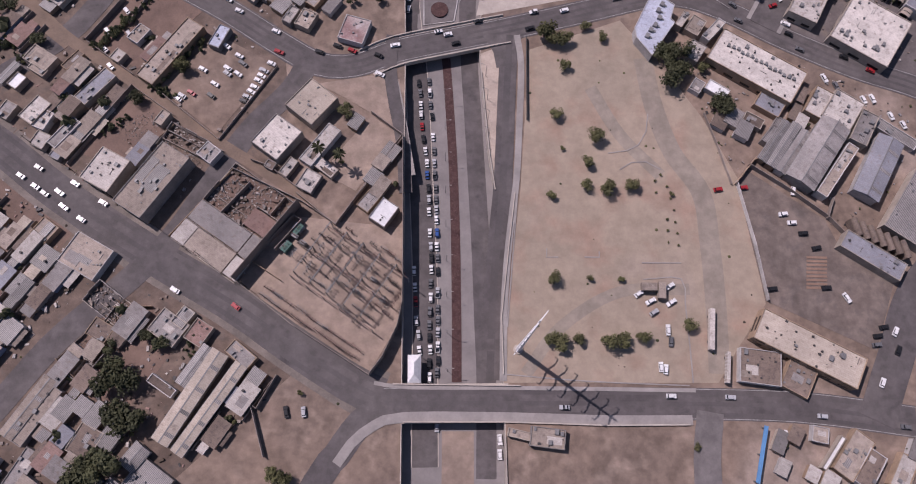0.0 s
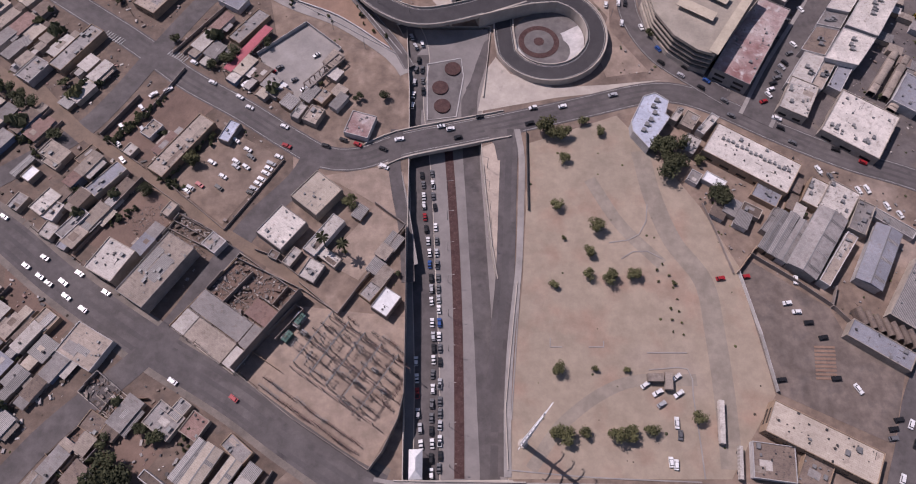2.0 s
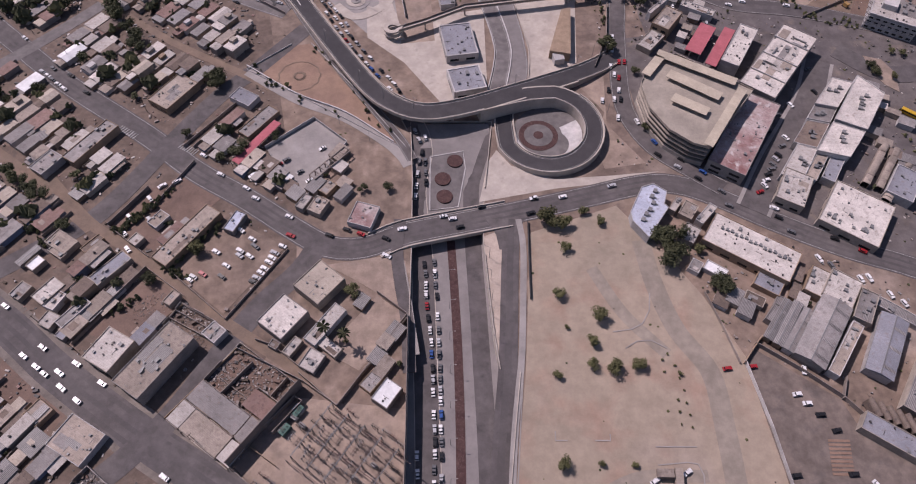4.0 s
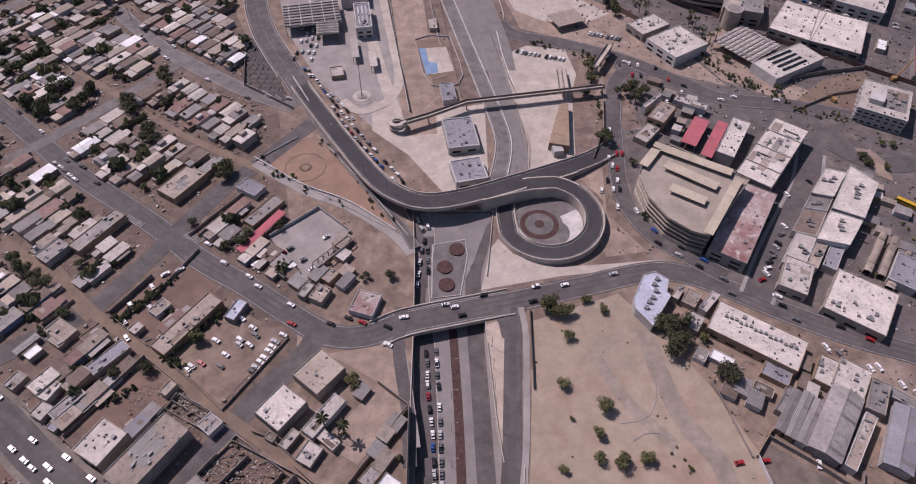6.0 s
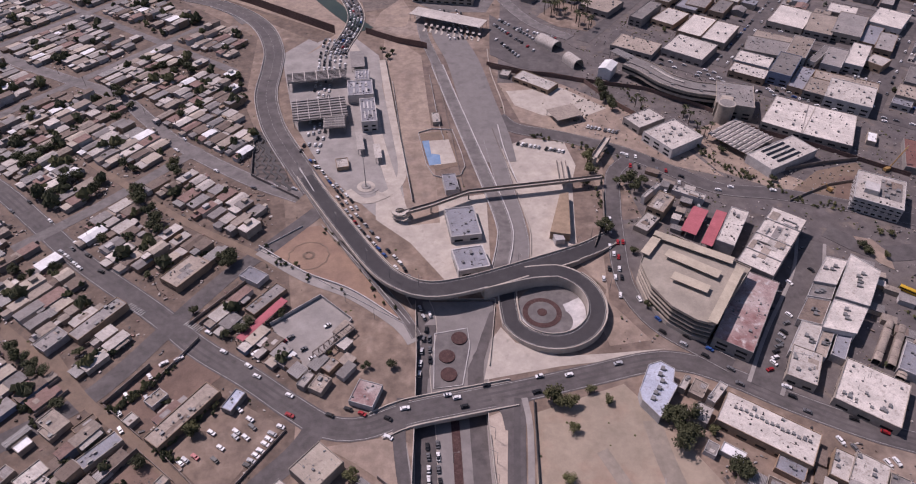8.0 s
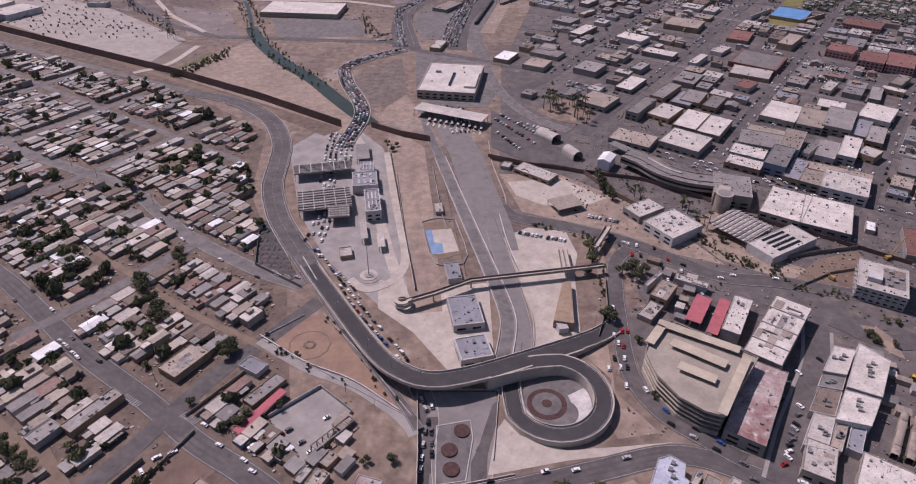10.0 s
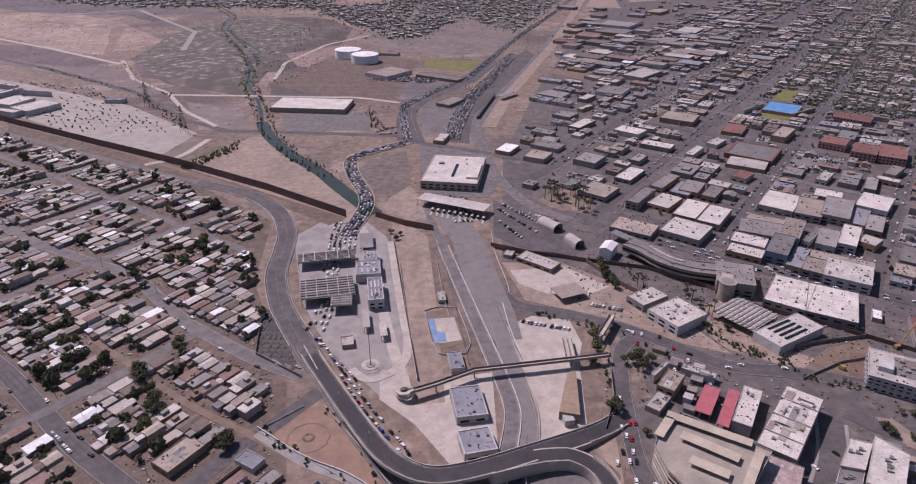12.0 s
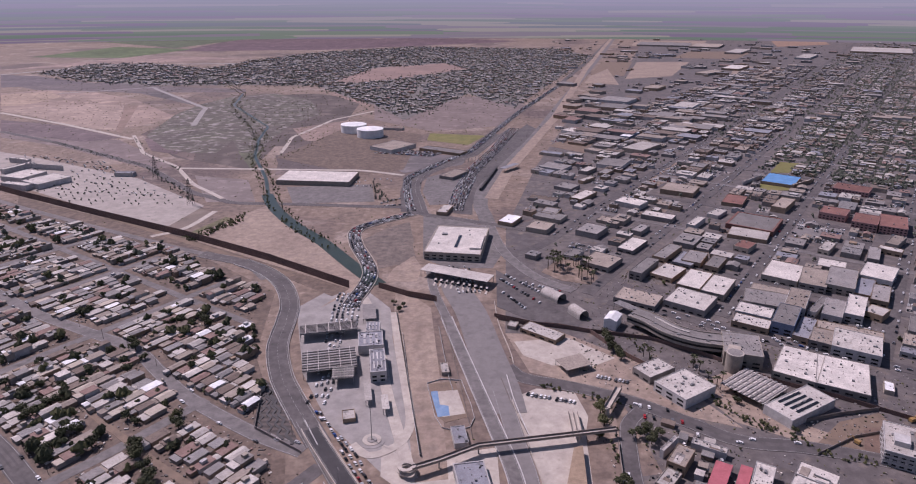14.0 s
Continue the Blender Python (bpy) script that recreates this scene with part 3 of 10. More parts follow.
# ---- border crossing roads ----
road("road_port_north", [(33.7, 389.5), (31.0, 422.9), (22.5, 475.5), (11.8, 544.0)] + [(-1.3, 594.1), (-5.6, 629.8)], 29.0, PORT_ASPHALT, "wide grey asphalt lanes of the crossing", step=8)
road("road_port_south", [(36.8, 267.8), (43.4, 297.9), (42.5, 325.6), (38.9, 352.8), (34.5, 389.5), (30.8, 419.0)], 12.0, PORT_ASPHALT, "curved asphalt lanes below the crossing", edge=.6)
road("road_port_lanes", [(26.3, 263.1), (34.4, 303.2), (34.2, 325.5), (25.4, 368.9), (14.3, 418.9), (1.5, 477.2), (-11.0, 535.3)] + [(-24.3, 593.9), (-30.5, 649.5)], 9.0, ASPHALT_PALE, "asphalt exit lanes", edge=0.5)
road("road_port_concrete", [(-28.3, 322.6), (-50.8, 408.4), (-68.9, 498.3), (-87.3, 567.1), (-102.0, 593.3)], 8.0, CONCRETE, "pale concrete service lane")
QUEUE_N = [(-102.1, 554.6), (-92.6, 636.6), (-119.3, 720.6), (-125.9, 769.6), (-101.0, 802.1), (-59.0, 837.1)]
road("road_queue_bend", QUEUE_N, 15.0, ASPHALT, "asphalt road packed with waiting cars")
road("road_queue_far", [(-59.0, 837.1), (-72.8, 927.9), (-79.0, 1020.1), (-36.6, 1110.6), (23.3, 1216.4), (103.3, 1489.6)] + [(154.2, 1653.1), (301.2, 2086.9), (593.0, 3064.8), (1308.3, 5620.1)], 16.0, ASPHALT, "asphalt road packed with waiting cars")
road("road_port_turn", [(-43.8, 837.2), (-61.9, 957.2), (-59.5, 1027.1), (-17.2, 1111.0), (39.1, 1216.7), (111.6, 1427.2)] , 8.0, ASPHALT, "asphalt road", edge=0.5)
road("road_rail", [(39.2, 781.9), (30.4, 875.3), (37.9, 958.6), (72.9, 1074.9), (140.8, 1290.3), (188.1, 1459.7)] + [(276.6, 1794.0), (643.9, 3122.4), (1448.9, 6122.2)], 20.0, ASPHALT_PALE, "grey railway bed")
road("road_levee", [(-972.2, 1393.7), (-782.2, 1277.1), (-528.4, 1091.2), (-390.1, 934.0), (-314.4, 884.8), (-214.3, 876.6), (-75.3, 863.3)] + [(-43.6, 832.5), (-5.6, 816.7), (45.4, 790.5), (90.7, 769.8)], 12.0, ASPHALT, "pale road past the outlet car park", edge=0.6)
road("dirt_track", [(46.8, 904.5), (83.7, 1071.4), (230.1, 1570.2), (480.9, 2584.7), (1085.8, 4825.1)], 20.0, LOT_SAND, "sandy strip beside the railway")
road("river", [(-80.4, 607.4), (-109.5, 648.9), (-161.2, 729.6), (-208.3, 789.9), (-250.6, 859.1), (-279.3, 925.1)], 17.0, WATER, "dark green river", step=8)
road("river_upper", [(-269.0, 897.7), (-306.4, 1016.7), (-366.3, 1165.4), (-399.2, 1304.6), (-419.3, 1445.4)] + [(-587.8, 1744.6), (-630.5, 1959.5)], 5.5, WATER, "dark green upper river", step=12)
for nm, pts, w in (("track_pale_1", [(-669.7, 1350.7), (-578.1, 1191.5), (-478.9, 1091.2), (-408.0, 981.5), (-337.3, 904.5)], 7), ("track_pale_2", [(-1124.0, 1627.4), (-880.4, 1473.5), (-657.2, 1315.8)], 10), ("track_pale_3", [(-474.2, 1079.2), (-295.8, 1071.4), (-158.5, 1063.7), (-88.5, 1033.7)], 9), ("track_pale_4", [(-209.5, 1653.1), (-289.8, 1531.7), (-337.9, 1333.0), (-326.1, 1191.5)], 7), ("track_pale_5", [(-1168.8, 1959.5), (-950.6, 2086.9), (-647.5, 1697.7), (-587.8, 1459.6)], 12), ("track_pale_6", [(-1645.8, 2431.1), (-1431.6, 2758.2), (-891.5, 2853.6), (-430.4, 3064.8)], 22), ("track_pale_7", [(-327.7, 845.9), (-341.2, 777.8), (-371.3, 746.9)], 8)):
    road(nm, pts, w, CONCRETE if w < 11 else PAVING, "pale dirt track across open ground")

setting("pavement_ramp_walk", strip([np.array(p) for p in spline([(37.0, 189.4), (38.4, 173.3), (36.6, 145.4), (34.1, 116.1), (31.6, 99.4), (28.5, 77.8), (26.1, 52.2), (24.9, 25.1)])], -1.5, 1.5, -.3, .32), PAVING, "pale concrete footway")
setting("pavement_west_walk", strip([np.array(p) for p in spline([(-22.5, 170.1), (-19.0, 154.6), (-15.5, 133.7), (-12.7, 116.4)])], -1.2, 1.2, -.3, .3), PAVING, "pale concrete footway")
patch("ramp_mouth", [(20.1, 190.0), (40.2, 188.9), (32.6, 177.3), (30.8, 171.4), (26.6, 171.5), (25.4, 180.0)], ASPHALT, "asphalt mouth of the slip ramp", z=0.24)
patch("beige_bank", [(19.2, 179.1), (27.8, 182.9), (27.4, 145.5), (23.9, 110.0), (21.8, 127.7), (20.2, 151.5)], BEIGE, "beige concrete bank between the roads")
road("road_frontage_west", [(-22.8, 189.4), (-23.6, 170.1), (-21.1, 151.6), (-17.7, 133.7), (-15.8, 107.9)], 6.0, ASPHALT, "narrow frontage street beside the cutting", margin=1)
patch("pavement_loop_south", [(23.0, 227.0), (28.0, 235.1), (35.3, 224.3), (57.9, 215.3), (85.9, 217.2), (114.3, 220.3), (85.3, 212.6), (57.4, 208.8), (17.6, 200.3)], CONCRETE, "pale concrete verge below the loop")
BEND = [(-290.0, 690.2), (-238.0, 667.1), (-202.9, 640.3), (-176.8, 606.7), (-159.8, 564.1), (-154.5, 528.3), (-150.2, 482.6), (-137.2, 440.9)] + [(-124.5, 414.4), (-108.3, 385.4), (-91.0, 355.6)]
road("road_border_bend", BEND, 17.0, ASPHALT, "smooth grey asphalt road bending along the border fence", edge=1.0, centre=1)
road("road_below_overpass", [(-108.8, 380.6), (-86.9, 340.1), (-63.5, 300.5), (-43.2, 270.3), (-24.9, 243.0), (-17.3, 228.3)], 6.0, ASPHALT, "narrow asphalt street below the overpass", edge=.5)
for sd in (-9.0, 9.0):
    setting("barrier_bend_%d" % (1 if sd < 0 else 2), strip(offset(spline(BEND[1:-1]), sd), -.2, .2, -.2, 1.0), WALLS[3], "white concrete barrier")
road("road_plaza_ring", [(-59.5, 545.4), (-49.0, 476.8), (-38.8, 418.6), (-33.1, 380.9), (-36.4, 360.2), (-45.5, 349.4), (-57.5, 344.4), (-69.5, 355.6)], 6.5, CONCRETE, "pale concrete drive round the flag plaza", margin=1)
patch("yard_workshop", [(-97.0, 236.3), (-73.0, 257.6), (-53.3, 240.0), (-71.7, 201.6)], PAVING, "pale paved workshop yard")
PAVE = patch("pavement_port", [(-151.1, 554.2), (-132.3, 586.4), (-90.5, 593.4), (-64.0, 554.8), (-47.3, 478.2), (-29.6, 379.0), (-28.6, 328.3), (-47.3, 328.2), (-89.3, 378.8), (-120.2, 441.0)], PAVING, "pale paving of the customs yard")
patch("pavement_plaza", [(-49.9, 355.7), (-18.1, 343.3), (24.8, 352.7), (24.6, 263.1), (1.0, 265.5), (-24.2, 303.2), (-47.5, 325.4)], CONCRETE, "pale concrete plaza")
patch("pavement_east", [(38.8, 407.7), (57.8, 420.7), (85.5, 415.5), (90.2, 386.2), (84.7, 365.8), (79.1, 303.3), (48.6, 286.5), (50.9, 314.2), (46.1, 349.6)], CONCRETE, "bare concrete apron")
patch("dirt_strip", [(-62.9, 607.5), (-25.8, 555.1), (-14.7, 441.4), (-6.1, 322.6), (-26.3, 319.8), (-36.7, 393.3), (-56.4, 498.3)], LOT_SAND, "bare sandy strip")
patch("lot_park", [(42.6, 181.3), (87.9, 197.8), (105.5, 173.3), (121.8, 145.3), (135.2, 112.8), (138.6, 56.2), (123.2, 36.4), (114.0, 23.3), (25.1, 24.4), (27.1, 52.2), (35.3, 107.7)], LOT_PARK, "bare sandy lot with scattered trees")
patch("lot_car_park", [(138.7, 118.6), (170.9, 94.4), (176.0, 79.4), (196.7, 66.0), (182.8, 35.8), (138.8, 57.5), (134.0, 110.0)], LOT_WORN, "cracked asphalt car park")
patch("lot_red_triangle", [(-116.6, 297.8), (-94.7, 316.8), (-82.2, 319.6), (-24.7, 238.7), (-55.6, 258.6)], RED_SOIL, "reddish bare triangle of soil")
PATH_SOIL = surf("grey_worn_path", (0.285, 0.24, 0.195), (0.25, 0.21, 0.172), big=0.03, small=1.2, grain=0.15, blotch=0.4)
for k, (pts, w) in enumerate((([(97.1, 176.5), (99.7, 151.4), (105.9, 127.4), (116.9, 107.3), (117.8, 82.5), (117.0, 56.4), (114.8, 26.9)], 9.0), ([(34.3, 27.8), (49.9, 47.0), (76.0, 61.9), (106.4, 62.9)], 5.0), ([(70.6, 160.7), (82.4, 136.4), (99.3, 115.9)], 6.0))):
    setting("worn_path_%d" % (k + 1), strip(spline([tuple(p) for p in pts], 4), -w / 2, w / 2, -.2, .105 + .01 * k), PATH_SOIL, "faint greyer path worn across the sandy lot")
TR = Vector([(-85.1, 291.6)][0])
for k, (r0, w0) in enumerate(((12.0, .7), (3.0, 1.4))):
    setting("soil_ring_%d" % (k + 1), strip([np.array((TR.x + r0 * math.cos(a * .157) + .5 * math.sin(a * 1.9), TR.y + r0 * math.sin(a * .157))) for a in range(41)], -w0 / 2, w0 / 2, -.2, .24), ALLEY, "faint ring of darker soil")
patch("lot_striped", [(-148.1, 433.7), (-140.0, 425.8), (-99.6, 348.0), (-139.3, 371.7)], STRIPED_EARTH, "dark earth bank with wavy stripes")
BA, BB, BC, BD = [Vector(p[:2]) for p in [(-145.6, 425.8), (-140.4, 421.2), (-104.2, 352.4), (-138.2, 373.7)]]
for k in range(4):
    f = (k + .5) / 4
    line = []
    for i in range(41):
        q = BA.lerp(BB, f).lerp(BD.lerp(BC, f), i / 40)
        line.append(np.array((q.x + 1.3 * math.sin(i * .9 + k * 1.7), q.y)))
    setting("bank_band_%d" % (k + 1), strip(line, -.6 - .5 * f, .6 + .5 * f, -.2, .5), DARK, "dark wavy band on the earth bank")
patch("lot_cars_yard", [(-131.3, 160.9), (-105.6, 189.2), (-78.2, 173.3), (-102.1, 136.9)], DIRT, "sandy yard with parked cars")
patch("substation_yard", [(-88.3, 68.4), (-64.1, 97.2), (-16.7, 91.5), (-16.3, 52.6), (-30.3, 28.6)], LOT_SAND, "sandy substation yard")
patch("planted_island", [(255.3, 310.1), (265.6, 306.8), (270.1, 294.9), (266.7, 279.5), (260.7, 284.6), (256.6, 293.8)], LOT_SAND, "sandy planted island between streets", z=0.26)
patch("river_bank", [(-129.4, 554.4), (-108.3, 597.4), (-328.7, 743.4), (-265.5, 871.6), (-161.2, 729.6), (-92.1, 607.3)], LOT_SAND, "pinkish bare river bank")
patch("outlet_park", [(-912.9, 1069.7), (-936.2, 1244.2), (-759.4, 1158.3), (-507.1, 1013.6), (-351.4, 870.5), (-367.9, 773.3), (-645.4, 931.5)], surf("outlet_paving", (0.36, 0.315, 0.28), (0.31, 0.27, 0.24), big=0.03, small=0.6, c3=(0.25, 0.22, 0.2), spots=.6, grain=0.2), "pale car park planted with small trees")
patch("town_ground_east", [(59.4, 782.1), (1045.6, 1567.0), (655.3, 598.8), (294.2, 277.2)] + [(161.4, 204.4), (125.6, 325.7), (109.7, 478.0), (40.5, 505.6)], CITY, "grey dusty town ground", keep=False)
patch("town_ground_south", [(110.0, 233.1), (146.2, 208.8), (227.8, 159.7), (344.4, 194.3), (301.5, 358.3), (106.4, 324.6)], CITY, "grey asphalt ground between the shops", keep=False)
patch("town_ground_west", [(62.0, 790.0), (250.0, 930.0), (620.0, 1500.0), (1150.0, 2400.0), (800.0, 2700.0), (480.0, 2300.0), (262.0, 1560.0), (128.0, 1080.0)], CITY, "grey dusty town ground beside the railway", keep=False)
patch("town_ground_north", [(240.0, 1250.0), (560.0, 1000.0), (1700.0, 900.0), (4200.0, 4400.0), (1150.0, 4300.0)], CITY, "grey dusty town ground", keep=False)
patch("barrio_ground", [(-1100.0, 1150.0), (-330.0, 722.0), (-180.0, 590.0), (-165.0, 470.0), (-110.0, 345.0), (-75.0, 190.0), (-70.0, 150.0), (-95.0, 60.0), (-60.0, 30.0), (-190.0, -90.0), (-800.0, -90.0)], YARD, "dusty yards", keep=False)
patch("scrap_yard", [(-167.2, 186.6), (-152.4, 208.9), (-130.1, 222.5), (-115.2, 202.3), (-141.9, 170.8)], BROWN_SOIL, "reddish brown scrap yard")
patch("plot_brown", [(-162.3, 127.8), (-140.6, 160.3), (-120.1, 144.9), (-140.5, 119.7)], BROWN_SOIL, "empty brown plot")
patch("ruin_soil", [(-117.1, 88.1), (-93.2, 119.5), (-62.7, 103.5), (-88.0, 70.4)], BROWN_SOIL, "rubble-strewn floor of a ruin", keep=False)
patch("plot_south", [(-154.3, 37.0), (-143.6, 52.6), (-123.9, 58.6), (-103.5, 48.6), (-129.6, 11.4), (-157.8, 30.0)], BROWN_SOIL, "dark yard soil", keep=False)
patch("plot_left", [(-195.7, 120.0), (-177.5, 103.3), (-158.1, 92.4), (-177.1, 59.1), (-182.4, 49.3)], BROWN_SOIL, "dark yard soil", keep=False)
patch("apron_sand", [(40.5, 505.6), (93.9, 504.1), (131.8, 469.2), (161.6, 435.6), (192.5, 372.9), (158.9, 386.5), (126.0, 411.9), (85.1, 430.3), (55.2, 443.1)], LOT_SAND, "sandy apron below the border hall", keep=False)
patch("apron_concrete", [(46.9, 491.3), (93.2, 498.3), (126.3, 464.8), (105.9, 451.7), (74.2, 453.2), (52.5, 468.6)], CONCRETE, "pale concrete yard", keep=False)
patch("bank_sand", [(173.1, 427.6), (208.8, 444.0), (231.8, 379.9), (266.5, 353.4), (227.7, 356.5), (190.4, 379.7)], LOT_SAND, "dry planted bank", keep=False)
patch("dig_site", [(225.0, 348.9), (260.9, 380.0), (294.7, 390.6), (294.9, 363.2), (269.1, 331.9)], ALLEY, "reddish dug-up building site", keep=False)
# Flat dark patch: the shade of the excavation put into the ground colour.
patch("dig_pit", [(259.9, 348.1), (274.2, 373.3), (309.8, 374.8), (295.3, 357.9), (270.0, 340.6)], BROWN_SOIL, "dark soil patch painted for the shade in the dug pit", keep=False)
patch("verge_concrete", [(102.9, 337.5), (98.0, 397.0), (106.6, 411.8), (109.5, 389.8), (105.6, 356.2)], LOT_SAND, "dusty verge", keep=False)
patch("corner_sand", [(76.8, 286.5), (94.1, 295.3), (90.7, 253.9), (108.2, 226.0), (85.4, 222.0), (82.0, 240.7), (90.6, 263.1)], LOT_SAND, "sandy corner beside the loop", keep=False)
for nm, pts, c in (
        ("field_green_1", [(-2878.7, 4446.0), (-2517.7, 5810.9), (-2084.8, 5441.2), (-2451.5, 4224.0)], (0.1, 0.13, 0.05)), ("field_purple", [(-1410.7, 4332.2), (-485.9, 4628.0), (415.8, 4224.0), (-678.7, 3554.8), (-1422.5, 3445.0)], (0.12, 0.075, 0.085)),
        ("field_tan", [(-1308.8, 4628.0), (-398.2, 5620.1), (532.7, 5441.2), (-504.9, 4446.0)], (0.26, 0.21, 0.13)), ("field_green_2", [(-1961.1, 3122.4), (-1865.6, 3753.6), (-1389.9, 3592.9), (-1519.8, 3093.4)], (0.09, 0.12, 0.05)),
        ("field_pink", [(-1745.6, 2584.7), (-1466.7, 3212.9), (-928.9, 3064.8), (-1502.7, 2758.2)], (0.28, 0.2, 0.17)), ("field_green_3", [(-2272.3, 4224.0), (-1141.0, 5115.0), (-1286.8, 4691.9), (-1513.3, 3671.6)], (0.08, 0.1, 0.055)),
        ("field_scrub", [(-622.8, 1304.5), (-587.8, 1459.6), (-637.6, 1901.2), (-416.9, 1959.5), (-264.8, 1846.2), (-251.3, 1250.8), (-352.2, 1250.8), (-344.5, 1071.4), (-504.4, 1154.7)], (0.115, 0.09, 0.08)), ("field_pale", [(-1339.6, 1959.5), (-1204.6, 2086.9), (-894.6, 1846.2), (-671.0, 1570.2), (-724.2, 1393.7), (-1140.7, 1653.1)], (0.3, 0.22, 0.18)),
        ("field_soil_a", [(-660.7, 1362.7), (-671.0, 1570.2), (-517.8, 1304.5), (-464.9, 1132.8), (-529.9, 1191.5)], (0.17, 0.125, 0.11)), ("field_soil_b", [(-295.8, 1033.7), (-334.6, 1225.4), (-238.2, 1459.6), (-109.6, 1304.5), (-139.7, 1154.7), (-218.0, 1071.4)], (0.15, 0.115, 0.105)), ("field_soil_c", [(-382.8, 1959.5), (-173.9, 2395.4), (240.1, 2395.4), (27.3, 1959.5), (-214.8, 1697.7)], (0.27, 0.19, 0.155)), ("field_soil_d", [(-189.9, 2626.1), (284.1, 2853.6), (535.7, 2758.2), (34.1, 2467.9)], (0.13, 0.12, 0.09)), ("field_dark", [(-1467.6, 2156.6), (-1032.5, 2231.0), (-694.9, 1744.6), (-929.5, 1959.5)], (0.13, 0.11, 0.11)), ("field_east_green", [(1536.7, 4966.0), (2920.7, 5441.2), (3716.4, 5620.1), (2843.7, 4691.9), (1755.9, 4446.0)], (0.08, 0.11, 0.055))):
    patch(nm, pts, surf(nm, c, tuple(v * 0.72 for v in c), big=0.006, small=0.05, c3=tuple(v * 1.35 for v in c), spots=.56), "far flat farm field", keep=False)
for nm, pts, c in (
        ("plain_grey", [(-984.7, 1412.9), (-675.3, 1304.5), (-478.9, 1091.2), (-514.8, 1071.4), (-767.3, 1250.8), (-932.9, 1333.0)], (0.2, 0.155, 0.145)), ("plain_purple", [(-1061.8, 1531.7), (-872.6, 1459.6), (-686.2, 1327.2), (-742.2, 1288.0), (-968.1, 1387.4)], (0.15, 0.11, 0.112)),
        ("plain_pale", [(-1163.7, 1688.6), (-980.7, 1764.1), (-875.6, 1744.6), (-732.3, 1400.0), (-863.5, 1466.5)], (0.335, 0.25, 0.205)), ("plain_slope", [(-731.0, 1400.0), (-872.5, 1744.6), (-838.8, 1744.6), (-707.8, 1374.9)], (0.25, 0.175, 0.14)),
        ("plain_sand", [(-1324.2, 1935.8), (-1222.8, 2008.6), (-1121.1, 1890.0), (-1138.9, 1744.6), (-1187.7, 1725.6)], (0.34, 0.25, 0.19)), ("plain_scrub", [(-632.5, 1315.8), (-622.4, 1387.4), (-554.9, 1425.9), (-503.5, 1271.8), (-515.4, 1182.1), (-572.6, 1210.7)], (0.155, 0.11, 0.112)),
        ("plain_valley", [(-581.9, 1688.6), (-538.3, 1706.9), (-457.8, 1531.7), (-372.4, 1250.8), (-342.2, 1063.7), (-403.3, 1191.5), (-497.2, 1459.6)], (0.115, 0.112, 0.075)), ("plain_lot", [(-425.8, 1033.7), (-330.6, 1005.3), (-286.5, 890.4), (-354.6, 887.6)], (0.225, 0.182, 0.168)),
        ("plain_dark", [(-332.0, 1172.8), (-211.2, 1210.7), (-140.1, 1071.4), (-292.9, 1059.8)], (0.125, 0.098, 0.094)), ("plain_band", [(-1496.2, 2200.7), (-1283.9, 2231.0), (-823.6, 2086.9), (-652.3, 2060.2), (-629.3, 1983.8), (-957.8, 1983.8), (-1281.8, 2034.1)], (0.15, 0.12, 0.118)),
        ("plain_purple_far", [(-1645.8, 2431.1), (-1498.5, 2395.4), (-1209.9, 2200.7), (-1422.3, 2086.9)], (0.13, 0.105, 0.11)), ("plain_ring", [(-359.8, 1425.9), (-249.2, 1531.7), (-116.6, 1393.7), (-107.5, 1277.1), (-184.0, 1250.8), (-307.9, 1304.5)], (0.27, 0.195, 0.162)),
        ("plain_yard", [(-150.1, 1154.7), (-68.6, 1191.5), (16.8, 1163.7), (6.0, 1103.4), (-89.7, 1048.5)], (0.16, 0.14, 0.138)), ("plain_east", [(-232.5, 1846.2), (76.4, 1901.2), (177.6, 1744.6), (98.4, 1459.6), (-54.6, 1393.7), (-195.0, 1531.7)], (0.2, 0.155, 0.14))):
    patch(nm, pts, surf(nm, c, tuple(v * 0.8 for v in c), big=0.012, small=0.08, c3=tuple(v * 1.3 for v in c), spots=.58), "flat bare open soil", keep=False)
patch("marsh", [(-644.3, 1350.0), (-685.2, 1601.6), (-680.5, 1763.2), (-639.2, 1900.3), (-538.2, 1958.7), (-408.5, 1845.5), (-334.8, 1601.9), (-373.9, 1480.1), (-376.7, 1304.1), (-370.0, 1191.0), (-400.0, 1191.0), (-451.3, 1304.0), (-445.1, 1191.0), (-488.0, 1190.9), (-548.2, 1219.9)], MARSH, "salt-crusted marsh with dark scrub beside the river", keep=False)
patch("scrub_bank", [(-338.5, 738.9), (-298.6, 715.6), (-268.1, 759.5), (-269.8, 803.6), (-306.1, 822.6)], surf("olive_scrub_soil", (0.13, 0.115, 0.06), (0.17, 0.145, 0.08), big=0.05, small=0.5, c3=(0.09, 0.09, 0.045), spots=.52), "dry bank under olive scrub", keep=False)
patch("outlet_field", [(-408.3, 787.6), (-347.6, 761.5), (-331.5, 842.3), (-364.7, 868.2)], surf("brushed_lot", (0.21, 0.165, 0.135), (0.18, 0.142, 0.118), big=0.02, small=0.3), "bare brushed lot beside the car park", keep=False)
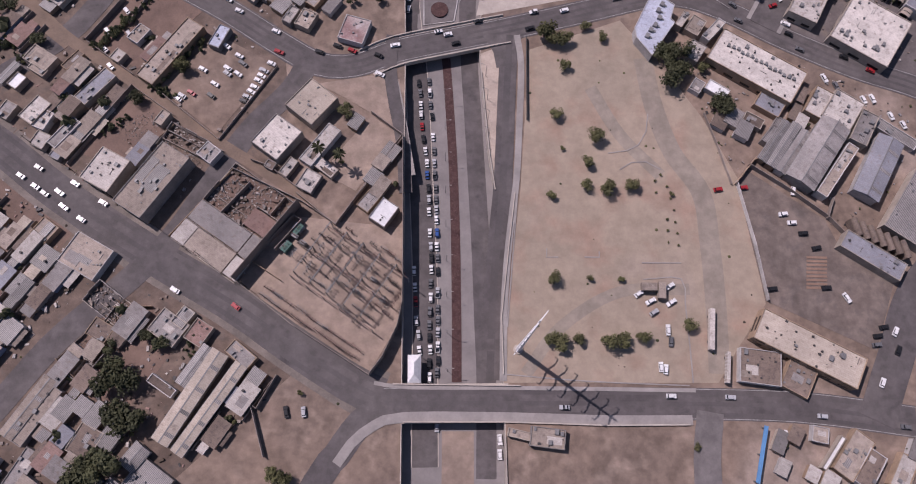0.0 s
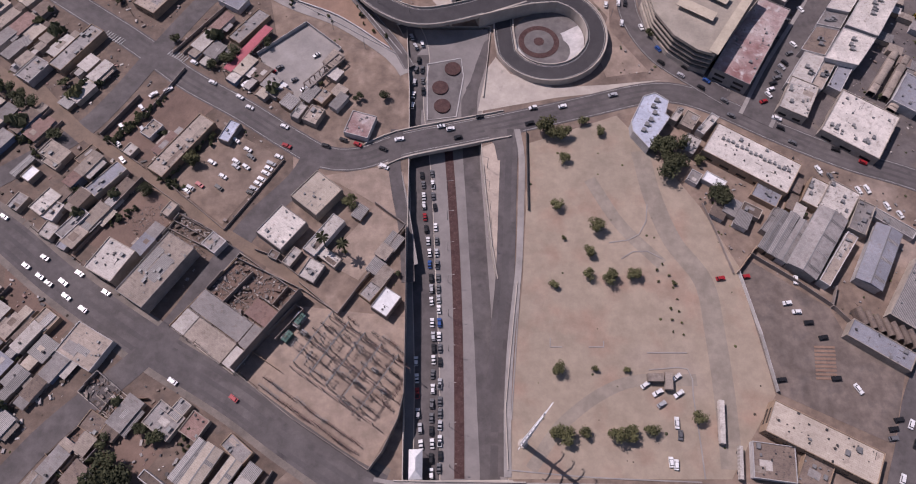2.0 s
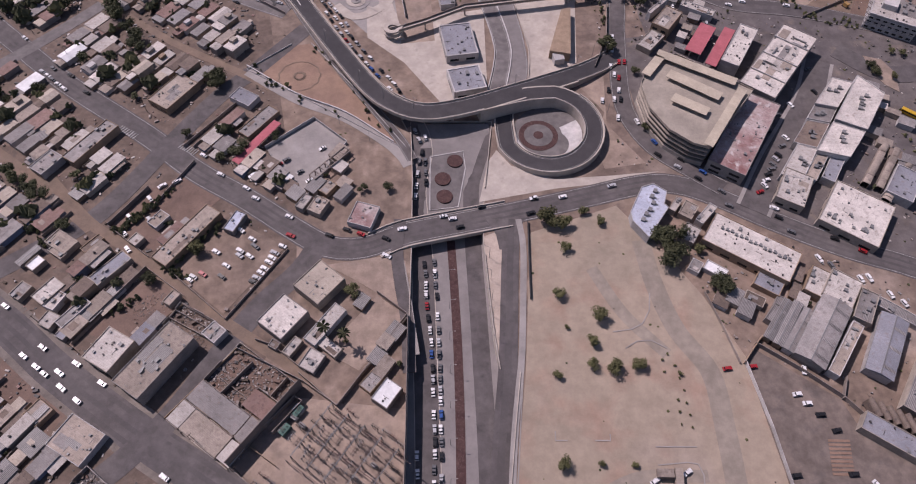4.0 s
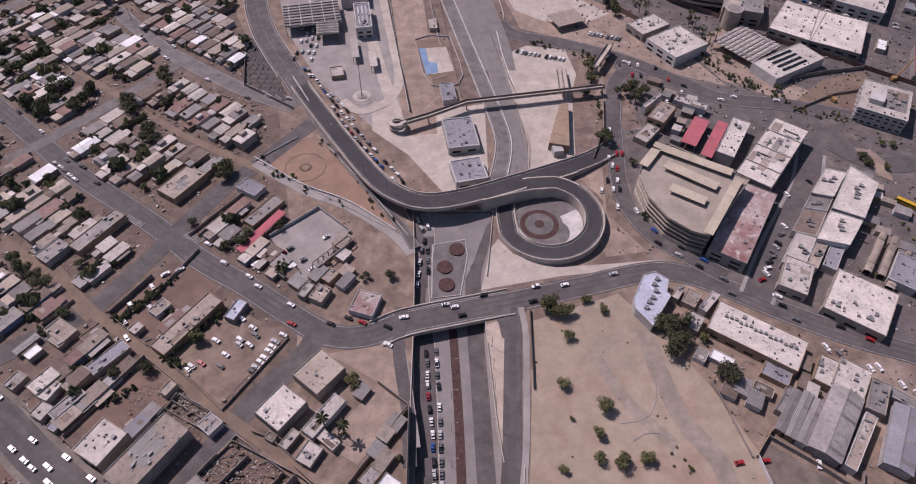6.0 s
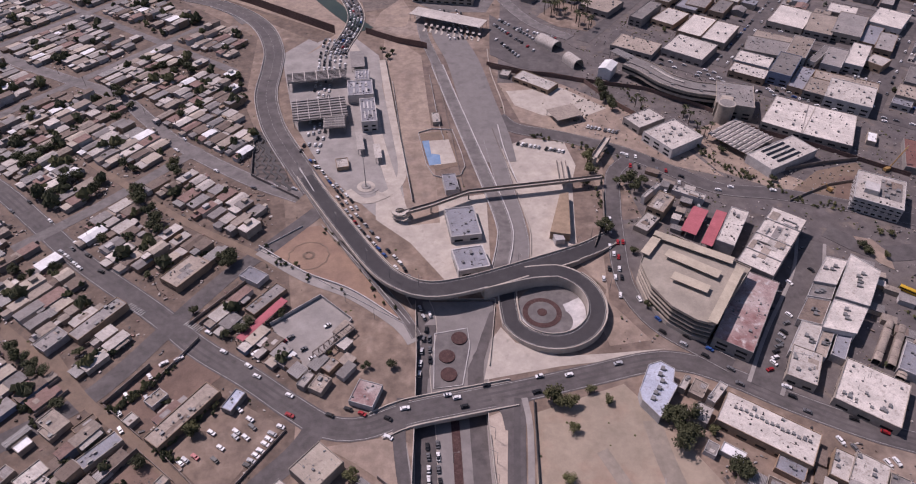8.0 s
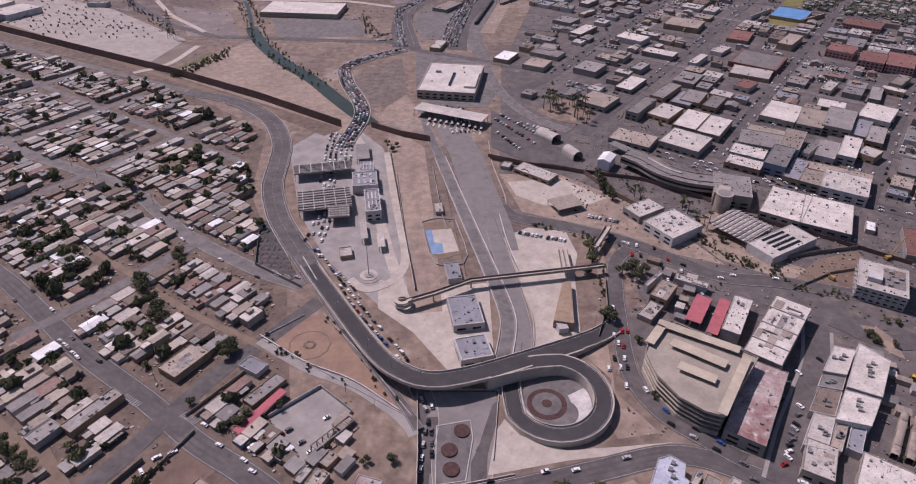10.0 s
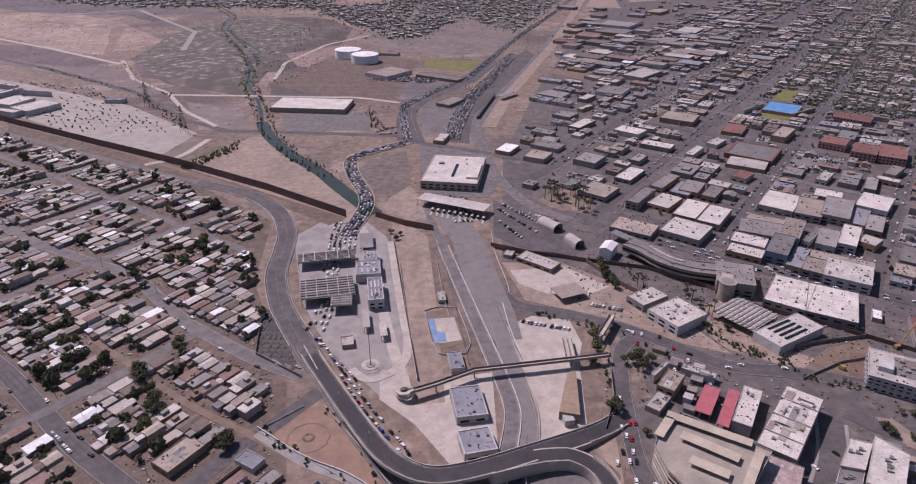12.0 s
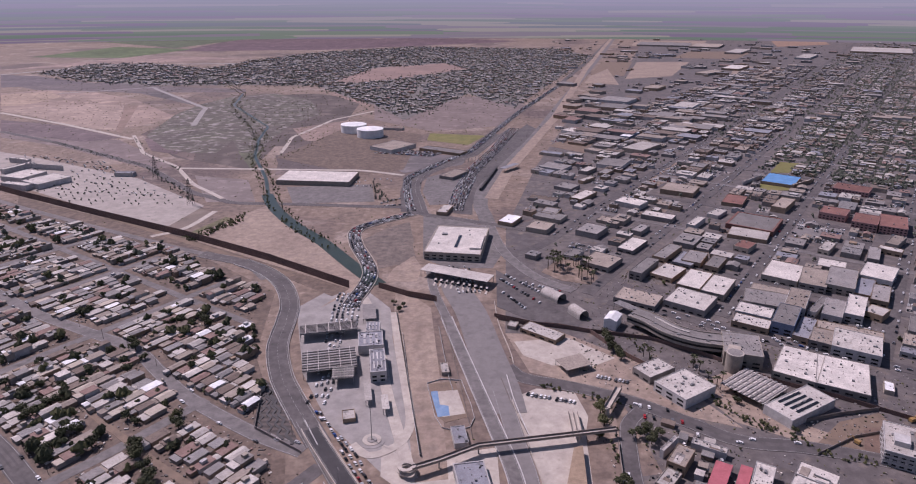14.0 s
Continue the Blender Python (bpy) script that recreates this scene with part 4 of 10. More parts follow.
VILLAGE = [(-1541.9, 2467.9), (-1527.3, 2805.1), (-1283.4, 2853.6), (-981.2, 2626.1), (-896.9, 2955.6), (-746.1, 3308.6), (-268.3, 3753.6), (538.8, 3592.9), (615.0, 3182.2), (264.9, 2086.9), (143.2, 1697.7), (27.3, 1959.5), (-127.3, 1531.7), (-220.4, 1744.6), (-322.1, 1901.2), (-453.9, 2142.3), (-714.3, 2142.3), (-993.3, 2142.3), (-1206.5, 2231.0)]
VILLAGE_GAP = [(-413.8, 2231.0), (-330.6, 2668.8), (-58.8, 2853.6), (36.2, 2626.1), (-171.4, 2360.7), (-313.0, 2200.7)]
patch("village_ground", VILLAGE, VILLAGE_GROUND, "dark ground of a leafy village", keep=False)
patch("village_field", VILLAGE_GAP, surf("village_field", (0.27, 0.185, 0.155), (0.23, 0.16, 0.135), big=0.01, small=0.06), "bare reddish field in the village", keep=False)
road("road_port_east", [(39.4, 786.2), (47.4, 718.5), (60.1, 669.6), (82.5, 623.0), (113.9, 592.2)], 13.0, ASPHALT_PALE, "pale asphalt street round the port building", edge=.6)
for nm, pts, m in (("port_apron", [(-46.5, 830.1), (-24.6, 830.4), (39.2, 781.9), (48.5, 689.8), (36.4, 650.1), (-10.7, 649.7), (-39.2, 677.1)], ASPHALT_PALE), ("junction_asphalt", [(-77.8, 844.0), (-86.3, 942.1), (-86.2, 1020.0), (-62.4, 1083.7), (-18.0, 1163.3), (23.3, 1216.4), (72.5, 1368.4), (92.8, 1357.7), (37.1, 1181.3), (-5.6, 1107.3), (-42.2, 1048.0), (-57.0, 994.3), (-57.0, 928.1), (-42.6, 844.5)], ASPHALT), ("truck_lot", [(-50.2, 1020.6), (-2.6, 1070.0), (20.5, 1042.1), (-1.3, 880.0), (-39.9, 874.4), (-53.4, 939.6)], ASPHALT_PALE), ("truck_lanes", [(-7.3, 837.7), (9.2, 1014.8), (76.3, 1264.3), (152.7, 1477.9), (171.1, 1416.6), (74.0, 1093.4), (34.7, 964.6), (19.3, 875.1), (18.5, 830.9)], ASPHALT), ("border_scrub", [(-74.6, 607.4), (-49.0, 668.7), (-34.2, 649.5), (-23.9, 580.5), (-49.8, 587.0)], DIRT), ("fence_strip", [(-635.5, 914.7), (-468.4, 820.5), (-328.7, 743.4), (-206.6, 667.3), (-108.1, 596.0), (-122.7, 579.8), (-207.9, 648.1), (-318.3, 715.0), (-453.5, 789.4), (-613.5, 877.5)], YARD)):
    patch(nm, pts, m, "flat paved ground at the crossing", keep=False)
for nm, pts, m in (("lot_outlet", [(-260.3, 965.2), (-129.4, 981.5), (-118.5, 890.4), (-231.9, 882.1)], ASPHALT_PALE), ("lot_ground_a", [(-327.2, 1154.7), (-238.2, 1459.6), (-77.7, 1362.7), (-91.5, 1071.4), (-154.5, 1033.7)], YARD), ("lot_ground_b", [(-103.6, 730.1), (-62.8, 780.8), (-45.8, 668.7), (-84.8, 649.1)], LOT_WORN), ("grass_field", [(-60.0, 1374.9), (55.4, 1350.7), (18.1, 1261.2), (-63.0, 1304.5)], GRASS)):
    patch(nm, pts, m, "flat open lot")


def barrier(name, pts, off, label, w=.3, h=.9, mat=None):
    return setting(name, strip(offset(spline(pts), off), -w, w, -.2, h), mat or WALLS[3], label)


LANES = [(26.3, 263.1), (34.4, 303.2), (34.2, 325.5), (25.4, 368.9), (14.3, 418.9), (1.5, 477.2), (-11.0, 535.3)]
for k, o in enumerate((-5.0, 5.0)):
    barrier("barrier_lanes_%d" % (k + 1), LANES, o, "white concrete barrier along the exit lanes")
barrier("barrier_port_1", [(47.1, 362.4), (40.3, 404.0), (37.0, 438.8)], 0, "white concrete barrier")
barrier("barrier_port_2", [(34.2, 568.4), (35.5, 525.4), (42.5, 473.0), (43.4, 455.5)], 0, "pale concrete barrier", mat=CONCRETE)
barrier("barrier_queue_1", QUEUE_N, 8.2, "pale concrete kerb wall", mat=CONCRETE)
barrier("barrier_queue_2", QUEUE_N, -8.2, "pale concrete kerb wall", mat=CONCRETE)
barrier("barrier_apron", [(48.6, 286.5), (50.9, 314.2), (46.1, 349.6), (38.7, 405.5)], 0, "row of pale bollard blocks", mat=CONCRETE)
barrier("barrier_service", [(-117.0, 299.9), (-85.0, 277.0), (-56.1, 262.7), (-28.1, 240.8)], 0, "low white wall along the service street", h=1.2)
barrier("barrier_under", [(-105.5, 380.6), (-83.8, 340.1), (-60.6, 300.5), (-40.5, 270.3)], 0, "white wall below the overpass", h=1.2)
PLANTER = [(-8.0, 231.8), (9.8, 235.5), (10.9, 224.5), (6.8, 200.4), (-8.0, 198.3)]
setting("planter_floor", Mesh().add([(p[0], p[1], depth(p[1]) + .22) for p in PLANTER] + [(p[0], p[1], depth(p[1]) - .5) for p in PLANTER], [(4, 3, 2, 1, 0), (0, 1, 6, 5), (1, 2, 7, 6), (2, 3, 8, 7), (3, 4, 9, 8), (4, 0, 5, 9)]), ASPHALT_PALE, "grey gravel floor of the planter")
setting("kerb_planter", strip([np.array((p[0], p[1], depth(p[1]))) for p in PLANTER + PLANTER[:1]], -.3, .3, -.3, .4), WALLS[3], "white kerb round the gravel beds")
patch("island_queue", [(-114.5, 735.8), (-87.9, 780.5), (-62.8, 802.5), (-52.7, 730.6), (-56.4, 685.4), (-77.1, 665.2), (-94.1, 676.6)], LOT_WORN, "grey paved island beside the queue")
patch("island_soil", [(-69.4, 649.2), (-50.0, 685.5), (-38.5, 649.5), (-42.8, 614.8), (-75.3, 614.6)], LOT_SAND, "bare soil beside the queue")
patch("lot_port_cars", [(39.7, 645.0), (83.0, 582.7), (114.0, 533.4), (105.8, 516.7), (61.2, 533.4), (36.1, 557.2)], ASPHALT, "asphalt car park beside the crossing")
patch("grass_palms", [(86.9, 640.3), (114.4, 681.4), (143.8, 664.4), (144.0, 603.2), (105.1, 617.6)], DIRT, "dry yellow grass under palms")

# zebra crossings
zeb = thing("zebra_crossing", "faded white zebra crossing on asphalt", "road marking")
for a, b, n in (([(-179.4, 251.3)][0], [(-168.0, 244.2)][0], 8), ([(-143.4, 238.5)][0], [(-133.1, 232.9)][0], 8)):
    for k in range(n):
        q = Vector(a).lerp(Vector(b), (k + .5) / n)
        part("stripe", Mesh().box(q.x, q.y, .2, .345, 4.2, .55, 54), LINE, zeb)
for k in range(9):
    p = Vector([(163.8, 76.8)][0]).lerp(Vector([(161.4, 63.2)][0]), k / 8)
    patch("soil_strip_%d" % (k + 1), [(p.x - 4, p.y - .5), (p.x + 5, p.y - .8), (p.x + 5, p.y + .2), (p.x - 4, p.y + .5)], RED_SOIL, "reddish soil strip in the car park", keep=False, z=.25)

# ---- bridges and the overpass ----
def viaduct(name, label, pts, width, solid_below=4.2, rail=0.9, piers=True, deckmat=None, open_side=0, open_from=0.0, open_to=0.0):
    """open_side, open_from, open_to: the side and the stretch in x where no parapet stands."""
    line = spline(pts, 5)
    th = thing(name, label, "overpass")
    m = Mesh()
    a, b = offset(line, -width / 2), offset(line, width / 2)
    vs = []
    for p, q in zip(a, b):
        low = -0.4 if p[2] < solid_below else p[2] - 1.4
        vs += [(p[0], p[1], low), (q[0], q[1], low), (q[0], q[1], q[2]), (p[0], p[1], p[2])]
    fs = [(3, 2, 1, 0), tuple(4 * len(a) - 4 + i for i in range(4))]
    for i in range(len(a) - 1):
        for j in range(4):
            fs.append((4 * i + j, 4 * i + (j + 1) % 4, 4 * i + 4 + (j + 1) % 4, 4 * i + 4 + j))
    part("deck", m.add(vs, fs), CONCRETE, th)
    part("carriageway", strip(line, -width / 2 + 0.9, width / 2 - 0.9, -0.1, 0.05), deckmat or ASPHALT_NEW, th, "smooth dark asphalt")
    for s in (-1, 1):
        k = s * (width / 2 - 0.25)
        j = s * (width / 2 - 1.5)
        run = []
        for p in line + [None]:
            shut = p is not None and not (s == open_side and open_from < p[0] < open_to and p[1] > 258)
            if shut:
                run.append(p)
            elif len(run) > 1:
                part("parapet", strip(run, k - 0.22, k + 0.22, -0.1, rail), CONCRETE, th)
                part("edge_line", strip(run, j - 0.1, j + 0.1, 0.03, 0.065), LINE, th)
            if not shut:
                run = []
    if piers:
        for p in line[::5]:
            if p[2] > solid_below:
                part("pier", Mesh().tube(p[0], p[1], depth(p[1]) - 0.3 if -18 < p[0] < 26 else -0.3, p[2] - 1.3, 0.9, 0.9, 12), CONCRETE, th)
    TAKEN.append(("line", [tuple(p[:2]) for p in line], width / 2 + 4))
    return th


def at_height(pts, hs):
    n = len(pts)
    return [(p[0], p[1], hs[i]) for i, p in enumerate(pts)]


OVER = [(-100.3, 373.5, 0.2), (-93.7, 361.2, 0.8), (-66.5, 315.2, 3.6), (-43.3, 277.3, 7.4), (-28.7, 261.4, 9.0), (-12.0, 254.6, 9.0), (10.9, 259.2, 8.5), (45.1, 273.5, 7.4), (83.0, 294.6, 2.2), (101.7, 308.4, 0.3)]
viaduct("curved_overpass", "dark asphalt overpass curving on pale concrete piers", OVER, 12.5, open_side=-1, open_from=22.0, open_to=72.0)
cx, cy = [(57.0, 247.2)][0]
LOOP = [(cx + 25.0 * math.cos(radians(a)), cy + 25.0 * math.sin(radians(a)), 7.0 - 6.8 * (78 - a) / 300.0) for a in range(78, -165, -9)]
viaduct("loop_ramp", "dark asphalt loop ramp round a planted circle", [(18.0, 260.6, 8.35), (34.0, 266.0, 7.9), (48.0, 270.2, 7.4)] + LOOP + [(cx - 24.0, cy + 8.0, 0.4), (cx - 23.0, cy + 22.0, 0.3), (cx - 20.0, cy + 38.0, 0.2)], 11.0, solid_below=9, piers=False, open_side=1, open_from=-50.0, open_to=72.0)
setting("loop_island", Mesh().tube(cx, cy, -0.3, 0.5, 19.3, 19.2, 40), ASPHALT_PALE, "pale concrete island floor inside the loop")
setting("loop_gravel_bed", Mesh().tube(cx - 5.5, cy - 2, 0.2, 0.7, 10.9, 10.9, 40), MULCH, "ring of dark red gravel")
setting("loop_paved_disc", Mesh().tube(cx - 5.5, cy - 2, 0.3, 0.82, 8.0, 8.0, 32), ASPHALT_PALE, "grey paved disc")
crescent = [(cx + 19.0 * math.cos(radians(a)), cy + 19.0 * math.sin(radians(a))) for a in range(30, -181, -6)]
crescent += [(cx + q * math.cos(radians(a)), cy + q * math.sin(radians(a))) for a, q in ((a, 17.6 - 10.0 * max(0.0, min(1.0, (a + 75) / 70)) ** 1.5) for a in range(-180, 31, 6))]
setting("loop_white_slab", Mesh().prism(crescent, -.2, 0.6), WALLS[3], "smooth white concrete slab inside the loop")
setting("loop_gravel_dot", Mesh().tube(cx - 5.5, cy - 2, 0.3, 0.9, 2.8, 2.8, 16), MULCH, "small red gravel disc")
SB = thing("south_bridge", "concrete road bridge over the sunken road", "bridge")
part("deck", Mesh().box(4, 16.5, -1.6, 0.03, 46, 15.5, 0), CONCRETE, SB)
part("parapet", strip([np.array(p) for p in [(-20.2, 24.4), (31.8, 23.1)]], -0.25, 0.25, -0.2, 1.0), CONCRETE, SB)
part("parapet", strip([np.array(p) for p in [(-15.8, 9.4), (24.1, 8.9), (66.6, 7.0), (99.9, 6.8)]], -0.25, 0.25, -0.2, 1.0), CONCRETE, SB)
part("footway", strip(spline([(-42.0, -6.4), (-36.6, 1.2), (-27.5, 8.2), (-15.8, 11.2), (24.2, 10.7), (66.8, 9.0), (101.3, 8.6)]), -2.0, 2.0, -0.2, 0.3), PAVING, SB)
part("footway", strip(spline([(-27.9, 25.0), (-13.6, 23.0), (31.8, 22.2), (103.9, 20.4)]), -0.8, 0.8, -0.2, 0.3), PAVING, SB)
NB = thing("north_bridge", "concrete road bridge at the top of the sunken road", "bridge")
nbl = [np.array(p) for p in spline([(-34.7, 173.8), (-20.6, 180.6), (5.6, 186.9), (32.3, 192.9)])]
part("deck", strip(nbl, -8.2, 8.2, -1.6, 0.03), CONCRETE, NB)
for s in (-7.9, 7.9):
    part("parapet", strip(nbl, s - 0.25, s + 0.25, -0.2, 1.0), CONCRETE, NB)
part("footway", strip(nbl, -7.7, -6.9, -0.2, 0.25), PAVING, NB)
for i, (x, y) in enumerate([(5.3, 228.9), (-1.3, 217.5), (-0.3, 206.6)]):
    setting("gravel_bed_%d" % (i + 1), Mesh().tube(x, y, depth(y) - 0.6, depth(y) + 0.62, 4.3, 4.3, 24), MULCH, "round dark red gravel bed")
PB = thing("foot_bridge", "long pale steel foot bridge with a spiral ramp", "footbridge")
pl = [np.array(p) for p in at_height([(-28.5, 325.2), (-12.0, 332.8), (12.7, 346.9), (79.8, 359.1), (104.3, 363.8)], [6, 6, 6, 6, 6])]
part("walkway", strip(pl, -1.7, 1.7, -0.6, 0.1), CONCRETE, PB)
for s in (-1.6, 1.6):
    part("railing", strip(pl, s - 0.12, s + 0.12, 0.0, 1.3), WALLC, PB)
for p in pl[1:]:
    part("pier", Mesh().box(p[0], p[1], -0.3, 5.6, 0.9, 0.9), CONCRETE, PB)
sx, sy = [(-31.4, 328.2)][0]
part("spiral_ramp", strip([np.array((sx + 4.6 * math.cos(a / 4), sy + 4.6 * math.sin(a / 4), 0.2 + a * 0.116)) for a in range(51)], -1.3, 1.3, -0.3, 0.9), CONCRETE, PB)

# ---- border fence ----
fence = thing("border_fence", "tall rust-brown steel border fence", "fence")
fl = [np.array(p) for p in FENCE]
for i in range(len(fl) - 1):
    n = max(1, int(np.linalg.norm(fl[i + 1] - fl[i]) / 12))
    for k in range(n):
        part("panel", strip([fl[i] + (fl[i + 1] - fl[i]) * k / n, fl[i] + (fl[i + 1] - fl[i]) * (k + 0.985) / n], -0.12, 0.12, -0.2, 8.5), RUST, fence)
f2 = thing("border_fence", "rust-brown steel border fence by the crossing", "fence")
for a, b in zip([(-79.7, 600.4), (-49.3, 580.3), (-23.5, 570.1)], [(-49.3, 580.3), (-23.5, 570.1), (-20.7, 567.6)]):
    part("panel", strip([np.array(a), np.array(b)], -0.12, 0.12, -0.2, 6), RUST, f2)
f3 = thing("border_fence", "dark steel border fence below the port building", "fence")
bl = [(32.5, 537.4), (64.2, 522.8), (114.0, 507.7), (161.9, 494.3), (202.8, 465.0), (236.7, 429.6), (272.6, 409.5), (304.1, 387.1), (324.4, 373.1)]
for a, b in zip(bl, bl[1:]):
    part("panel", strip([np.array(a), np.array(b)], -0.1, 0.1, -0.2, 3.5), RUST, f3)


# ---- kinds of things ----
rng = random.Random(7)
COUNT = {}


class Multi:
    """Many small pieces in one mesh with several materials."""

    def __init__(self):
        self.m = {}

    def of(self, material):
        return self.m.setdefault(material, Mesh())

    def make(self, name, label):
        me = bpy.data.meshes.new(name)
        vs, fs, idx = [], [], []
        for i, (mt, m) in enumerate(self.m.items()):
            me.materials.append(mt)
            o = len(vs)
            vs += m.v
            fs += [tuple(o + k for k in f) for f in m.f]
            idx += [i] * len(m.f)
        me.from_pydata(vs, [], fs)
        me.polygons.foreach_set("material_index", idx)
        return tagged(new(name, me), label, "", "", "stuff")


CAR_LEN = {"sedan": 4.05, "suv": 4.2, "pickup": 4.7, "van": 4.8}


def car_meshes(style):
    L = CAR_LEN[style] / 2
    W = 0.85
    hull, glass, top = Mesh(), Mesh(), Mesh()
    prof = {"sedan": ((-L, .35), (-L, .85), (-L + .7, .95), (L - 1.3, .95), (L - .2, .78), (L, .6), (L, .35)),
            "suv": ((-L, .4), (-L, 1.05), (L - 1.2, 1.05), (L - .15, .92), (L, .7), (L, .4)),
            "pickup": ((-L, .45), (-L, 1.0), (L - 1.3, 1.0), (L - .15, .9), (L, .7), (L, .45)),
            "van": ((-L, .4), (-L, 1.15), (L - .8, 1.15), (L - .1, .9), (L, .7), (L, .4))}[style]
    n = len(prof)
    vs = [(x, s * W * (0.94 if i in (0, n - 1) else 1), z) for s in (-1, 1) for i, (x, z) in enumerate(prof)]
    hull.add(vs, [tuple(range(n)), tuple(range(2 * n - 1, n - 1, -1))] + [(i, n + i, n + (i + 1) % n, (i + 1) % n) for i in range(n)])
    c0, c1, t0, t1, zt, zb = {"sedan": (-L + .5, L - 1.35, -L + 1.15, L - 2.05, 1.42, .93), "suv": (-L + .1, L - 1.25, -L + .45, L - 1.95, 1.72, 1.03),
                              "pickup": (-.55, L - 1.35, -.35, L - 2.0, 1.75, .98), "van": (-L + .05, L - .85, -L + .15, L - 1.45, 2.05, 1.13)}[style]
    gv = [(c0, -.84, zb), (c1, -.84, zb), (c1, .84, zb), (c0, .84, zb), (t0, -.7, zt - .05), (t1, -.7, zt - .05), (t1, .7, zt - .05), (t0, .7, zt - .05)]
    glass.add(gv, [(3, 2, 1, 0), (4, 5, 6, 7), (0, 1, 5, 4), (1, 2, 6, 5), (2, 3, 7, 6), (3, 0, 4, 7)])
    top.box((t0 + t1) / 2, 0, zt - .06, zt, t1 - t0 + .05, 1.42)
    # Flat dark sheet on the hull stands for the open bed.
    if style == "pickup":
        glass.box((-L + c0) / 2 + .05, 0, .9, 1.012, c0 + L - .3, 1.5)
    wheel = Mesh()
    k = 10
    vs = [(.33 * math.cos(2 * math.pi * i / k), s, .33 * math.sin(2 * math.pi * i / k)) for s in (-.11, .11) for i in range(k)]
    wheel.add(vs, [tuple(range(k)), tuple(range(2 * k - 1, k - 1, -1))] + [(i, k + i, k + (i + 1) % k, (i + 1) % k) for i in range(k)])
    return hull, glass, top, wheel


CAR_PROTO = {}
FAR_CARS = Multi()


PARKED = {}


def crowded(x, y, rot):
    """True where another car already stands."""
    i, j = int(x // 6), int(y // 6)
    c, q = math.cos(radians(rot)), math.sin(radians(rot))
    for a in (i - 1, i, i + 1):
        for b in (j - 1, j, j + 1):
            for u, v in PARKED.get((a, b), ()):
                if abs((u - x) * c + (v - y) * q) < 4.6 and abs((v - y) * c - (u - x) * q) < 1.9:
                    return True
    PARKED.setdefault((i, j), []).append((x, y))
    return False


def car(x, y, z, rot, colour=None, style=None):
    """A car whose nose points along rot; far ones go into one mesh."""
    style = style or rng.choice(("sedan", "sedan", "sedan", "suv", "suv", "pickup"))
    colour = colour or rng.choice(("white", "white", "white", "silver", "silver", "grey", "black", "black", "red", "blue") if rng.random() < 0.25 else ("white", "white", "silver", "grey", "black"))
    if crowded(x, y, rot):
        return
    z += 0.17 if z > -0.5 else 0.06
    if math.hypot(x, y) < 520:
        COUNT["car"] = COUNT.get("car", 0) + 1
    if COUNT.get("car", 0) > 110 or math.hypot(x, y) > 520:
        m = FAR_CARS.of(PAINT[colour])
        m.box(x, y, z + .3, z + .95, CAR_LEN[style], 1.8, rot)
        c, s = math.cos(radians(rot)), math.sin(radians(rot))
        FAR_CARS.of(GLASS).box(x - .25 * c, y - .25 * s, z + .95, z + 1.38, 2.6, 1.6, rot, 0.85)
        m.box(x - .25 * c, y - .25 * s, z + 1.38, z + 1.45, 2.1, 1.35, rot)
        return
    key = (style, colour)
    m = pose(x, y, z, 0, 0, rot)
    if key in CAR_PROTO:
        copy_thing(CAR_PROTO[key], m)
        return
    word = {"sedan": "sedan car", "suv": "sport utility car", "pickup": "pickup truck with an open bed", "van": "delivery van"}[style]
    th = thing("car", "%s %s standing on the road" % (colour, word), "car", group="cars")
    hull, glass, top, wheel = car_meshes(style)
    hull.add(top.v, top.f)
    body = part("body", hull, PAINT[colour], th)
    part("glass_cabin", glass, GLASS, body, "dark glass, and on pickups the dark sheet over the bed")
    wm = wheel.data("wheel", RUBBER)
    for i in (-1, 1):
        for j in (-1, 1):
            w = new("wheel", wm)
            w.parent = th
            w.location = (i * CAR_LEN[style] * 0.3, j * 0.82, 0.33)
    th.matrix_basis = m
    CAR_PROTO[key] = th


def cars(spots, rot, colours="", jitter=4.0, z=0.1):
    cs = colours.split()
    for i, p in enumerate(spots):
        car(p[0], p[1], p[2] if len(p) > 2 else z, rot + rng.uniform(-jitter, jitter) + (180 if rng.random() < 0.4 else 0), cs[i % len(cs)] if cs else None)


def queue(line, gap, fill=0.9, z=None, side=0.0, flip=False, skip=0.0):
    """Cars one behind the other along a line."""
    ln = spline(line, 1.0)
    ln = offset(ln, side) if side else ln
    run, nxt = 0.0, skip
    for a, b in zip(ln, ln[1:]):
        run += float(np.linalg.norm((b - a)[:2]))
        if run >= nxt:
            nxt += gap * rng.uniform(0.85, 1.3)
            if rng.random() < fill:
                zz = a[2] if len(a) > 2 else (0.1 if z is None else z(a[1]))
                car(a[0] + rng.uniform(-.3, .3), a[1], zz, math.degrees(math.atan2(b[1] - a[1], b[0] - a[0])) + (180 if flip else 0) + rng.uniform(-2, 2))


def parked(a, b, n, rot, fill=0.85):
    """A row of parked cars from a to b."""
    for i in range(n):
        if rng.random() < fill:
            k = (i + 0.5) / n
            car(a[0] + (b[0] - a[0]) * k + rng.uniform(-.3, .3), a[1] + (b[1] - a[1]) * k + rng.uniform(-.3, .3), 0.1, rot + rng.uniform(-3, 3) + (180 if rng.random() < .3 else 0))


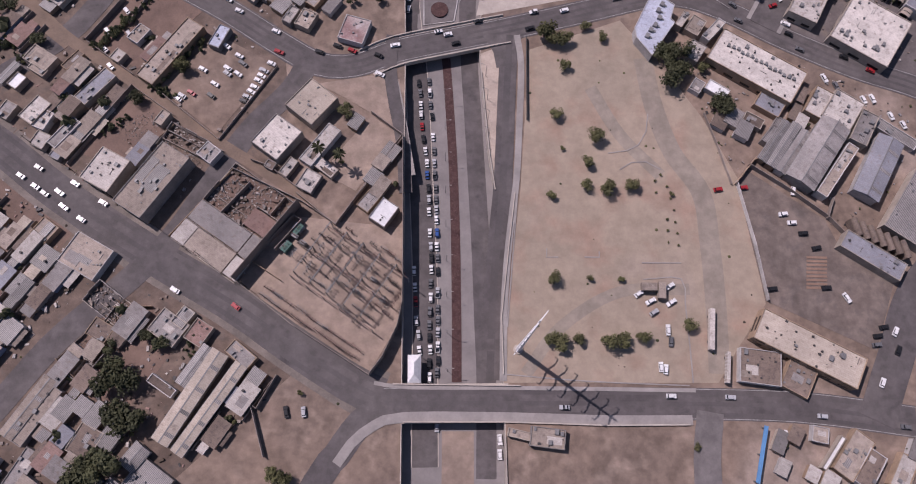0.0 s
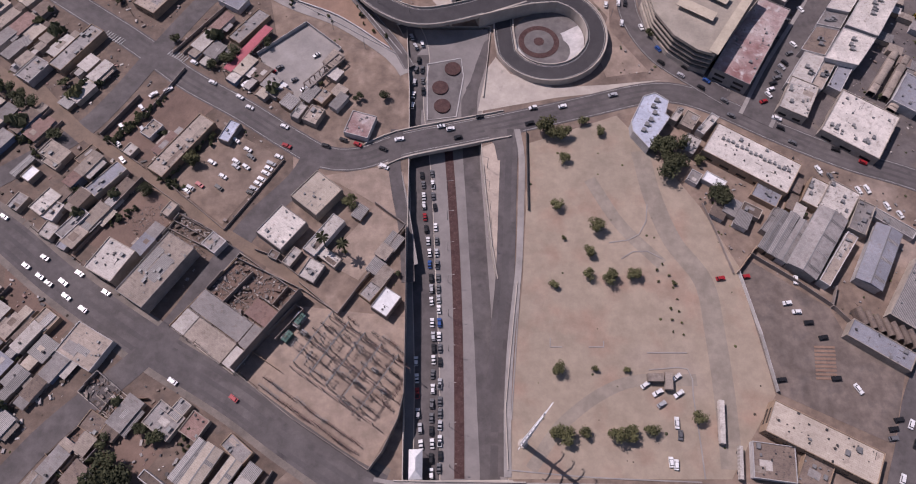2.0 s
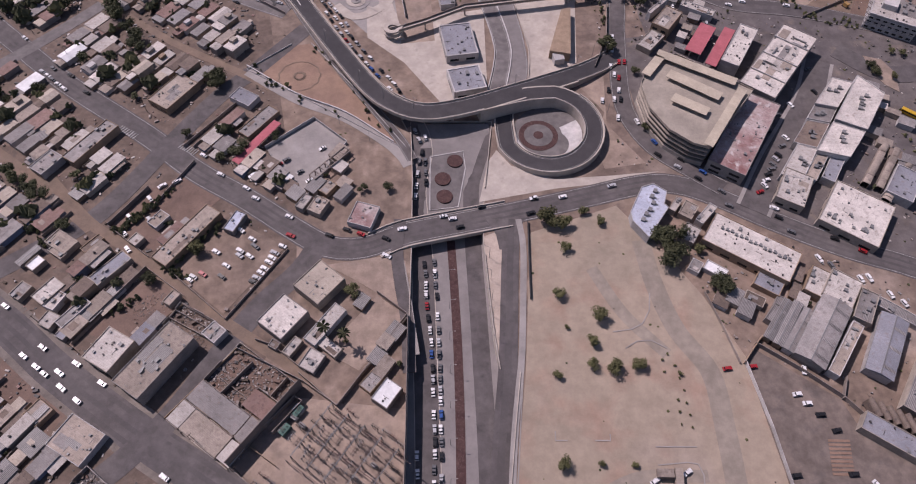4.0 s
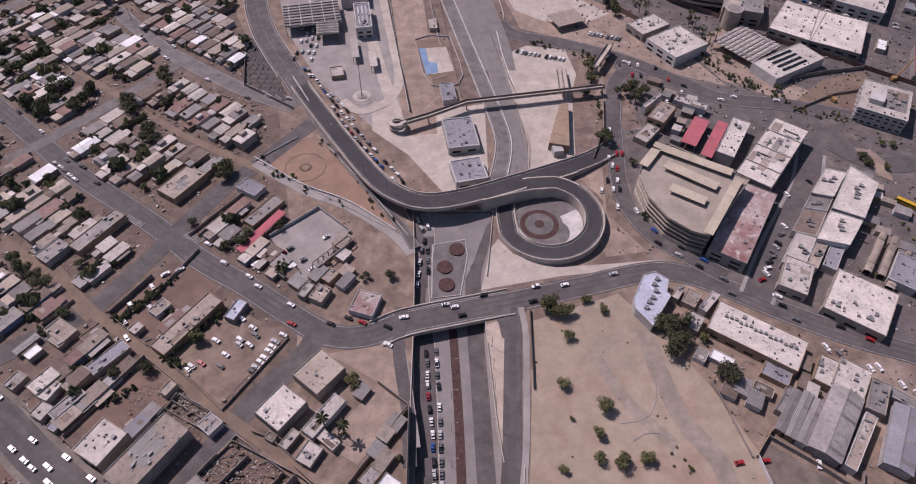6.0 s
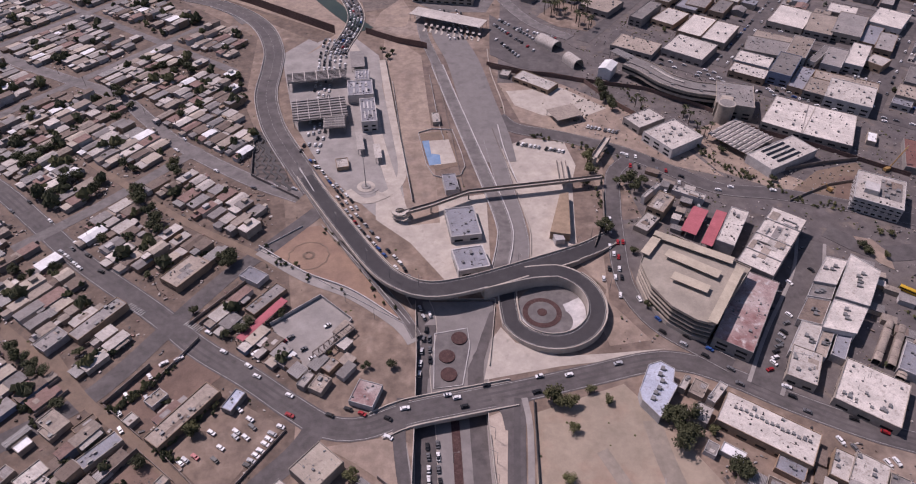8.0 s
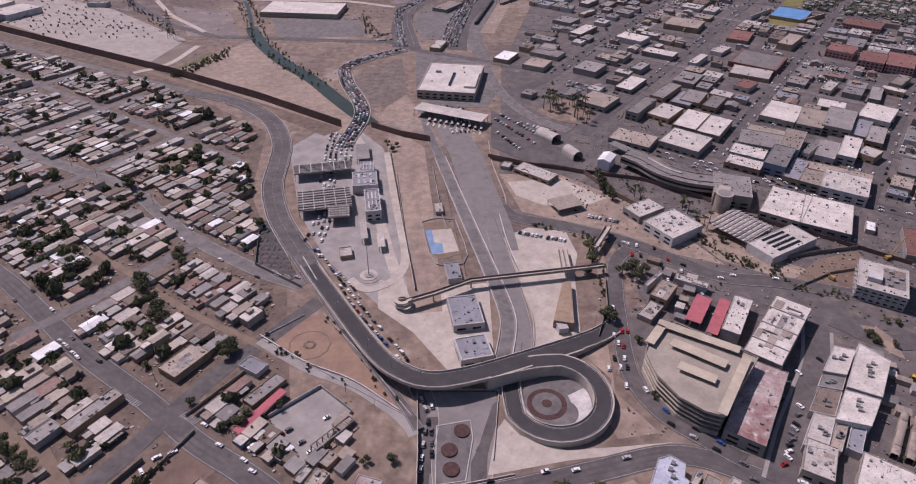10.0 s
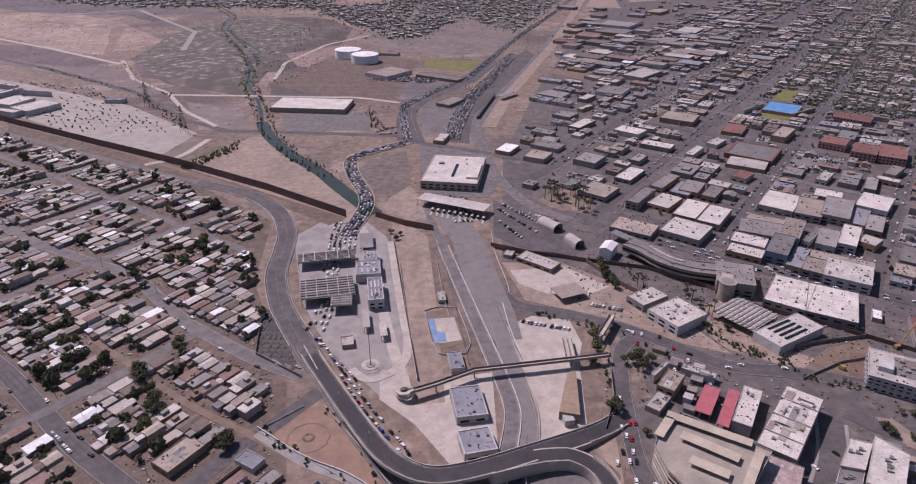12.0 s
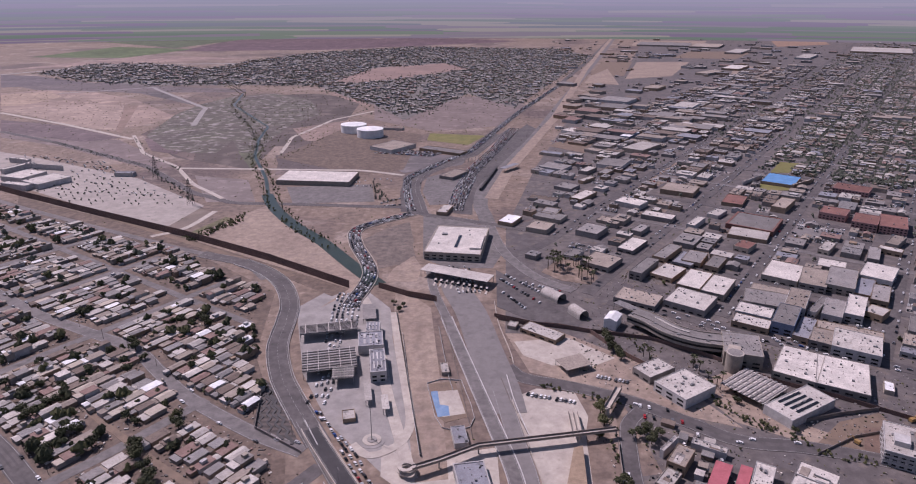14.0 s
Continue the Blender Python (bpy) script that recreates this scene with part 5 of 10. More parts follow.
def crown(seed, lobes=7, leaves=1150):
    r = random.Random(seed)
    m = Mesh()
    ls = []
    for i in range(lobes):
        a = r.uniform(0, 6.28)
        q = r.uniform(0.15, 0.62)
        ls.append((q * math.cos(a), q * math.sin(a), r.uniform(0.75, 1.35), r.uniform(0.3, 0.52)))
    for i in range(leaves):
        x, y, z, s = ls[i % lobes]
        v = Vector((r.gauss(0, 1), r.gauss(0, 1), r.gauss(0, 0.8))).normalized() * s * r.uniform(0.45, 1.12)
        c = Vector((x, y, z)) + v
        n = (v.normalized() + Vector((r.uniform(-1, 1), r.uniform(-1, 1), r.uniform(-.6, 1))) * 0.9).normalized()
        u = n.orthogonal().normalized() * r.uniform(0.035, 0.075)
        w = n.cross(u)
        m.add([c - u - w * .6, c + u - w, c + u * .8 + w, c - u + w * .7], [(0, 1, 2, 3)])
    return m


def trunk(seed):
    r = random.Random(seed)
    m = Mesh()
    m.tube(0, 0, -0.05, 0.7, 0.09, 0.055, 8)
    for i in range(5):
        a = r.uniform(0, 6.28)
        m.beam((0, 0, 0.5 + i * 0.04), (0.4 * math.cos(a), 0.4 * math.sin(a), r.uniform(0.85, 1.1)), 0.045)
    return m


TREES = []
FAR_TREES = Multi()


def tree(x, y, r, pale=False, z=0.0):
    """A broad tree of crown radius r."""
    TAKEN.append(("disc", (x, y), r * 0.4))
    COUNT["tree"] = COUNT.get("tree", 0) + 1
    if COUNT["tree"] > 200:
        far_tree(x, y, r)
        return
    if not TREES:
        for k in range(8):
            th = thing("tree", "leafy desert tree with pale olive crown" if k > 3 else "leafy tree with dark green crown", "tree", group="trees")
            part("trunk", trunk(k), BARK, th)
            part("crown", crown(k, 6 + k % 4), LEAF_PALE if k > 3 else LEAF, th)
            TREES.append([th, False])
    k = rng.randrange(4) + (4 if pale else 0)
    m = pose(x, y, z, 0, 0, rng.uniform(0, 360)) @ Matrix.Diagonal((r * 1.05, r * rng.uniform(.85, 1.15), r * rng.uniform(.75, 1.0), 1))
    if TREES[k][1]:
        copy_thing(TREES[k][0], m).matrix_basis = m
    else:
        TREES[k][0].matrix_basis = m
        TREES[k][1] = True


def far_tree(x, y, r, mat=None):
    # Past 700 m the haze-tinted foliage is used.
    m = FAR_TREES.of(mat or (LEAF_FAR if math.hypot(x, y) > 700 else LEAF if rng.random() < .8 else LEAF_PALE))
    far = math.hypot(x, y)
    n = 12 if far < 700 else 5 if far < 1200 else 3
    for i in range(n):
        a, q = rng.uniform(0, 6.28), r * rng.uniform(0, .6)
        cx0, cy0, cz, s = x + q * math.cos(a), y + q * math.sin(a), r * rng.uniform(.4, 1.3), r * rng.uniform(.26, .5) * (1.0 if n == 12 else 1.2)
        if far > 1200:
            m.add([(cx0 + s * 1.15 * math.cos(b), cy0 + s * 1.15 * math.sin(b), cz * .4 + rng.uniform(-.3, .2) * s) for b in (a, a + 1.6, a + 3.1, a + 4.7)] + [(cx0, cy0, cz * .6 + s)], [(0, 1, 4), (1, 2, 4), (2, 3, 4), (3, 0, 4)])
            continue
        m.add([(cx0 + s * math.cos(b), cy0 + s * math.sin(b), cz + rng.uniform(-.5, .3) * s) for b in (a, a + 1.6, a + 3.1, a + 4.7)] + [(cx0, cy0, cz + s), (cx0, cy0, cz - s)],
              [(0, 1, 4), (1, 2, 4), (2, 3, 4), (3, 0, 4), (1, 0, 5), (2, 1, 5), (3, 2, 5), (0, 3, 5)])


def trees(spots, r, pale=False):
    for p in spots:
        tree(p[0], p[1], r * rng.uniform(.85, 1.15), pale)


ROOF_WORD = {"cream": "cream roof", "clay": "faded clay-red roof", "white": "white coated roof", "coat": "bright coated roof", "bright": "bright white roof", "grey": "weathered grey roof", "tan": "tan roof", "brown": "patchy brown roof", "red": "faded red roof",
             "pink": "pink-red roof", "worn": "peeling red and white roof", "ice": "pale blue roof", "blue": "blue roof", "slate": "blue-grey roof", "tin": "ribbed tin roof"}


def building(x, y, w, d, rot, h, roof="white", units=3, wall=None, name="building", label=None, windows=0, base=0.0, block=True, rim=0.3):
    """A flat-roofed building with a parapet, roof units and window rows."""
    h += (abs(x * 7.3 + y * 3.1) % 1.0) * 0.3
    th = thing(name, label or "low flat-roofed building with %s" % ROOF_WORD[roof], name.replace("_", " "), x, y, base, rot)
    wm = wall or rng.choice(WALLS[:4])
    t = rim
    part("wall", Mesh().box(0, 0, -0.3, h - 0.6, w, d), wm, th)
    part("roof", Mesh().box(0, 0, h - 0.6, h - 0.35, w - 0.1, d - 0.1), ROOF[roof], th)
    pm = Mesh()
    for a, b, c, e in ((0, d / 2 - t / 2, w, t), (0, -d / 2 + t / 2, w, t), (w / 2 - t / 2, 0, t, d - 2 * t), (-w / 2 + t / 2, 0, t, d - 2 * t)):
        pm.box(a, b, h - 0.6, h + 0.12, c, e)
    part("parapet", pm, wm, th)
    r = random.Random(int(abs(x * 13 + y * 7)))
    for i in range((min(units, 7) if units < 14 else 14) if math.hypot(x, y) < 620 else min(units, 3)):
        a, b = r.uniform(-.4, .4) * w, r.uniform(-.4, .4) * d
        s = r.uniform(.8, 1.7)
        u = part("roof_unit", Mesh().box(a, b, h - 0.4, h - 0.35 + s * .7, s, s * r.uniform(.8, 1.6)), STEEL, th, "grey metal air unit")
    if roof in ("grey", "tan", "brown", "tin", "white") and math.hypot(x, y) < 420:
        for i in range(1 + (w * d > 200)):
            a, b = r.uniform(.2, .5) * w, r.uniform(.15, .4) * d
            part("roof_patch", Mesh().box(r.uniform(-.5, .5) * (w - a - .8), r.uniform(-.5, .5) * (d - b - .8), h - .36, h - .31 + .012 * i, a, b), ROOF[r.choice(("white", "grey", "tan", "brown", "tin"))], th, "patched roof sheet")
    if math.hypot(x, y) < 640 and w * d > 60:
        rc = Mesh()
        for i in range(int(max(4, min(26, w * d / 22)))):
            q = r.uniform(.25, .8)
            a, b = r.uniform(-.45, .45) * w, r.uniform(-.45, .45) * d
            if r.random() < .2:
                rc.box(a, b, h - .36, h - .2, r.uniform(1.5, 4), .16, r.choice((0, 90)))
            else:
                rc.box(a, b, h - .36, h - .3 + q * r.uniform(.4, 1.1), q, q * r.uniform(.7, 1.5), r.uniform(0, 90))
        # Mostly dark colour, which also stands for the small shadows of the vents.
        tagged(part("roof_vents", rc, DARK if r.random() < .6 else STEEL, th), "small vents and pipes, dark colour takes in their shadows", "", "", "stuff")
    if windows:
        for k in range(windows):
            z0 = 1.0 + k * 3.3
            if z0 + 1.6 > h:
                break
            n = max(2, int(w / (7.5 if windows < 3 else 4.2)))
            for i in range(n):
                part("window", Mesh().box(-w / 2 + w * (i + .5) / n, -d / 2 - 0.02, z0, z0 + 1.5, w / n * .55, 0.12), GLASS, th)
            n = max(1, int(d / (12 if windows < 3 else 5)))
            for i in range(n):
                part("window", Mesh().box(-w / 2 - 0.02, -d / 2 + d * (i + .5) / n, z0, z0 + 1.5, 0.12, d / n * .5), GLASS, th)
    if block:
        c, s = math.cos(radians(rot)), math.sin(radians(rot))
        TAKEN.append(("poly", [(x + (a * (w / 2 + 2)) * c - (b * (d / 2 + 2)) * s, y + (a * (w / 2 + 2)) * s + (b * (d / 2 + 2)) * c) for a, b in ((-1, -1), (1, -1), (1, 1), (-1, 1))], 0))
    return th


def gable_hall(x, y, w, d, rot, h, roof, name, label, rise=.13):
    """A long hall under a low gable whose ridge runs along its longer side."""
    if w > d:
        w, d, rot = d, w, rot + 90
    th = thing(name, label, name.replace("_", " "), x, y, 0, rot)
    wm = rng.choice(WALLS[:4])
    part("wall", Mesh().box(0, 0, -.3, h, w, d), wm, th)
    k, z = w / 2 + .4, h + rise * w
    part("roof", Mesh().gable(0, 0, h, z, 2 * k, d + .8), ROOF[roof], th)
    part("ridge_cap", Mesh().box(0, 0, z - .02, z + .1, .5, d + .8), STEEL, th)
    for s in (-1, 1):
        part("gutter", Mesh().box(s * (k + .08), 0, h - .1, h + .12, .16, d + .8), STEEL, th)
    for i in range(max(2, int(d / 9))):
        part("roof_sheet", Mesh().add([(.3, 0, z + .01), (k - .2, 0, h + .2), (k - .2, 1.6, h + .2), (.3, 1.6, z + .01), (.3, 0, z + .07), (k - .2, 0, h + .26), (k - .2, 1.6, h + .26), (.3, 1.6, z + .07)],
                                      [(3, 2, 1, 0), (4, 5, 6, 7), (0, 1, 5, 4), (1, 2, 6, 5), (2, 3, 7, 6), (3, 0, 4, 7)]), ROOF["tin"], th, "newer ribbed sheet").location.y = -d / 2 + d * (i + .3) / max(2, int(d / 9))
    c, s = math.cos(radians(rot)), math.sin(radians(rot))
    TAKEN.append(("poly", [(x + (a * (w / 2 + 2)) * c - (b * (d / 2 + 2)) * s, y + (a * (w / 2 + 2)) * s + (b * (d / 2 + 2)) * c) for a, b in ((-1, -1), (1, -1), (1, 1), (-1, 1))], 0))
    return th


def poly_hall(pts, h, roof, name, label, units=()):
    """A flat-roofed hall on a plan of many sides."""
    th = thing(name, label, name.replace("_", " "))
    cg = np.mean(np.array(pts), 0)
    part("wall", Mesh().prism(pts, -.3, h - .5), WALLS[3], th)
    part("roof", Mesh().prism([tuple(cg + (np.array(p) - cg) * .985) for p in pts], h - .5, h - .3), ROOF[roof], th)
    for p, q in zip(pts, pts[1:] + pts[:1]):
        part("parapet", strip([np.array(p), np.array(q)], -.15, .15, h - .5, h + .1), WALLS[3], th)
    for x, y in units:
        part("roof_unit", Mesh().box(x, y, h - .35, h + .9, 1.9, 2.3, -30), STEEL, th, "grey metal air unit")
        part("duct", Mesh().box(x + 1.4, y - .8, h - .35, h + .3, 1.6, .7, -30), STEEL, th)
    TAKEN.append(("poly", pts, 0.0))
    return th


def canopy(x, y, w, d, rot, h, roof="white", name="canopy", label=None, ribs=0, base=0.0):
    """An open roof on posts."""
    th = thing(name, label or "open canopy with %s on posts" % ROOF_WORD[roof], "canopy", x, y, base, rot)
    part("roof", Mesh().box(0, 0, h - .35, h, w, d), ROOF[roof], th)
    n = max(2, int(d / 8) + 1)
    for i in range(n):
        for s in (-1, 1):
            part("post", Mesh().box(s * (w / 2 - .6), -d / 2 + .6 + (d - 1.2) * i / (n - 1), -.2, h - .3, .35, .35), STEEL, th)
    for i in range(ribs):
        a, b = (w, d) if w < d else (d, w)
        q = -a / 2 + a * (i + .5) / ribs
        part("rib", Mesh().box(q if w < d else 0, 0 if w < d else q, h - .05, h + .75, a / ribs * .45 if w < d else b, b if w < d else a / ribs * .45), ROOF["grey"], th)
        if i < 5:
            q = -b / 2 + b * (i + .5) / 5
            part("cross_rib", Mesh().box(0 if w < d else q, q if w < d else 0, h + .75, h + 1.0, w if w < d else .7, .7 if w < d else d), ROOF["white"], th)
    return th


def vault(x, y, w, d, rot, h, mat, name, label, low=1.5):
    """A barrel-roofed shelter, open at both ends."""
    th = thing(name, label, "shelter", x, y, 0, rot)
    m = Mesh()
    n = 12
    vs = []
    for b in (-d / 2, d / 2):
        for k, rr in ((0, 1.0), (1, .95)):
            for i in range(n + 1):
                a = math.pi * i / n
                vs.append((w / 2 * rr * math.cos(a), b, low + (h - low) * rr * math.sin(a)))
    q = n + 1
    fs = []
    for i in range(n):
        fs += [(i, i + 1, 2 * q + i + 1, 2 * q + i), (q + i + 1, q + i, 3 * q + i, 3 * q + i + 1), (i + 1, i, q + i, q + i + 1), (2 * q + i, 2 * q + i + 1, 3 * q + i + 1, 3 * q + i)]
    part("roof", m.add(vs, fs), mat, th)
    for s in (-1, 1):
        part("side_wall", Mesh().box(s * w * .487, 0, -.2, low + .1, .25, d), mat, th)
    return th


def yard_wall(pts, h=2.4, mat=None, name="yard_wall", label="cement block yard wall"):
    th = thing(name, label, "wall")
    for a, b in zip(pts, pts[1:]):
        part("wall_run", strip([np.array(a, float), np.array(b, float)], -.12, .12, -.3, h), mat or WALLC, th)
    return th


KINDS = ("white", "white", "white", "coat", "bright", "grey", "grey", "grey", "tan", "tan", "cream", "cream", "brown", "tin", "tin", "tan", "brown", "white", "clay", "clay")
KINDS_SOUTH = ("white", "grey", "grey", "grey", "tan", "tan", "tan", "brown", "brown", "tin", "tin", "tin", "clay", "slate", "cream")


def house(x, y, w, d, h, rot, r):
    """A small house of two or three blocks with patched flat or tin roofs."""
    kinds = KINDS if y > 190 else KINDS_SOUTH
    a = r.choice(kinds)
    th = thing("house", "small block house with %s in a dusty yard" % ROOF_WORD[a], "house", x, y, 0, rot, group="houses")
    wm = r.choice(WALLS)
    part("wall", Mesh().box(0, 0, -.3, h, w, d), wm, th)
    if a in ("tin", "red", "bright", "white") and r.random() < .4:
        part("roof", Mesh().gable(0, 0, h, h + .12 * w, w + .5, d + .5, 0, r.random() < .5), ROOF[a], th)
    else:
        part("roof", Mesh().box(0, 0, h, h + .2, w + .4, d + .4), ROOF[a], th)
    am, ar = Mesh(), Mesh()
    d2 = r.uniform(3, 7.5)
    w2, sx = w * r.uniform(.4, 1.0), r.uniform(-.15, .15) * w
    am.box(sx, -d / 2 - d2 / 2, -.3, h - .7, w2, d2)
    ar.gable(sx, -d / 2 - d2 / 2 - .05, h - .7, h - .4, w2 + .5, d2 + .2, 0, True)
    part("annex_wall", am, r.choice(WALLS), th)
    part("annex_roof", ar, ROOF[r.choice(kinds)], th)
    if r.random() < .7:
        w3, d3 = r.uniform(2, 3.5), d * r.uniform(.4, .9)
        part("lean_to", Mesh().gable(w / 2 + w3 / 2, r.uniform(-.2, .2) * d, h - 1.0, h - .5, w3, d3, 0, True), ROOF[r.choice(kinds)], th)
    if r.random() < .5:
        part("roof_sheet", Mesh().box(r.uniform(-.2, .2) * w, r.uniform(-.2, .2) * d, h + .1, h + .27, w * r.uniform(.25, .5), d * r.uniform(.2, .4)), ROOF[r.choice(kinds)], th, "patched roof sheet")
    if r.random() < .3:
        part("water_tank", Mesh().tube(r.uniform(-.3, .3) * w, r.uniform(-.3, .3) * d, h + .2, h + 1.3, .55, .5, 10), DARK, th, "black plastic water tank")
    if r.random() < .65:
        part("yard_wall", Mesh().box(-w / 2 - .9, -2, -.3, 2.1, .18, d + 7), WALLC, th)
    return th


FAR_HOUSES = Multi()


def far_house(x, y, w, d, h, rot, r, town=False):
    a = r.choice(("white", "white", "grey", "grey", "grey", "tan", "tan", "brown", "brown", "slate", "tan", "grey", "white", "brown", "clay", "tin") if town else KINDS + ("tan", "brown", "grey"))
    FAR_HOUSES.of(r.choice(WALLS[:4])).box(x, y, -.3, h, w, d, rot)
    if r.random() < .15:
        FAR_HOUSES.of(r.choice(WALLS[:4])).box(x + r.uniform(-.2, .2) * w, y + r.uniform(-.2, .2) * d, h, h + 2.2, w * .4, d * .35, rot)
    if r.random() < .3 and not town or (town and w < 13 and r.random() < .5):
        FAR_HOUSES.of(ROOF[a]).gable(x, y, h, h + .16 * w, w + .6, d + .6, rot)
    else:
        FAR_HOUSES.of(ROOF[a]).box(x, y, h, h + .3, w + .3, d + .3, rot)


RUBBLE = Multi()


def ruin(x, y, w, d, rot, *bands):
    """Roofless rooms in bands; each band names the roofs that still stand, or none."""
    r = random.Random(int(abs(x * 3 + y)))
    th = thing("ruin", "broken block walls and half-roofed rooms full of rubble", "ruin", x, y, 0, rot)
    n, m = len(bands), max(3, int(w / 6))
    for k in range(n + 1):
        v = -d / 2 + d * k / n
        for i in range(m):
            if k in (0, n) or r.random() < .75:
                part("wall_run", Mesh().box(-w / 2 + w * (i + .5) / m, v, -.3, r.uniform(1.4, 3.2), w / m * r.uniform(.8, 1.0), .3), r.choice((WALLC, WALLS[0], WALLS[1])), th)
    for k, roofs in enumerate(bands):
        v = -d / 2 + d * (k + .5) / n
        i = 0
        while i < m:
            span = min(m - i, r.choice((1, 1, 2, 3)) if len(set(roofs)) > 2 else r.choice((3, 4, 5)))
            u = -w / 2 + w * (i + span / 2) / m
            part("cross_wall", Mesh().box(u - w * span / m / 2, v, -.3, r.uniform(1.6, 3.0), .28, d / n * .96), r.choice((WALLC, WALLS[1])), th)
            if roofs and r.random() < .8:
                part("roof_sheet", Mesh().gable(u, v, 2.7 + .1 * k, 3.1 + .1 * k, w * span / m * .96, d / n * r.uniform(.75, .98), 0, True), ROOF[r.choice(roofs)], th)
            i += span
    c, q = math.cos(radians(rot)), math.sin(radians(rot))
    for k in range(int(w * d * 1.1)):
        a, b, s = r.uniform(-.5, .5) * w, r.uniform(-.5, .5) * d, r.uniform(.15, .6) + (.7 if r.random() < .06 else 0)
        RUBBLE.of(r.choice((WALLC, WALLC, WALLS[1], DARK, BROWN_SOIL, ROOF["brown"], ROOF["white"], BARK))).box(x + a * c - b * q, y + a * q + b * c, -.1, s * r.uniform(.4, 1.3), s, s * r.uniform(.6, 2.5), r.uniform(0, 180))
    TAKEN.append(("poly", [(x + (a * w / 2) * c - (b * d / 2) * q, y + (a * w / 2) * q + (b * d / 2) * c) for a, b in ((-1, -1), (1, -1), (1, 1), (-1, 1))], 0))


# ---- buildings south-west of the sunken road ----
TAKEN.append(("poly", [(-53.6, 235.1), (-19.6, 216.0), (-19.6, 195.5), (-35.6, 199.8), (-54.6, 216.8)], 0.0))
for pts in ([(-52.7, 129.8), (-31.9, 147.2), (-18.1, 136.2), (-40.6, 98.5), (-61.9, 109.8), (-53.3, 118.2)], [(-183.1, 189.8), (-153.3, 213.9), (-144.6, 217.5), (-165.2, 186.4)], [(-58.6, 161.0), (-18.6, 168.3), (-18.1, 138.6), (-43.1, 154.0)], [(-160.1, 125.9), (-134.1, 147.5), (-125.8, 142.0), (-153.2, 116.5)]):
    TAKEN.append(("poly", pts, 0.0))
patch("yard_sand", [(-48.4, 125.4), (-31.9, 146.3), (-18.1, 135.6), (-38.0, 109.0), (-51.9, 116.8)], LOT_SAND, "bare sandy yard inside block walls")
patch("yard_brown", [(-63.1, 108.4), (-55.7, 113.9), (-40.8, 102.7), (-46.0, 93.1)], DIRT, "bare earth yard")
patch("corner_triangle", [(-57.9, 162.9), (-32.5, 167.3), (-19.1, 165.1), (-18.7, 138.6), (-43.1, 154.7)], LOT_SAND, "bare sandy corner beside the street")
yard_wall([(-31.9, 147.2), (-17.5, 135.6), (-46.0, 92.6), (-63.8, 107.5)], 3.2, label="tall cement block yard wall")
fr = thing("concrete_frame", "unfinished grey concrete frame beside a paved yard", "building frame")
fa, fb = Vector((-68.8, 213.6)), Vector((-52.3, 232.5))
fn = (fb - fa).normalized()
fv = Vector((-fn.y, fn.x))
for k in range(8):
    for q in (-2.2, 2.2):
        p = fa.lerp(fb, k / 7) + fv * q
        part("column", Mesh().box(p.x, p.y, -.3, 4, .45, .45, -35), WALLC, fr)
    p = fa.lerp(fb, k / 7)
    part("cross_beam", Mesh().beam((p.x - fv.x * 2.4, p.y - fv.y * 2.4, 4.1), (p.x + fv.x * 2.4, p.y + fv.y * 2.4, 4.1), .45), WALLC, fr)
for q in (-2.2, 2.2):
    part("long_beam", Mesh().beam((fa.x + fv.x * q, fa.y + fv.y * q, 4.15), (fb.x + fv.x * q, fb.y + fv.y * q, 4.15), .5), WALLC, fr)
building(-125.8, 177.9, 9.7, 37.1, -33.5, 4.5, "tan", 7, windows=1)
building(-104.3, 186.4, 5.9, 12.0, -23.6, 3.5, "ice", 1)
building(-142.3, 188.1, 6.5, 9.3, -34.9, 3, "tan", 2)
building(-150.4, 176.2, 5.5, 6.0, -33.9, 3, "white", 0)
building(-158.2, 159.7, 7.2, 19.1, -39.3, 3.5, "slate", 3)
building(-185.7, 174.7, 13.7, 8.8, -32.5, 3.5, "tan", 2)
building(-170.9, 173.9, 4.1, 11.0, -38.3, 3, "brown", 0)
building(-194.4, 162.9, 5.5, 7.4, -33.9, 3.2, "bright", 0)
gable_hall(-199.2, 167.2, 2.9, 11.6, -34.7, 3, "tin", "shed", "narrow tin-roofed shed in a yard")
building(-186.1, 169.1, 9.3, 4.1, -32.8, 3, "tan", 1)
building(-183.1, 147.4, 8.1, 12.9, -35.0, 4, "coat", 2)
building(-178.8, 142.8, 6.1, 9.2, -23.9, 3.6, "white", 2)
building(-168.6, 136.4, 5.3, 15.9, -36.7, 3.5, "grey", 3)
building(-178.9, 133.2, 7.1, 7.5, -25.2, 3, "white", 1)
building(-171.0, 126.1, 5.1, 4.1, -26.6, 2.6, "slate", 0)
building(-196.5, 148.2, 6.4, 8.3, -28.6, 3, "grey", 1)
building(-168.8, 150.9, 7.3, 8.2, -29.4, 3, "white", 2, block=False)
building(-146.1, 117.0, 14.7, 16.7, -29.2, 7, "coat", 3, windows=1, label="white-roofed end of a concrete shell")
building(-125.1, 111.8, 15.1, 33.0, -33.2, 8, "tan", 6, wall=WALLS[1], windows=2, label="grey concrete shell with a stained roof")
building(-125.8, 143.4, 4.4, 7.1, -31.2, 4, "tan", 0)
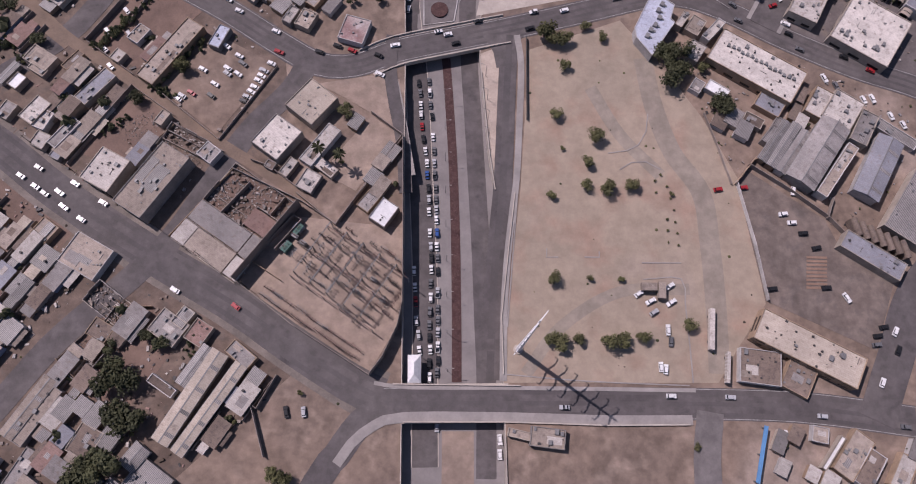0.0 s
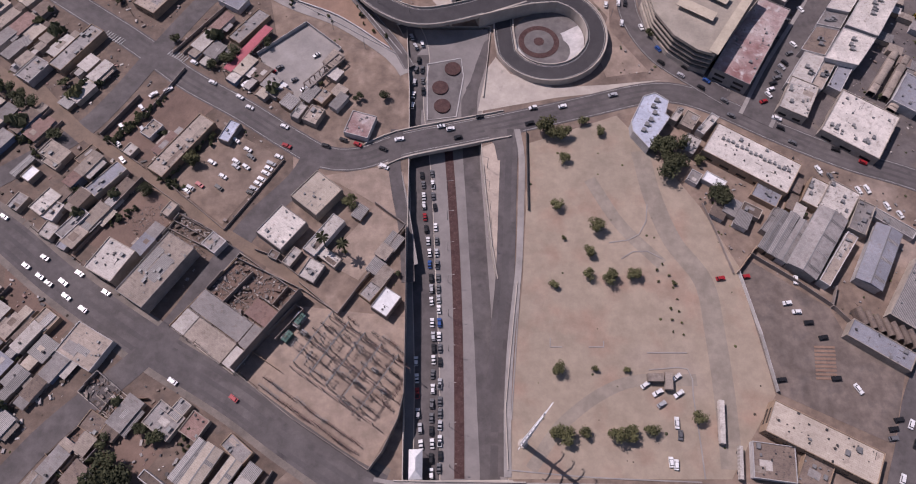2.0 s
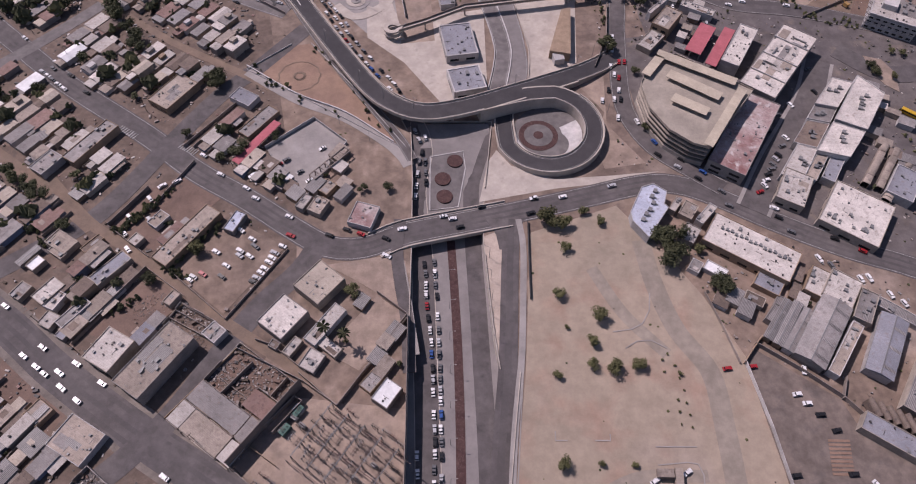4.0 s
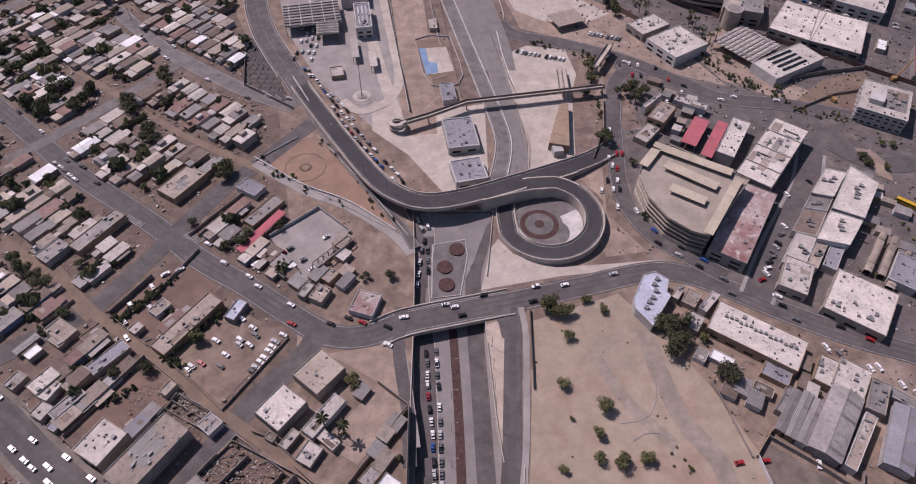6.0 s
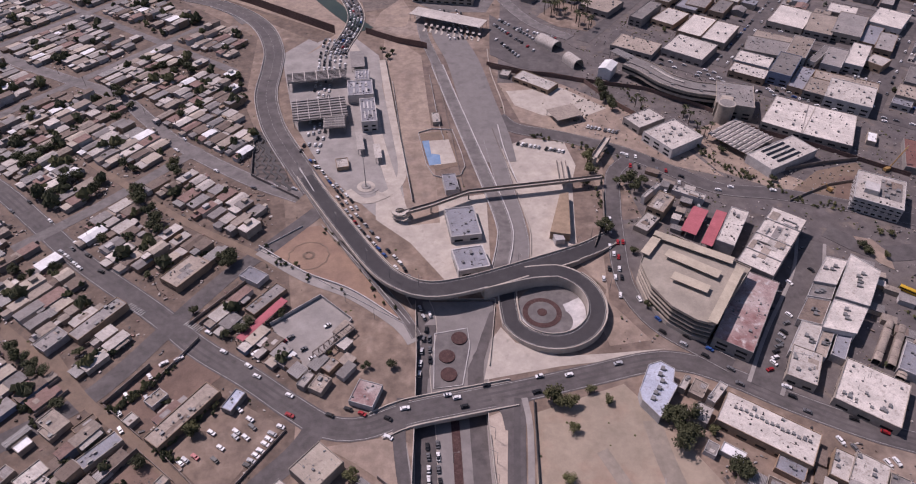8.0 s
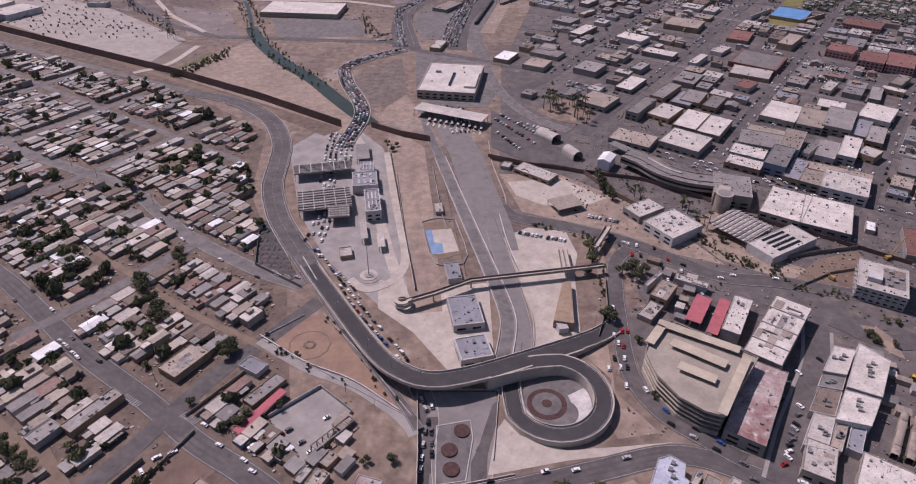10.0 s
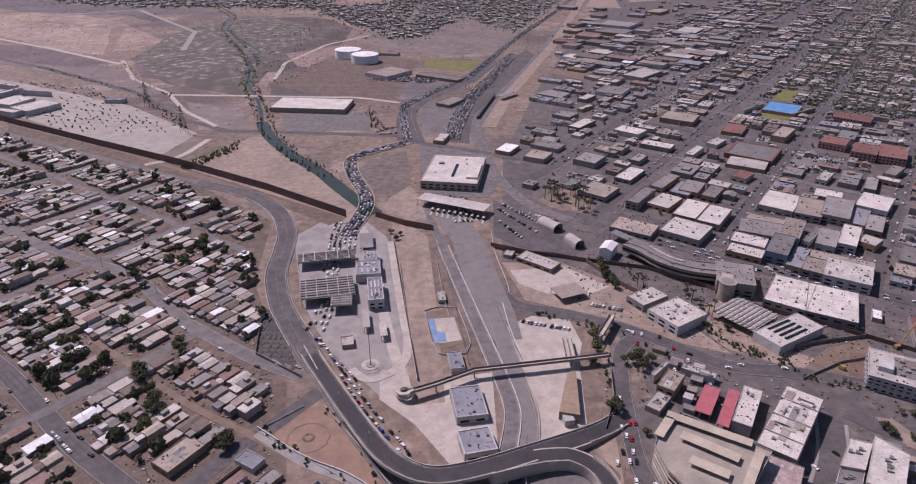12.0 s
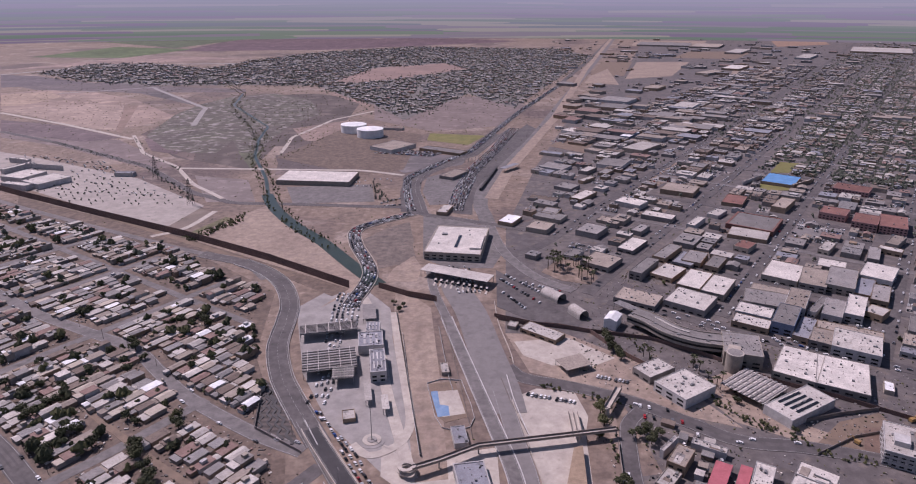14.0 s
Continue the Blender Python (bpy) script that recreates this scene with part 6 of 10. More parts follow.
building(-73.3, 132.9, 15.2, 17.4, -37.3, 6, "coat", 2, name="warehouse", label="warehouse with two stepped white metal roofs")
building(-58.6, 150.3, 16.2, 17.7, -39.8, 6.5, "cream", 1, name="warehouse", label="cream-roofed end of a warehouse")
building(-54.2, 129.9, 6.8, 21.6, -35.7, 4, "white", 1)
building(-67.8, 119.5, 4.4, 9.1, -33.4, 3, "white", 1)
building(-58.5, 112.8, 8.1, 9.8, -28.7, 3, "white", 3)
building(-52.4, 120.0, 13.4, 5.2, -37.9, 3, "white", 0)
building(-25.0, 97.2, 8.4, 11.2, -34.4, 4.5, "bright", 0)
building(-31.8, 103.2, 6.4, 9.5, -38.1, 3, "grey", 1)
building(-40.8, 190.2, 12.5, 13.5, -17.5, 3.5, "worn", 2, label="corner shop with rusty patched roof")
building(-71.5, 198.3, 4.7, 9.1, -28.0, 3.5, "white", 1)
building(-64.1, 196.1, 7.6, 9.7, -25.8, 3.5, "tan", 2)
building(-60.8, 208.1, 6.7, 8.5, -35.0, 3, "tan", 1)
building(-76.1, 120.8, 4.5, 3.9, -27.0, 2.6, "brown", 0)
gable_hall(-100.2, 20.2, 6.8, 39.8, -30.4, 4, "cream", "shed", "long low gabled shed with dusty tan roof")
gable_hall(-92.3, 15.5, 4.9, 40.1, -33.1, 4, "cream", "shed", "long low gabled shed with dusty tan roof")
building(-81.9, 36.7, 12.3, 6.2, -39.4, 3.5, "grey", 2)
building(-99.9, 45.8, 8.4, 9.6, -32.0, 3.2, "clay", 1)
building(-112.4, 48.1, 13.5, 11.1, -34.7, 3.2, "grey", 4)
building(-106.8, 52.2, 6.0, 8.5, -35.3, 3.2, "tin", 1)
gable_hall(-99.9, 32.3, 5.0, 17.6, -33.0, 3, "tin", "shed", "narrow tin-roofed shed in a yard")
building(-112.5, 24.6, 12.5, 3.8, -33.8, 3, "brown", 1)
ruin(-89.5, 94.3, 35.7, 42.8, -35.3, ("white", "cream", "grey", "tan"), ("grey", "grey", "tin"), ("clay", "brown", "clay"), ())
ruin(-141.9, 39.3, 6.4, 26.4, -31.4, (), ("tan", "brown"), ())
ruin(-115.6, 131.6, 20.9, 12.6, -28.8, (), ("grey", "brown"), ())
ruin(-138.1, 58.2, 21.2, 10.5, -36.5, ("brown",), (), ())
gable_hall(-119.6, -2.5, 6.6, 9.1, -38.3, 3.2, "tin", "shed", "ribbed tin-roofed shed in a yard")
gable_hall(-163.4, 16.8, 5.5, 25.7, -32.2, 3.4, "tan", "shed", "long low shed with dusty tan roof")
building(-103.2, 126.2, 8.2, 7.7, -37.4, 4.1, "grey", 3)
building(-150.3, 78.8, 18.5, 14.8, -29.5, 3.7, "tan", 2, windows=1)
building(-169.9, 90.5, 8.9, 8.9, -35.4, 2.8, "tan", 1)
building(-140.2, 47.2, 9.6, 7.8, -30.3, 2.8, "brown", 1)
building(-161.4, 14.5, 9.3, 24.5, -31.2, 3.4, "tan", 2)
building(-162.4, -6.3, 6.8, 15.3, -28.2, 2.8, "grey", 1)
building(-113.5, -11.7, 15.8, 12.2, -35.2, 2.8, "tin", 1)
building(-139.8, 3.5, 10.3, 11.7, -26.4, 2.8, "brown", 1)
building(-153.4, 274.7, 14.8, 24.7, -32.4, 4.8, "tan", 3, windows=1, label="corner shop with long pale roof")
building(-113.3, 271.6, 14.1, 9.3, -31.0, 3.4, "slate", 0)
building(-102.7, 253.7, 8.2, 24.2, -35.9, 2.8, "grey", 3)
building(-208.1, 223.6, 9.4, 14.4, -31.5, 4.1, "grey", 2, windows=1)
building(-188.9, 237.5, 8.9, 30.8, -31.8, 4.8, "grey", 4, windows=1)
canopy(-101.0, 237.8, 5.0, 34.1, -32.4, 4, "pink", "awning", "long bright red awning beside a workshop")
# ---- buildings south-east ----
poly_hall([(93.0, 190.0), (101.0, 205.4), (107.4, 207.6), (113.5, 202.7), (110.8, 194.8), (112.5, 192.7), (99.7, 174.7), (93.2, 184.6)], 6, "ice", "wedge_hall", "wedge-shaped hall with pale blue roof and air units", [(107.4, 202.7), (105.2, 199.2), (105.3, 195.1), (102.8, 191.0), (100.5, 188.3), (98.4, 185.0)])
building(117.3, 195.7, 3.6, 9.1, -36.1, 4, "white", 2)
building(123.5, 192.8, 7.2, 10.0, -34.4, 3.5, "tan", 0)
building(131.7, 189.9, 4.2, 13.9, -43.2, 4.5, "white", 2)
building(121.2, 178.3, 7.8, 10.3, -35.0, 4, "white", 4)
hall = building(149.0, 169.2, 43.7, 19.3, -34.1, 6, "coat", 3, windows=1, name="shop_hall", label="large white-roofed hall with a row of air units")
for k in range(15):
    part("air_unit", Mesh().box(-16 + 2.4 * k, 2.0 + .4 * (k % 3), 5.6, 6.7, 1.3, 1.5), STEEL, hall, "grey metal air unit")
gable_hall(170.3, 124.4, 13.2, 36.1, -37.0, 6, "grey", "warehouse", "long grey gabled metal warehouse")
gable_hall(196.8, 117.2, 11.3, 31.9, -32.4, 5.5, "slate", "warehouse", "blue-grey metal warehouse with low gable")
building(178.3, 116.2, 5.1, 30.4, -38.8, 5, "tan", 4, name="warehouse", label="dusty tan flat-roofed warehouse")
building(194.3, 136.9, 8.1, 17.5, -31.3, 5.5, "grey", 4, name="warehouse", label="grey flat-roofed workshop wing")
building(185.7, 145.9, 14.2, 16.7, -35.9, 6, "coat", 4, name="warehouse", label="stained white roof of a warehouse front")
building(175.8, 150.2, 8.7, 15.7, -33.3, 5, "white", 3)
gable_hall(152.2, 131.2, 3.2, 24.0, -38.0, 4, "tin", "shed", "narrow rusty tin-roofed shed")
gable_hall(156.3, 129.1, 3.6, 25.9, -37.0, 4, "tin", "shed", "narrow rusty tin-roofed shed")
gable_hall(160.1, 125.7, 4.1, 25.0, -38.0, 4.2, "grey", "shed", "narrow grey metal-roofed shed")
building(210.2, 134.9, 20.4, 5.5, -38.0, 3, "tin", 2)
shop_hall = building(207.6, 188.9, 29.9, 30.1, -35.6, 6, "coat", 14, windows=1, name="shop_hall", label="large white-roofed shop hall with vents")
building(180.5, 205.2, 14.6, 22.0, -29.8, 6, "white", 5, windows=1)
building(153.7, 150.7, 12.7, 9.9, -34.0, 3.4, "slate", 2)
building(129.9, 158.2, 10.8, 5.8, -35.2, 2.8, "bright", 0)
building(211.7, 97.1, 20.1, 33.6, -37.2, 5.4, "tin", 0, name="warehouse", label="tan ribbed metal warehouse roof")
building(186.6, 76.3, 28.1, 8.9, -35.1, 4.8, "slate", 2, name="warehouse", label="blue-grey workshop with narrow wing")
for k in range(7):
    p = [(180.2, 90.1), (203.0, 78.0)]
    x, y = [a + (b - a) * (k + .5) / 7 for a, b in zip(*p)]
    vault(x, y, 2.6, 8, 10, 6, ROOF["brown"], "saw_roof", "dark curved workshop roof shell", 4.5)
building(151.3, 36.4, 45.1, 13.9, -28.6, 6.1, "cream", 4, windows=2, name="hall", label="large tan-roofed hall beside the street")
building(130.8, 29.3, 17.0, 14.1, -8.4, 3.4, "brown", 2)
building(146.3, 24.4, 11.9, 12.3, -30.1, 2.8, "brown", 2)
building(151.3, 2.3, 6.6, 6.3, -13.5, 2.8, "tan", 0)
building(163.1, -5.7, 9.1, 19.1, -39.4, 3.4, "tan", 2)
building(155.4, -4.8, 2.0, 15.9, -40.3, 3.1, "bright", 0)
building(168.7, -11.2, 7.4, 15.2, -36.6, 3.4, "brown", 1)
building(181.9, -12.6, 7.2, 14.1, -33.5, 3.4, "white", 1)
canopy(126.1, -4.8, 1.6, 22.5, -17.4, 4, "blue", "awning", "long narrow bright blue awning")
building(41.6, 2.5, 13.9, 7.7, -7.8, 3.4, "tan", 4)
building(30.7, 3.9, 9.9, 3.3, -14.0, 2.8, "tan", 1)
building(120.6, 160.2, 5.5, 6.9, -34.8, 3, "grey", 1)
building(144.6, 142.1, 9.3, 5.6, -32.1, 3, "brown", 1)
building(157.1, 139.8, 6.6, 6.2, -33.8, 3, "tin", 0)
building(99.6, 182.3, 3.7, 5.0, -27.5, 3, "white", 0)
building(151.2, 134.3, 3.9, 10.3, -40.7, 4, "tin", 0)
# ---- market blocks ----
building(163.0, 241.3, 20.3, 59.7, -32.8, 8, "worn", 5, windows=2, name="shop_building", label="shop building with peeling red and white roof and arched windows")
building(176.9, 310.9, 11.0, 37.5, -31.4, 8, "coat", 4)
canopy(156.2, 319.8, 9.8, 28.4, -31.7, 5, "pink", "car_port", "pink-red car park shade roof")
canopy(166.6, 312.6, 6.8, 37.5, -30.9, 5, "pink", "car_port", "pink-red car park shade roof")
building(137.7, 335.2, 11.2, 20.3, -36.1, 8, "tan", 2, wall=WALLS[2], windows=2)
building(134.8, 349.3, 2.7, 19.7, -44.2, 6, "white", 1)
building(160.1, 348.1, 21.4, 6.2, -30.8, 5, "white", 5)
building(125.8, 319.6, 9.4, 17.6, -39.8, 4, "white", 3)
poly_hall([(207.9, 262.8), (219.6, 259.6), (234.4, 279.2), (224.0, 283.2)], 8, "coat", "shop_building", "white-roofed corner shop building with stained roof", [(222.3, 272.0), (218.7, 273.0), (225.3, 274.5)])
poly_hall([(214.7, 250.0), (229.9, 242.2), (249.3, 269.4), (238.7, 284.2)], 9, "coat", "shop_building", "large skewed white-roofed shop building with small vents", [(231.1, 257.8), (232.6, 260.6), (234.2, 265.2), (237.8, 267.2), (233.3, 261.8)])
poly_hall([(201.0, 252.8), (212.9, 249.7), (220.1, 260.1), (208.7, 263.4)], 6.5, "grey", "shop_building", "low shop building with grey roof", [(210.8, 256.8), (207.0, 255.6), (209.7, 255.8)])
poly_hall([(188.7, 235.9), (200.3, 231.8), (212.4, 248.8), (200.9, 251.9)], 6, "brown", "shop_building", "low shop building with brown patched roof", [(199.9, 242.5), (200.9, 242.3), (199.9, 239.3)])
poly_hall([(198.4, 228.4), (214.7, 223.6), (229.0, 241.3), (213.5, 248.7)], 8, "coat", "shop_building", "white-roofed shop building beside a narrow lane", [(214.1, 234.3), (214.4, 237.1), (216.7, 240.8)])
poly_hall([(175.8, 214.0), (186.5, 210.6), (200.1, 230.6), (190.7, 234.7)], 6, "white", "shop_building", "low shop building with pale grey roof", [(189.5, 220.1), (190.3, 221.0), (188.9, 224.2)])
poly_hall([(187.6, 212.1), (193.4, 209.8), (205.5, 227.3), (200.4, 229.3)], 5.5, "tan", "shop_building", "long narrow shop building with dusty tan roof", [(195.9, 219.0), (198.1, 220.7), (198.1, 220.0)])
wr = building(196.0, 295.9, 21.6, 63.7, -38.3, 10, "coat", 14, windows=2, name="shop_building", label="large white-roofed building with many roof vents")
wx, wy, ww, wd, wrot = 196.0, 295.9, 21.6, 63.7, -38.3
rr = random.Random(8)
for k in range(9):
    a, b = rr.uniform(.12, .3) * ww, rr.uniform(.1, .3) * wd
    part("roof_patch", Mesh().box(rr.uniform(-.48, .48) * (ww - a - 1), rr.uniform(-.48, .48) * (wd - b - 1), 9.55, 9.95 + .014 * k, a, b), ROOF[rr.choice(("white", "grey", "coat", "tan"))], wr, "patched roof sheet")
for k in range(3):
    part("fire_wall", Mesh().box(0, (k - 1) * wd * .27, 9.5, 10.7, ww - .8, .35), WALLS[3], wr)
for k in range(5):
    part("duct", Mesh().box(rr.uniform(-.35, .35) * ww, rr.uniform(-.4, .4) * wd, 9.6, 10.6, rr.uniform(4, 9), .7, rr.choice((0, 90))), STEEL, wr, "grey metal duct")
building(205.8, 218.9, 7.0, 19.8, -34.3, 4.8, "slate", 0)
building(239.8, 208.1, 13.6, 21.8, -36.8, 5.4, "slate", 3)
for b in (((230.7, 222.8, 3.7, 33.6, -37.5)), ((236.4, 219.7, 3.7, 32.9, -36.6)), ((243.3, 216.2, 3.2, 15.6, -40.9)), ((230.8, 202.5, 4.5, 10.3, -41.1))):
    for i in range(5):
            x, y, w, d, rot = b
            c, s = math.cos(radians(rot)), math.sin(radians(rot))
            o = (i - 2) * d / 5
            vault(x - o * s, y + o * c, w, d / 5.05, rot, 4.3 + .25 * math.sin(i * 2.3 + x), ROOF["tan"], "carport", "tan canvas carport bay with shallow arched roof", 3.5)
trees([(254.6, 299.7), (256.5, 295.9), (257.9, 292.8)], 3.6)
trees([(273.1, 312.3), (279.0, 311.2), (266.6, 290.7)], 2.6, True)
trees([(-55.3, 548.9), (-51.7, 558.0), (-61.0, 562.5)], 3.2)
hotel = building(284.9, 344.4, 29.5, 34.2, -29.5, 11, "white", 7, windows=3, wall=WALLS[3], name="hotel", label="white hotel block with rows of windows")
part("penthouse", Mesh().box(-5.5, -4, 10.5, 14.2, 8.5, 9.5), WALLS[3], hotel, "boxy rooftop stair house")
part("roof_patch", Mesh().box(6.5, 2, 10.55, 10.96, 13, 22), ROOF["grey"], hotel, "worn grey roof coat")
part("roof_patch", Mesh().box(7.5, 9, 10.55, 10.98, 10, 8), ROOF["brown"], hotel, "worn brown roof coat")
for k in range(4):
    part("roof_shed", Mesh().box(4 + 3.1 * (k % 3), -7 + 5.2 * k, 10.6, 12.1 + .3 * (k % 2), 2.4, 3.1), WALLS[1] if k % 2 else STEEL, hotel)
for k in range(5):
    part("cornice", Mesh().box(0, -17.25, 2.6 + 2.1 * k, 2.85 + 2.1 * k, 29.6, .5), WALLS[3], hotel)

# ---- parking garage ----
GAR = [(132.8, 294.0), (170.3, 265.2), (137.0, 223.7), (128.8, 226.9), (118.3, 236.3), (110.8, 251.4), (108.7, 269.9), (114.4, 282.1)]
DECK = surf("cream_deck", (0.36, 0.31, 0.255), (0.3, 0.26, 0.215), big=.08)
DECK_SHADE = surf("cream_shade_roof", (0.47, 0.4, 0.31), (0.42, 0.36, 0.28), big=.08)
gar = thing("parking_garage", "tan concrete parking garage with open ramped storeys", "garage")
for k in range(5):
    z = 3.0 * k
    part("storey_slab", Mesh().prism(GAR, z + 2.2 if k else -0.3, z + 3.0), WALLS[0], gar)
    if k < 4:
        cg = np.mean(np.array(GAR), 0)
        # Solid dark block stands in for the shade inside each open storey.
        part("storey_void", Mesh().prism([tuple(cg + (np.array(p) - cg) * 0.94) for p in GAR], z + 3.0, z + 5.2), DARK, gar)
part("top_deck", Mesh().prism([tuple(cg + (np.array(p) - cg) * 0.985) for p in GAR], 14.9, 15.12), DECK, gar)
for i, (p, q) in enumerate(zip(GAR, GAR[1:] + GAR[:1])):
    part("parapet", strip([np.array(p), np.array(q)], -.15, .15, 14.9, 16.0), WALLS[0], gar)
for b in ((137.3, 267.1, 31.2, 6.8, -36.0), (132.1, 252.3, 20.4, 6.5, -33.4), (141.2, 280.9, 46.3, 6.1, -30.8), (149.6, 243.7, 5.0, 49.4, -34.4), (117.2, 282.3, 5.3, 18.4, -36.5)):
    x, y, w, d, rot = b
    s = part("shade_roof", Mesh().box(x, y, 17.4, 17.7, w, d, rot), DECK_SHADE, gar, "tan shade roof over the top deck")
    part("shade_post", Mesh().box(x, y, 15, 17.4, .4, .4, rot), STEEL, gar)
TAKEN.append(("poly", GAR, 0))

# ---- customs station ----
for b, n in (((-111.2, 502.9, 48.4, 16.6, 12.1), "a"), ((-101.2, 451.1, 41.6, 31.4, 12.3), "b"), ((-87.1, 431.6, 16.4, 16.6, 8.0), "c")):
    canopy(*b, 7, "tin", "inspection_canopy", "ribbed grey steel canopy over the inspection lanes", ribs=8)
building(-62.7, 446.0, 12.1, 34.3, 8.7, 9.0, "slate", 4, wall=WALLS[3], windows=2, name="customs_building", label="white customs block with blue-grey roof", rim=.8)
building(-72.8, 483.0, 20.6, 24.2, 8.1, 7.5, "slate", 4, wall=WALLS[3], name="customs_building", label="white customs block with blue-grey roof", rim=.8)
building(-73.4, 504.9, 12.2, 17.2, 5.5, 7.5, "slate", 2, wall=WALLS[3], name="customs_building", label="white customs block with blue-grey roof", rim=.8)
for x, y, w, d, rot, h in (((-62.7, 446.0, 12.1, 34.3, 8.7) + (9.0,)), ((-72.8, 483.0, 20.6, 24.2, 8.1) + (7.5,)), ((-73.4, 504.9, 12.2, 17.2, 5.5) + (7.5,))):
    sk = thing("roof_skylights", "white ribbed skylights on a flat customs roof", "skylight", x, y, h - .4, rot)
    for i in (-1, 0, 1):
        for j in (-1, 1):
            part("skylight", Mesh().box(i * w * .24, j * d * .2, 0, .75, w * .09, d * .3), WALLS[3], sk)
canopy(-81.0, 538.4, 11.9, 30.0, 8.4, 5, "grey")
canopy(-65.8, 409.4, 5.1, 23.1, 10.5, 5, "white")
canopy(-51.8, 396.5, 5.1, 18.2, 9.9, 5, "white")
building(-75.8, 384.2, 8.7, 11.0, 12.9, 3.0, "white", 0)
building(8.3, 318.1, 19.4, 27.9, 9.5, 5.2, "slate", 3, wall=WALLS[3], windows=1, name="office", label="white office with flat blue-grey roof", rim=.8)
building(12.6, 283.9, 19.4, 19.0, 13.2, 6.0, "slate", 4, wall=WALLS[3], windows=1, name="office", label="white office with flat blue-grey roof and parapet", rim=.8)
building(0.7, 360.9, 9.4, 18.3, 9.2, 3.8, "slate", 3, wall=WALLS[3])
building(-10.7, 445.3, 6.0, 14.2, 7.1, 3.0, "white", 1)
pl_x, pl_y = [(-56.9, 360.1)][0]
for r0, h0, mt in ((9.0, .25, PAVING), (6.2, .5, CONCRETE), (3.2, .9, PAVING)):
    setting("plaza_ring", Mesh().tube(pl_x, pl_y, -.2, h0, r0, r0, 40), mt, "round stepped flag plaza")
fp = thing("flagpole", "tall slim steel flagpole on a round plaza", "flagpole", pl_x, pl_y)
part("pole", Mesh().tube(0, 0, .5, 30, .3, .12, 10), STEEL, fp)
part("base", Mesh().tube(0, 0, .4, 1.6, .9, .7, 12), CONCRETE, fp)
patch("court_pad", [(-22.2, 426.5), (-3.0, 430.6), (7.5, 385.9), (-8.9, 378.9), (-17.3, 389.3)], ALLEY, "brown margin of the sports court")
patch("court_white", [(-15.9, 416.5), (-0.8, 418.8), (5.0, 389.4), (-11.1, 385.1)], CONCRETE, "pale sports court floor")
patch("court_blue", [(-20.6, 416.4), (-15.5, 417.2), (-13.4, 400.1), (-7.1, 398.6), (-6.1, 387.2), (-14.4, 385.1)], surf("faded_blue_court", (0.15, 0.25, 0.4), (0.2, 0.29, 0.42), big=0.2, small=1.0), "faded blue painted court floor")
ramp_house = thing("ramp_shelter", "tan walled ramp shelter below the foot bridge", "shelter")
part("body", Mesh().prism([(73.1, 345.2), (79.1, 347.1), (74.8, 304.7), (62.5, 307.4)], -.3, 6.0), WALLS[2], ramp_house)
part("entrance", Mesh().box(*[(67.8, 304.2)][0], -.3, 4.5, 6, 6, 10), WALLS[3], ramp_house)

yard_wall([(-23.7, 427.0), (-13.2, 432.8), (2.0, 431.3), (8.7, 400.8), (11.0, 384.1), (8.0, 373.6), (-2.2, 369.5), (-11.2, 372.8), (-16.5, 386.1), (-23.7, 427.0)], 1.0, WALLS[3], "court_wall", "low white wall round the sports court")
yard_wall([(-48.2, 504.3), (-35.2, 409.7), (-24.7, 344.1)], 1.6, WALLS[3], "strip_wall", "pale wall along the bare strip")
yard_wall([(-17.4, 516.8), (-7.9, 437.8), (-4.2, 417.6)], 1.4, WALLS[3], "strip_wall", "pale wall along the bare strip")
stair = thing("ramp_bridge", "pale concrete pedestrian ramp beside the foot bridge", "footbridge")
ra, rb = (77.7, 357.8), (79.2, 386.6)
part("ramp", strip([np.array((*ra, 6.0)), np.array((*rb, 3.0))], -3.2, 3.2, -.5, 0), CONCRETE, stair)
for q in (-3.1, 0, 3.1):
    part("ramp_rail", strip([np.array((*ra, 6.0)), np.array((*rb, 3.0))], q - .12, q + .12, -.1, 1.2), WALLC, stair)
ra, rb = (103.1, 387.4), (116.5, 411.5)
part("deck", strip([np.array((*ra, 6.5)), np.array((*rb, 6.5))], -2.2, 2.2, -.7, 0), CONCRETE, stair)
for q in (-2.1, 2.1):
    part("side_panel", strip([np.array((*ra, 6.5)), np.array((*rb, 6.5))], q - .12, q + .12, -.7, 1.6), WALLC, stair)
for p in (ra, rb):
    part("pier", Mesh().box(*p, -.3, 6, 1.6, 3.4, -50), CONCRETE, stair)

# ---- port of entry and northern buildings ----
building(-0.7, 714.9, 63.0, 88.7, -8.6, 9.0, "coat", 8, wall=WALLS[0], windows=2, name="port_building", label="big white-roofed port of entry building", rim=1.2)
pbx, pby, pbw, pbd, pbr = -0.7, 706.8, 62.3, 87.7, -8.6
pb = thing("roof_lantern", "dark glazed roof slot and pergola of the port building", "roof lantern", pbx, pby, 8.7, pbr)
part("slot", Mesh().box(0, 2, 0, .6, 3.2, pbd * .45), GLASS, pb)
part("pergola", Mesh().box(pbw * .36, 0, 0, 2.2, pbw * .2, pbd * .5), ROOF["coat"], pb)
part("plant_box", Mesh().box(-pbw * .3, pbd * .25, 0, 1.8, 6, 4), STEEL, pb)
canopy(-1.8, 620.5, 74.7, 18.8, -24.7, 8, "white", "booth_canopy", "long white canopy over the entry booths")
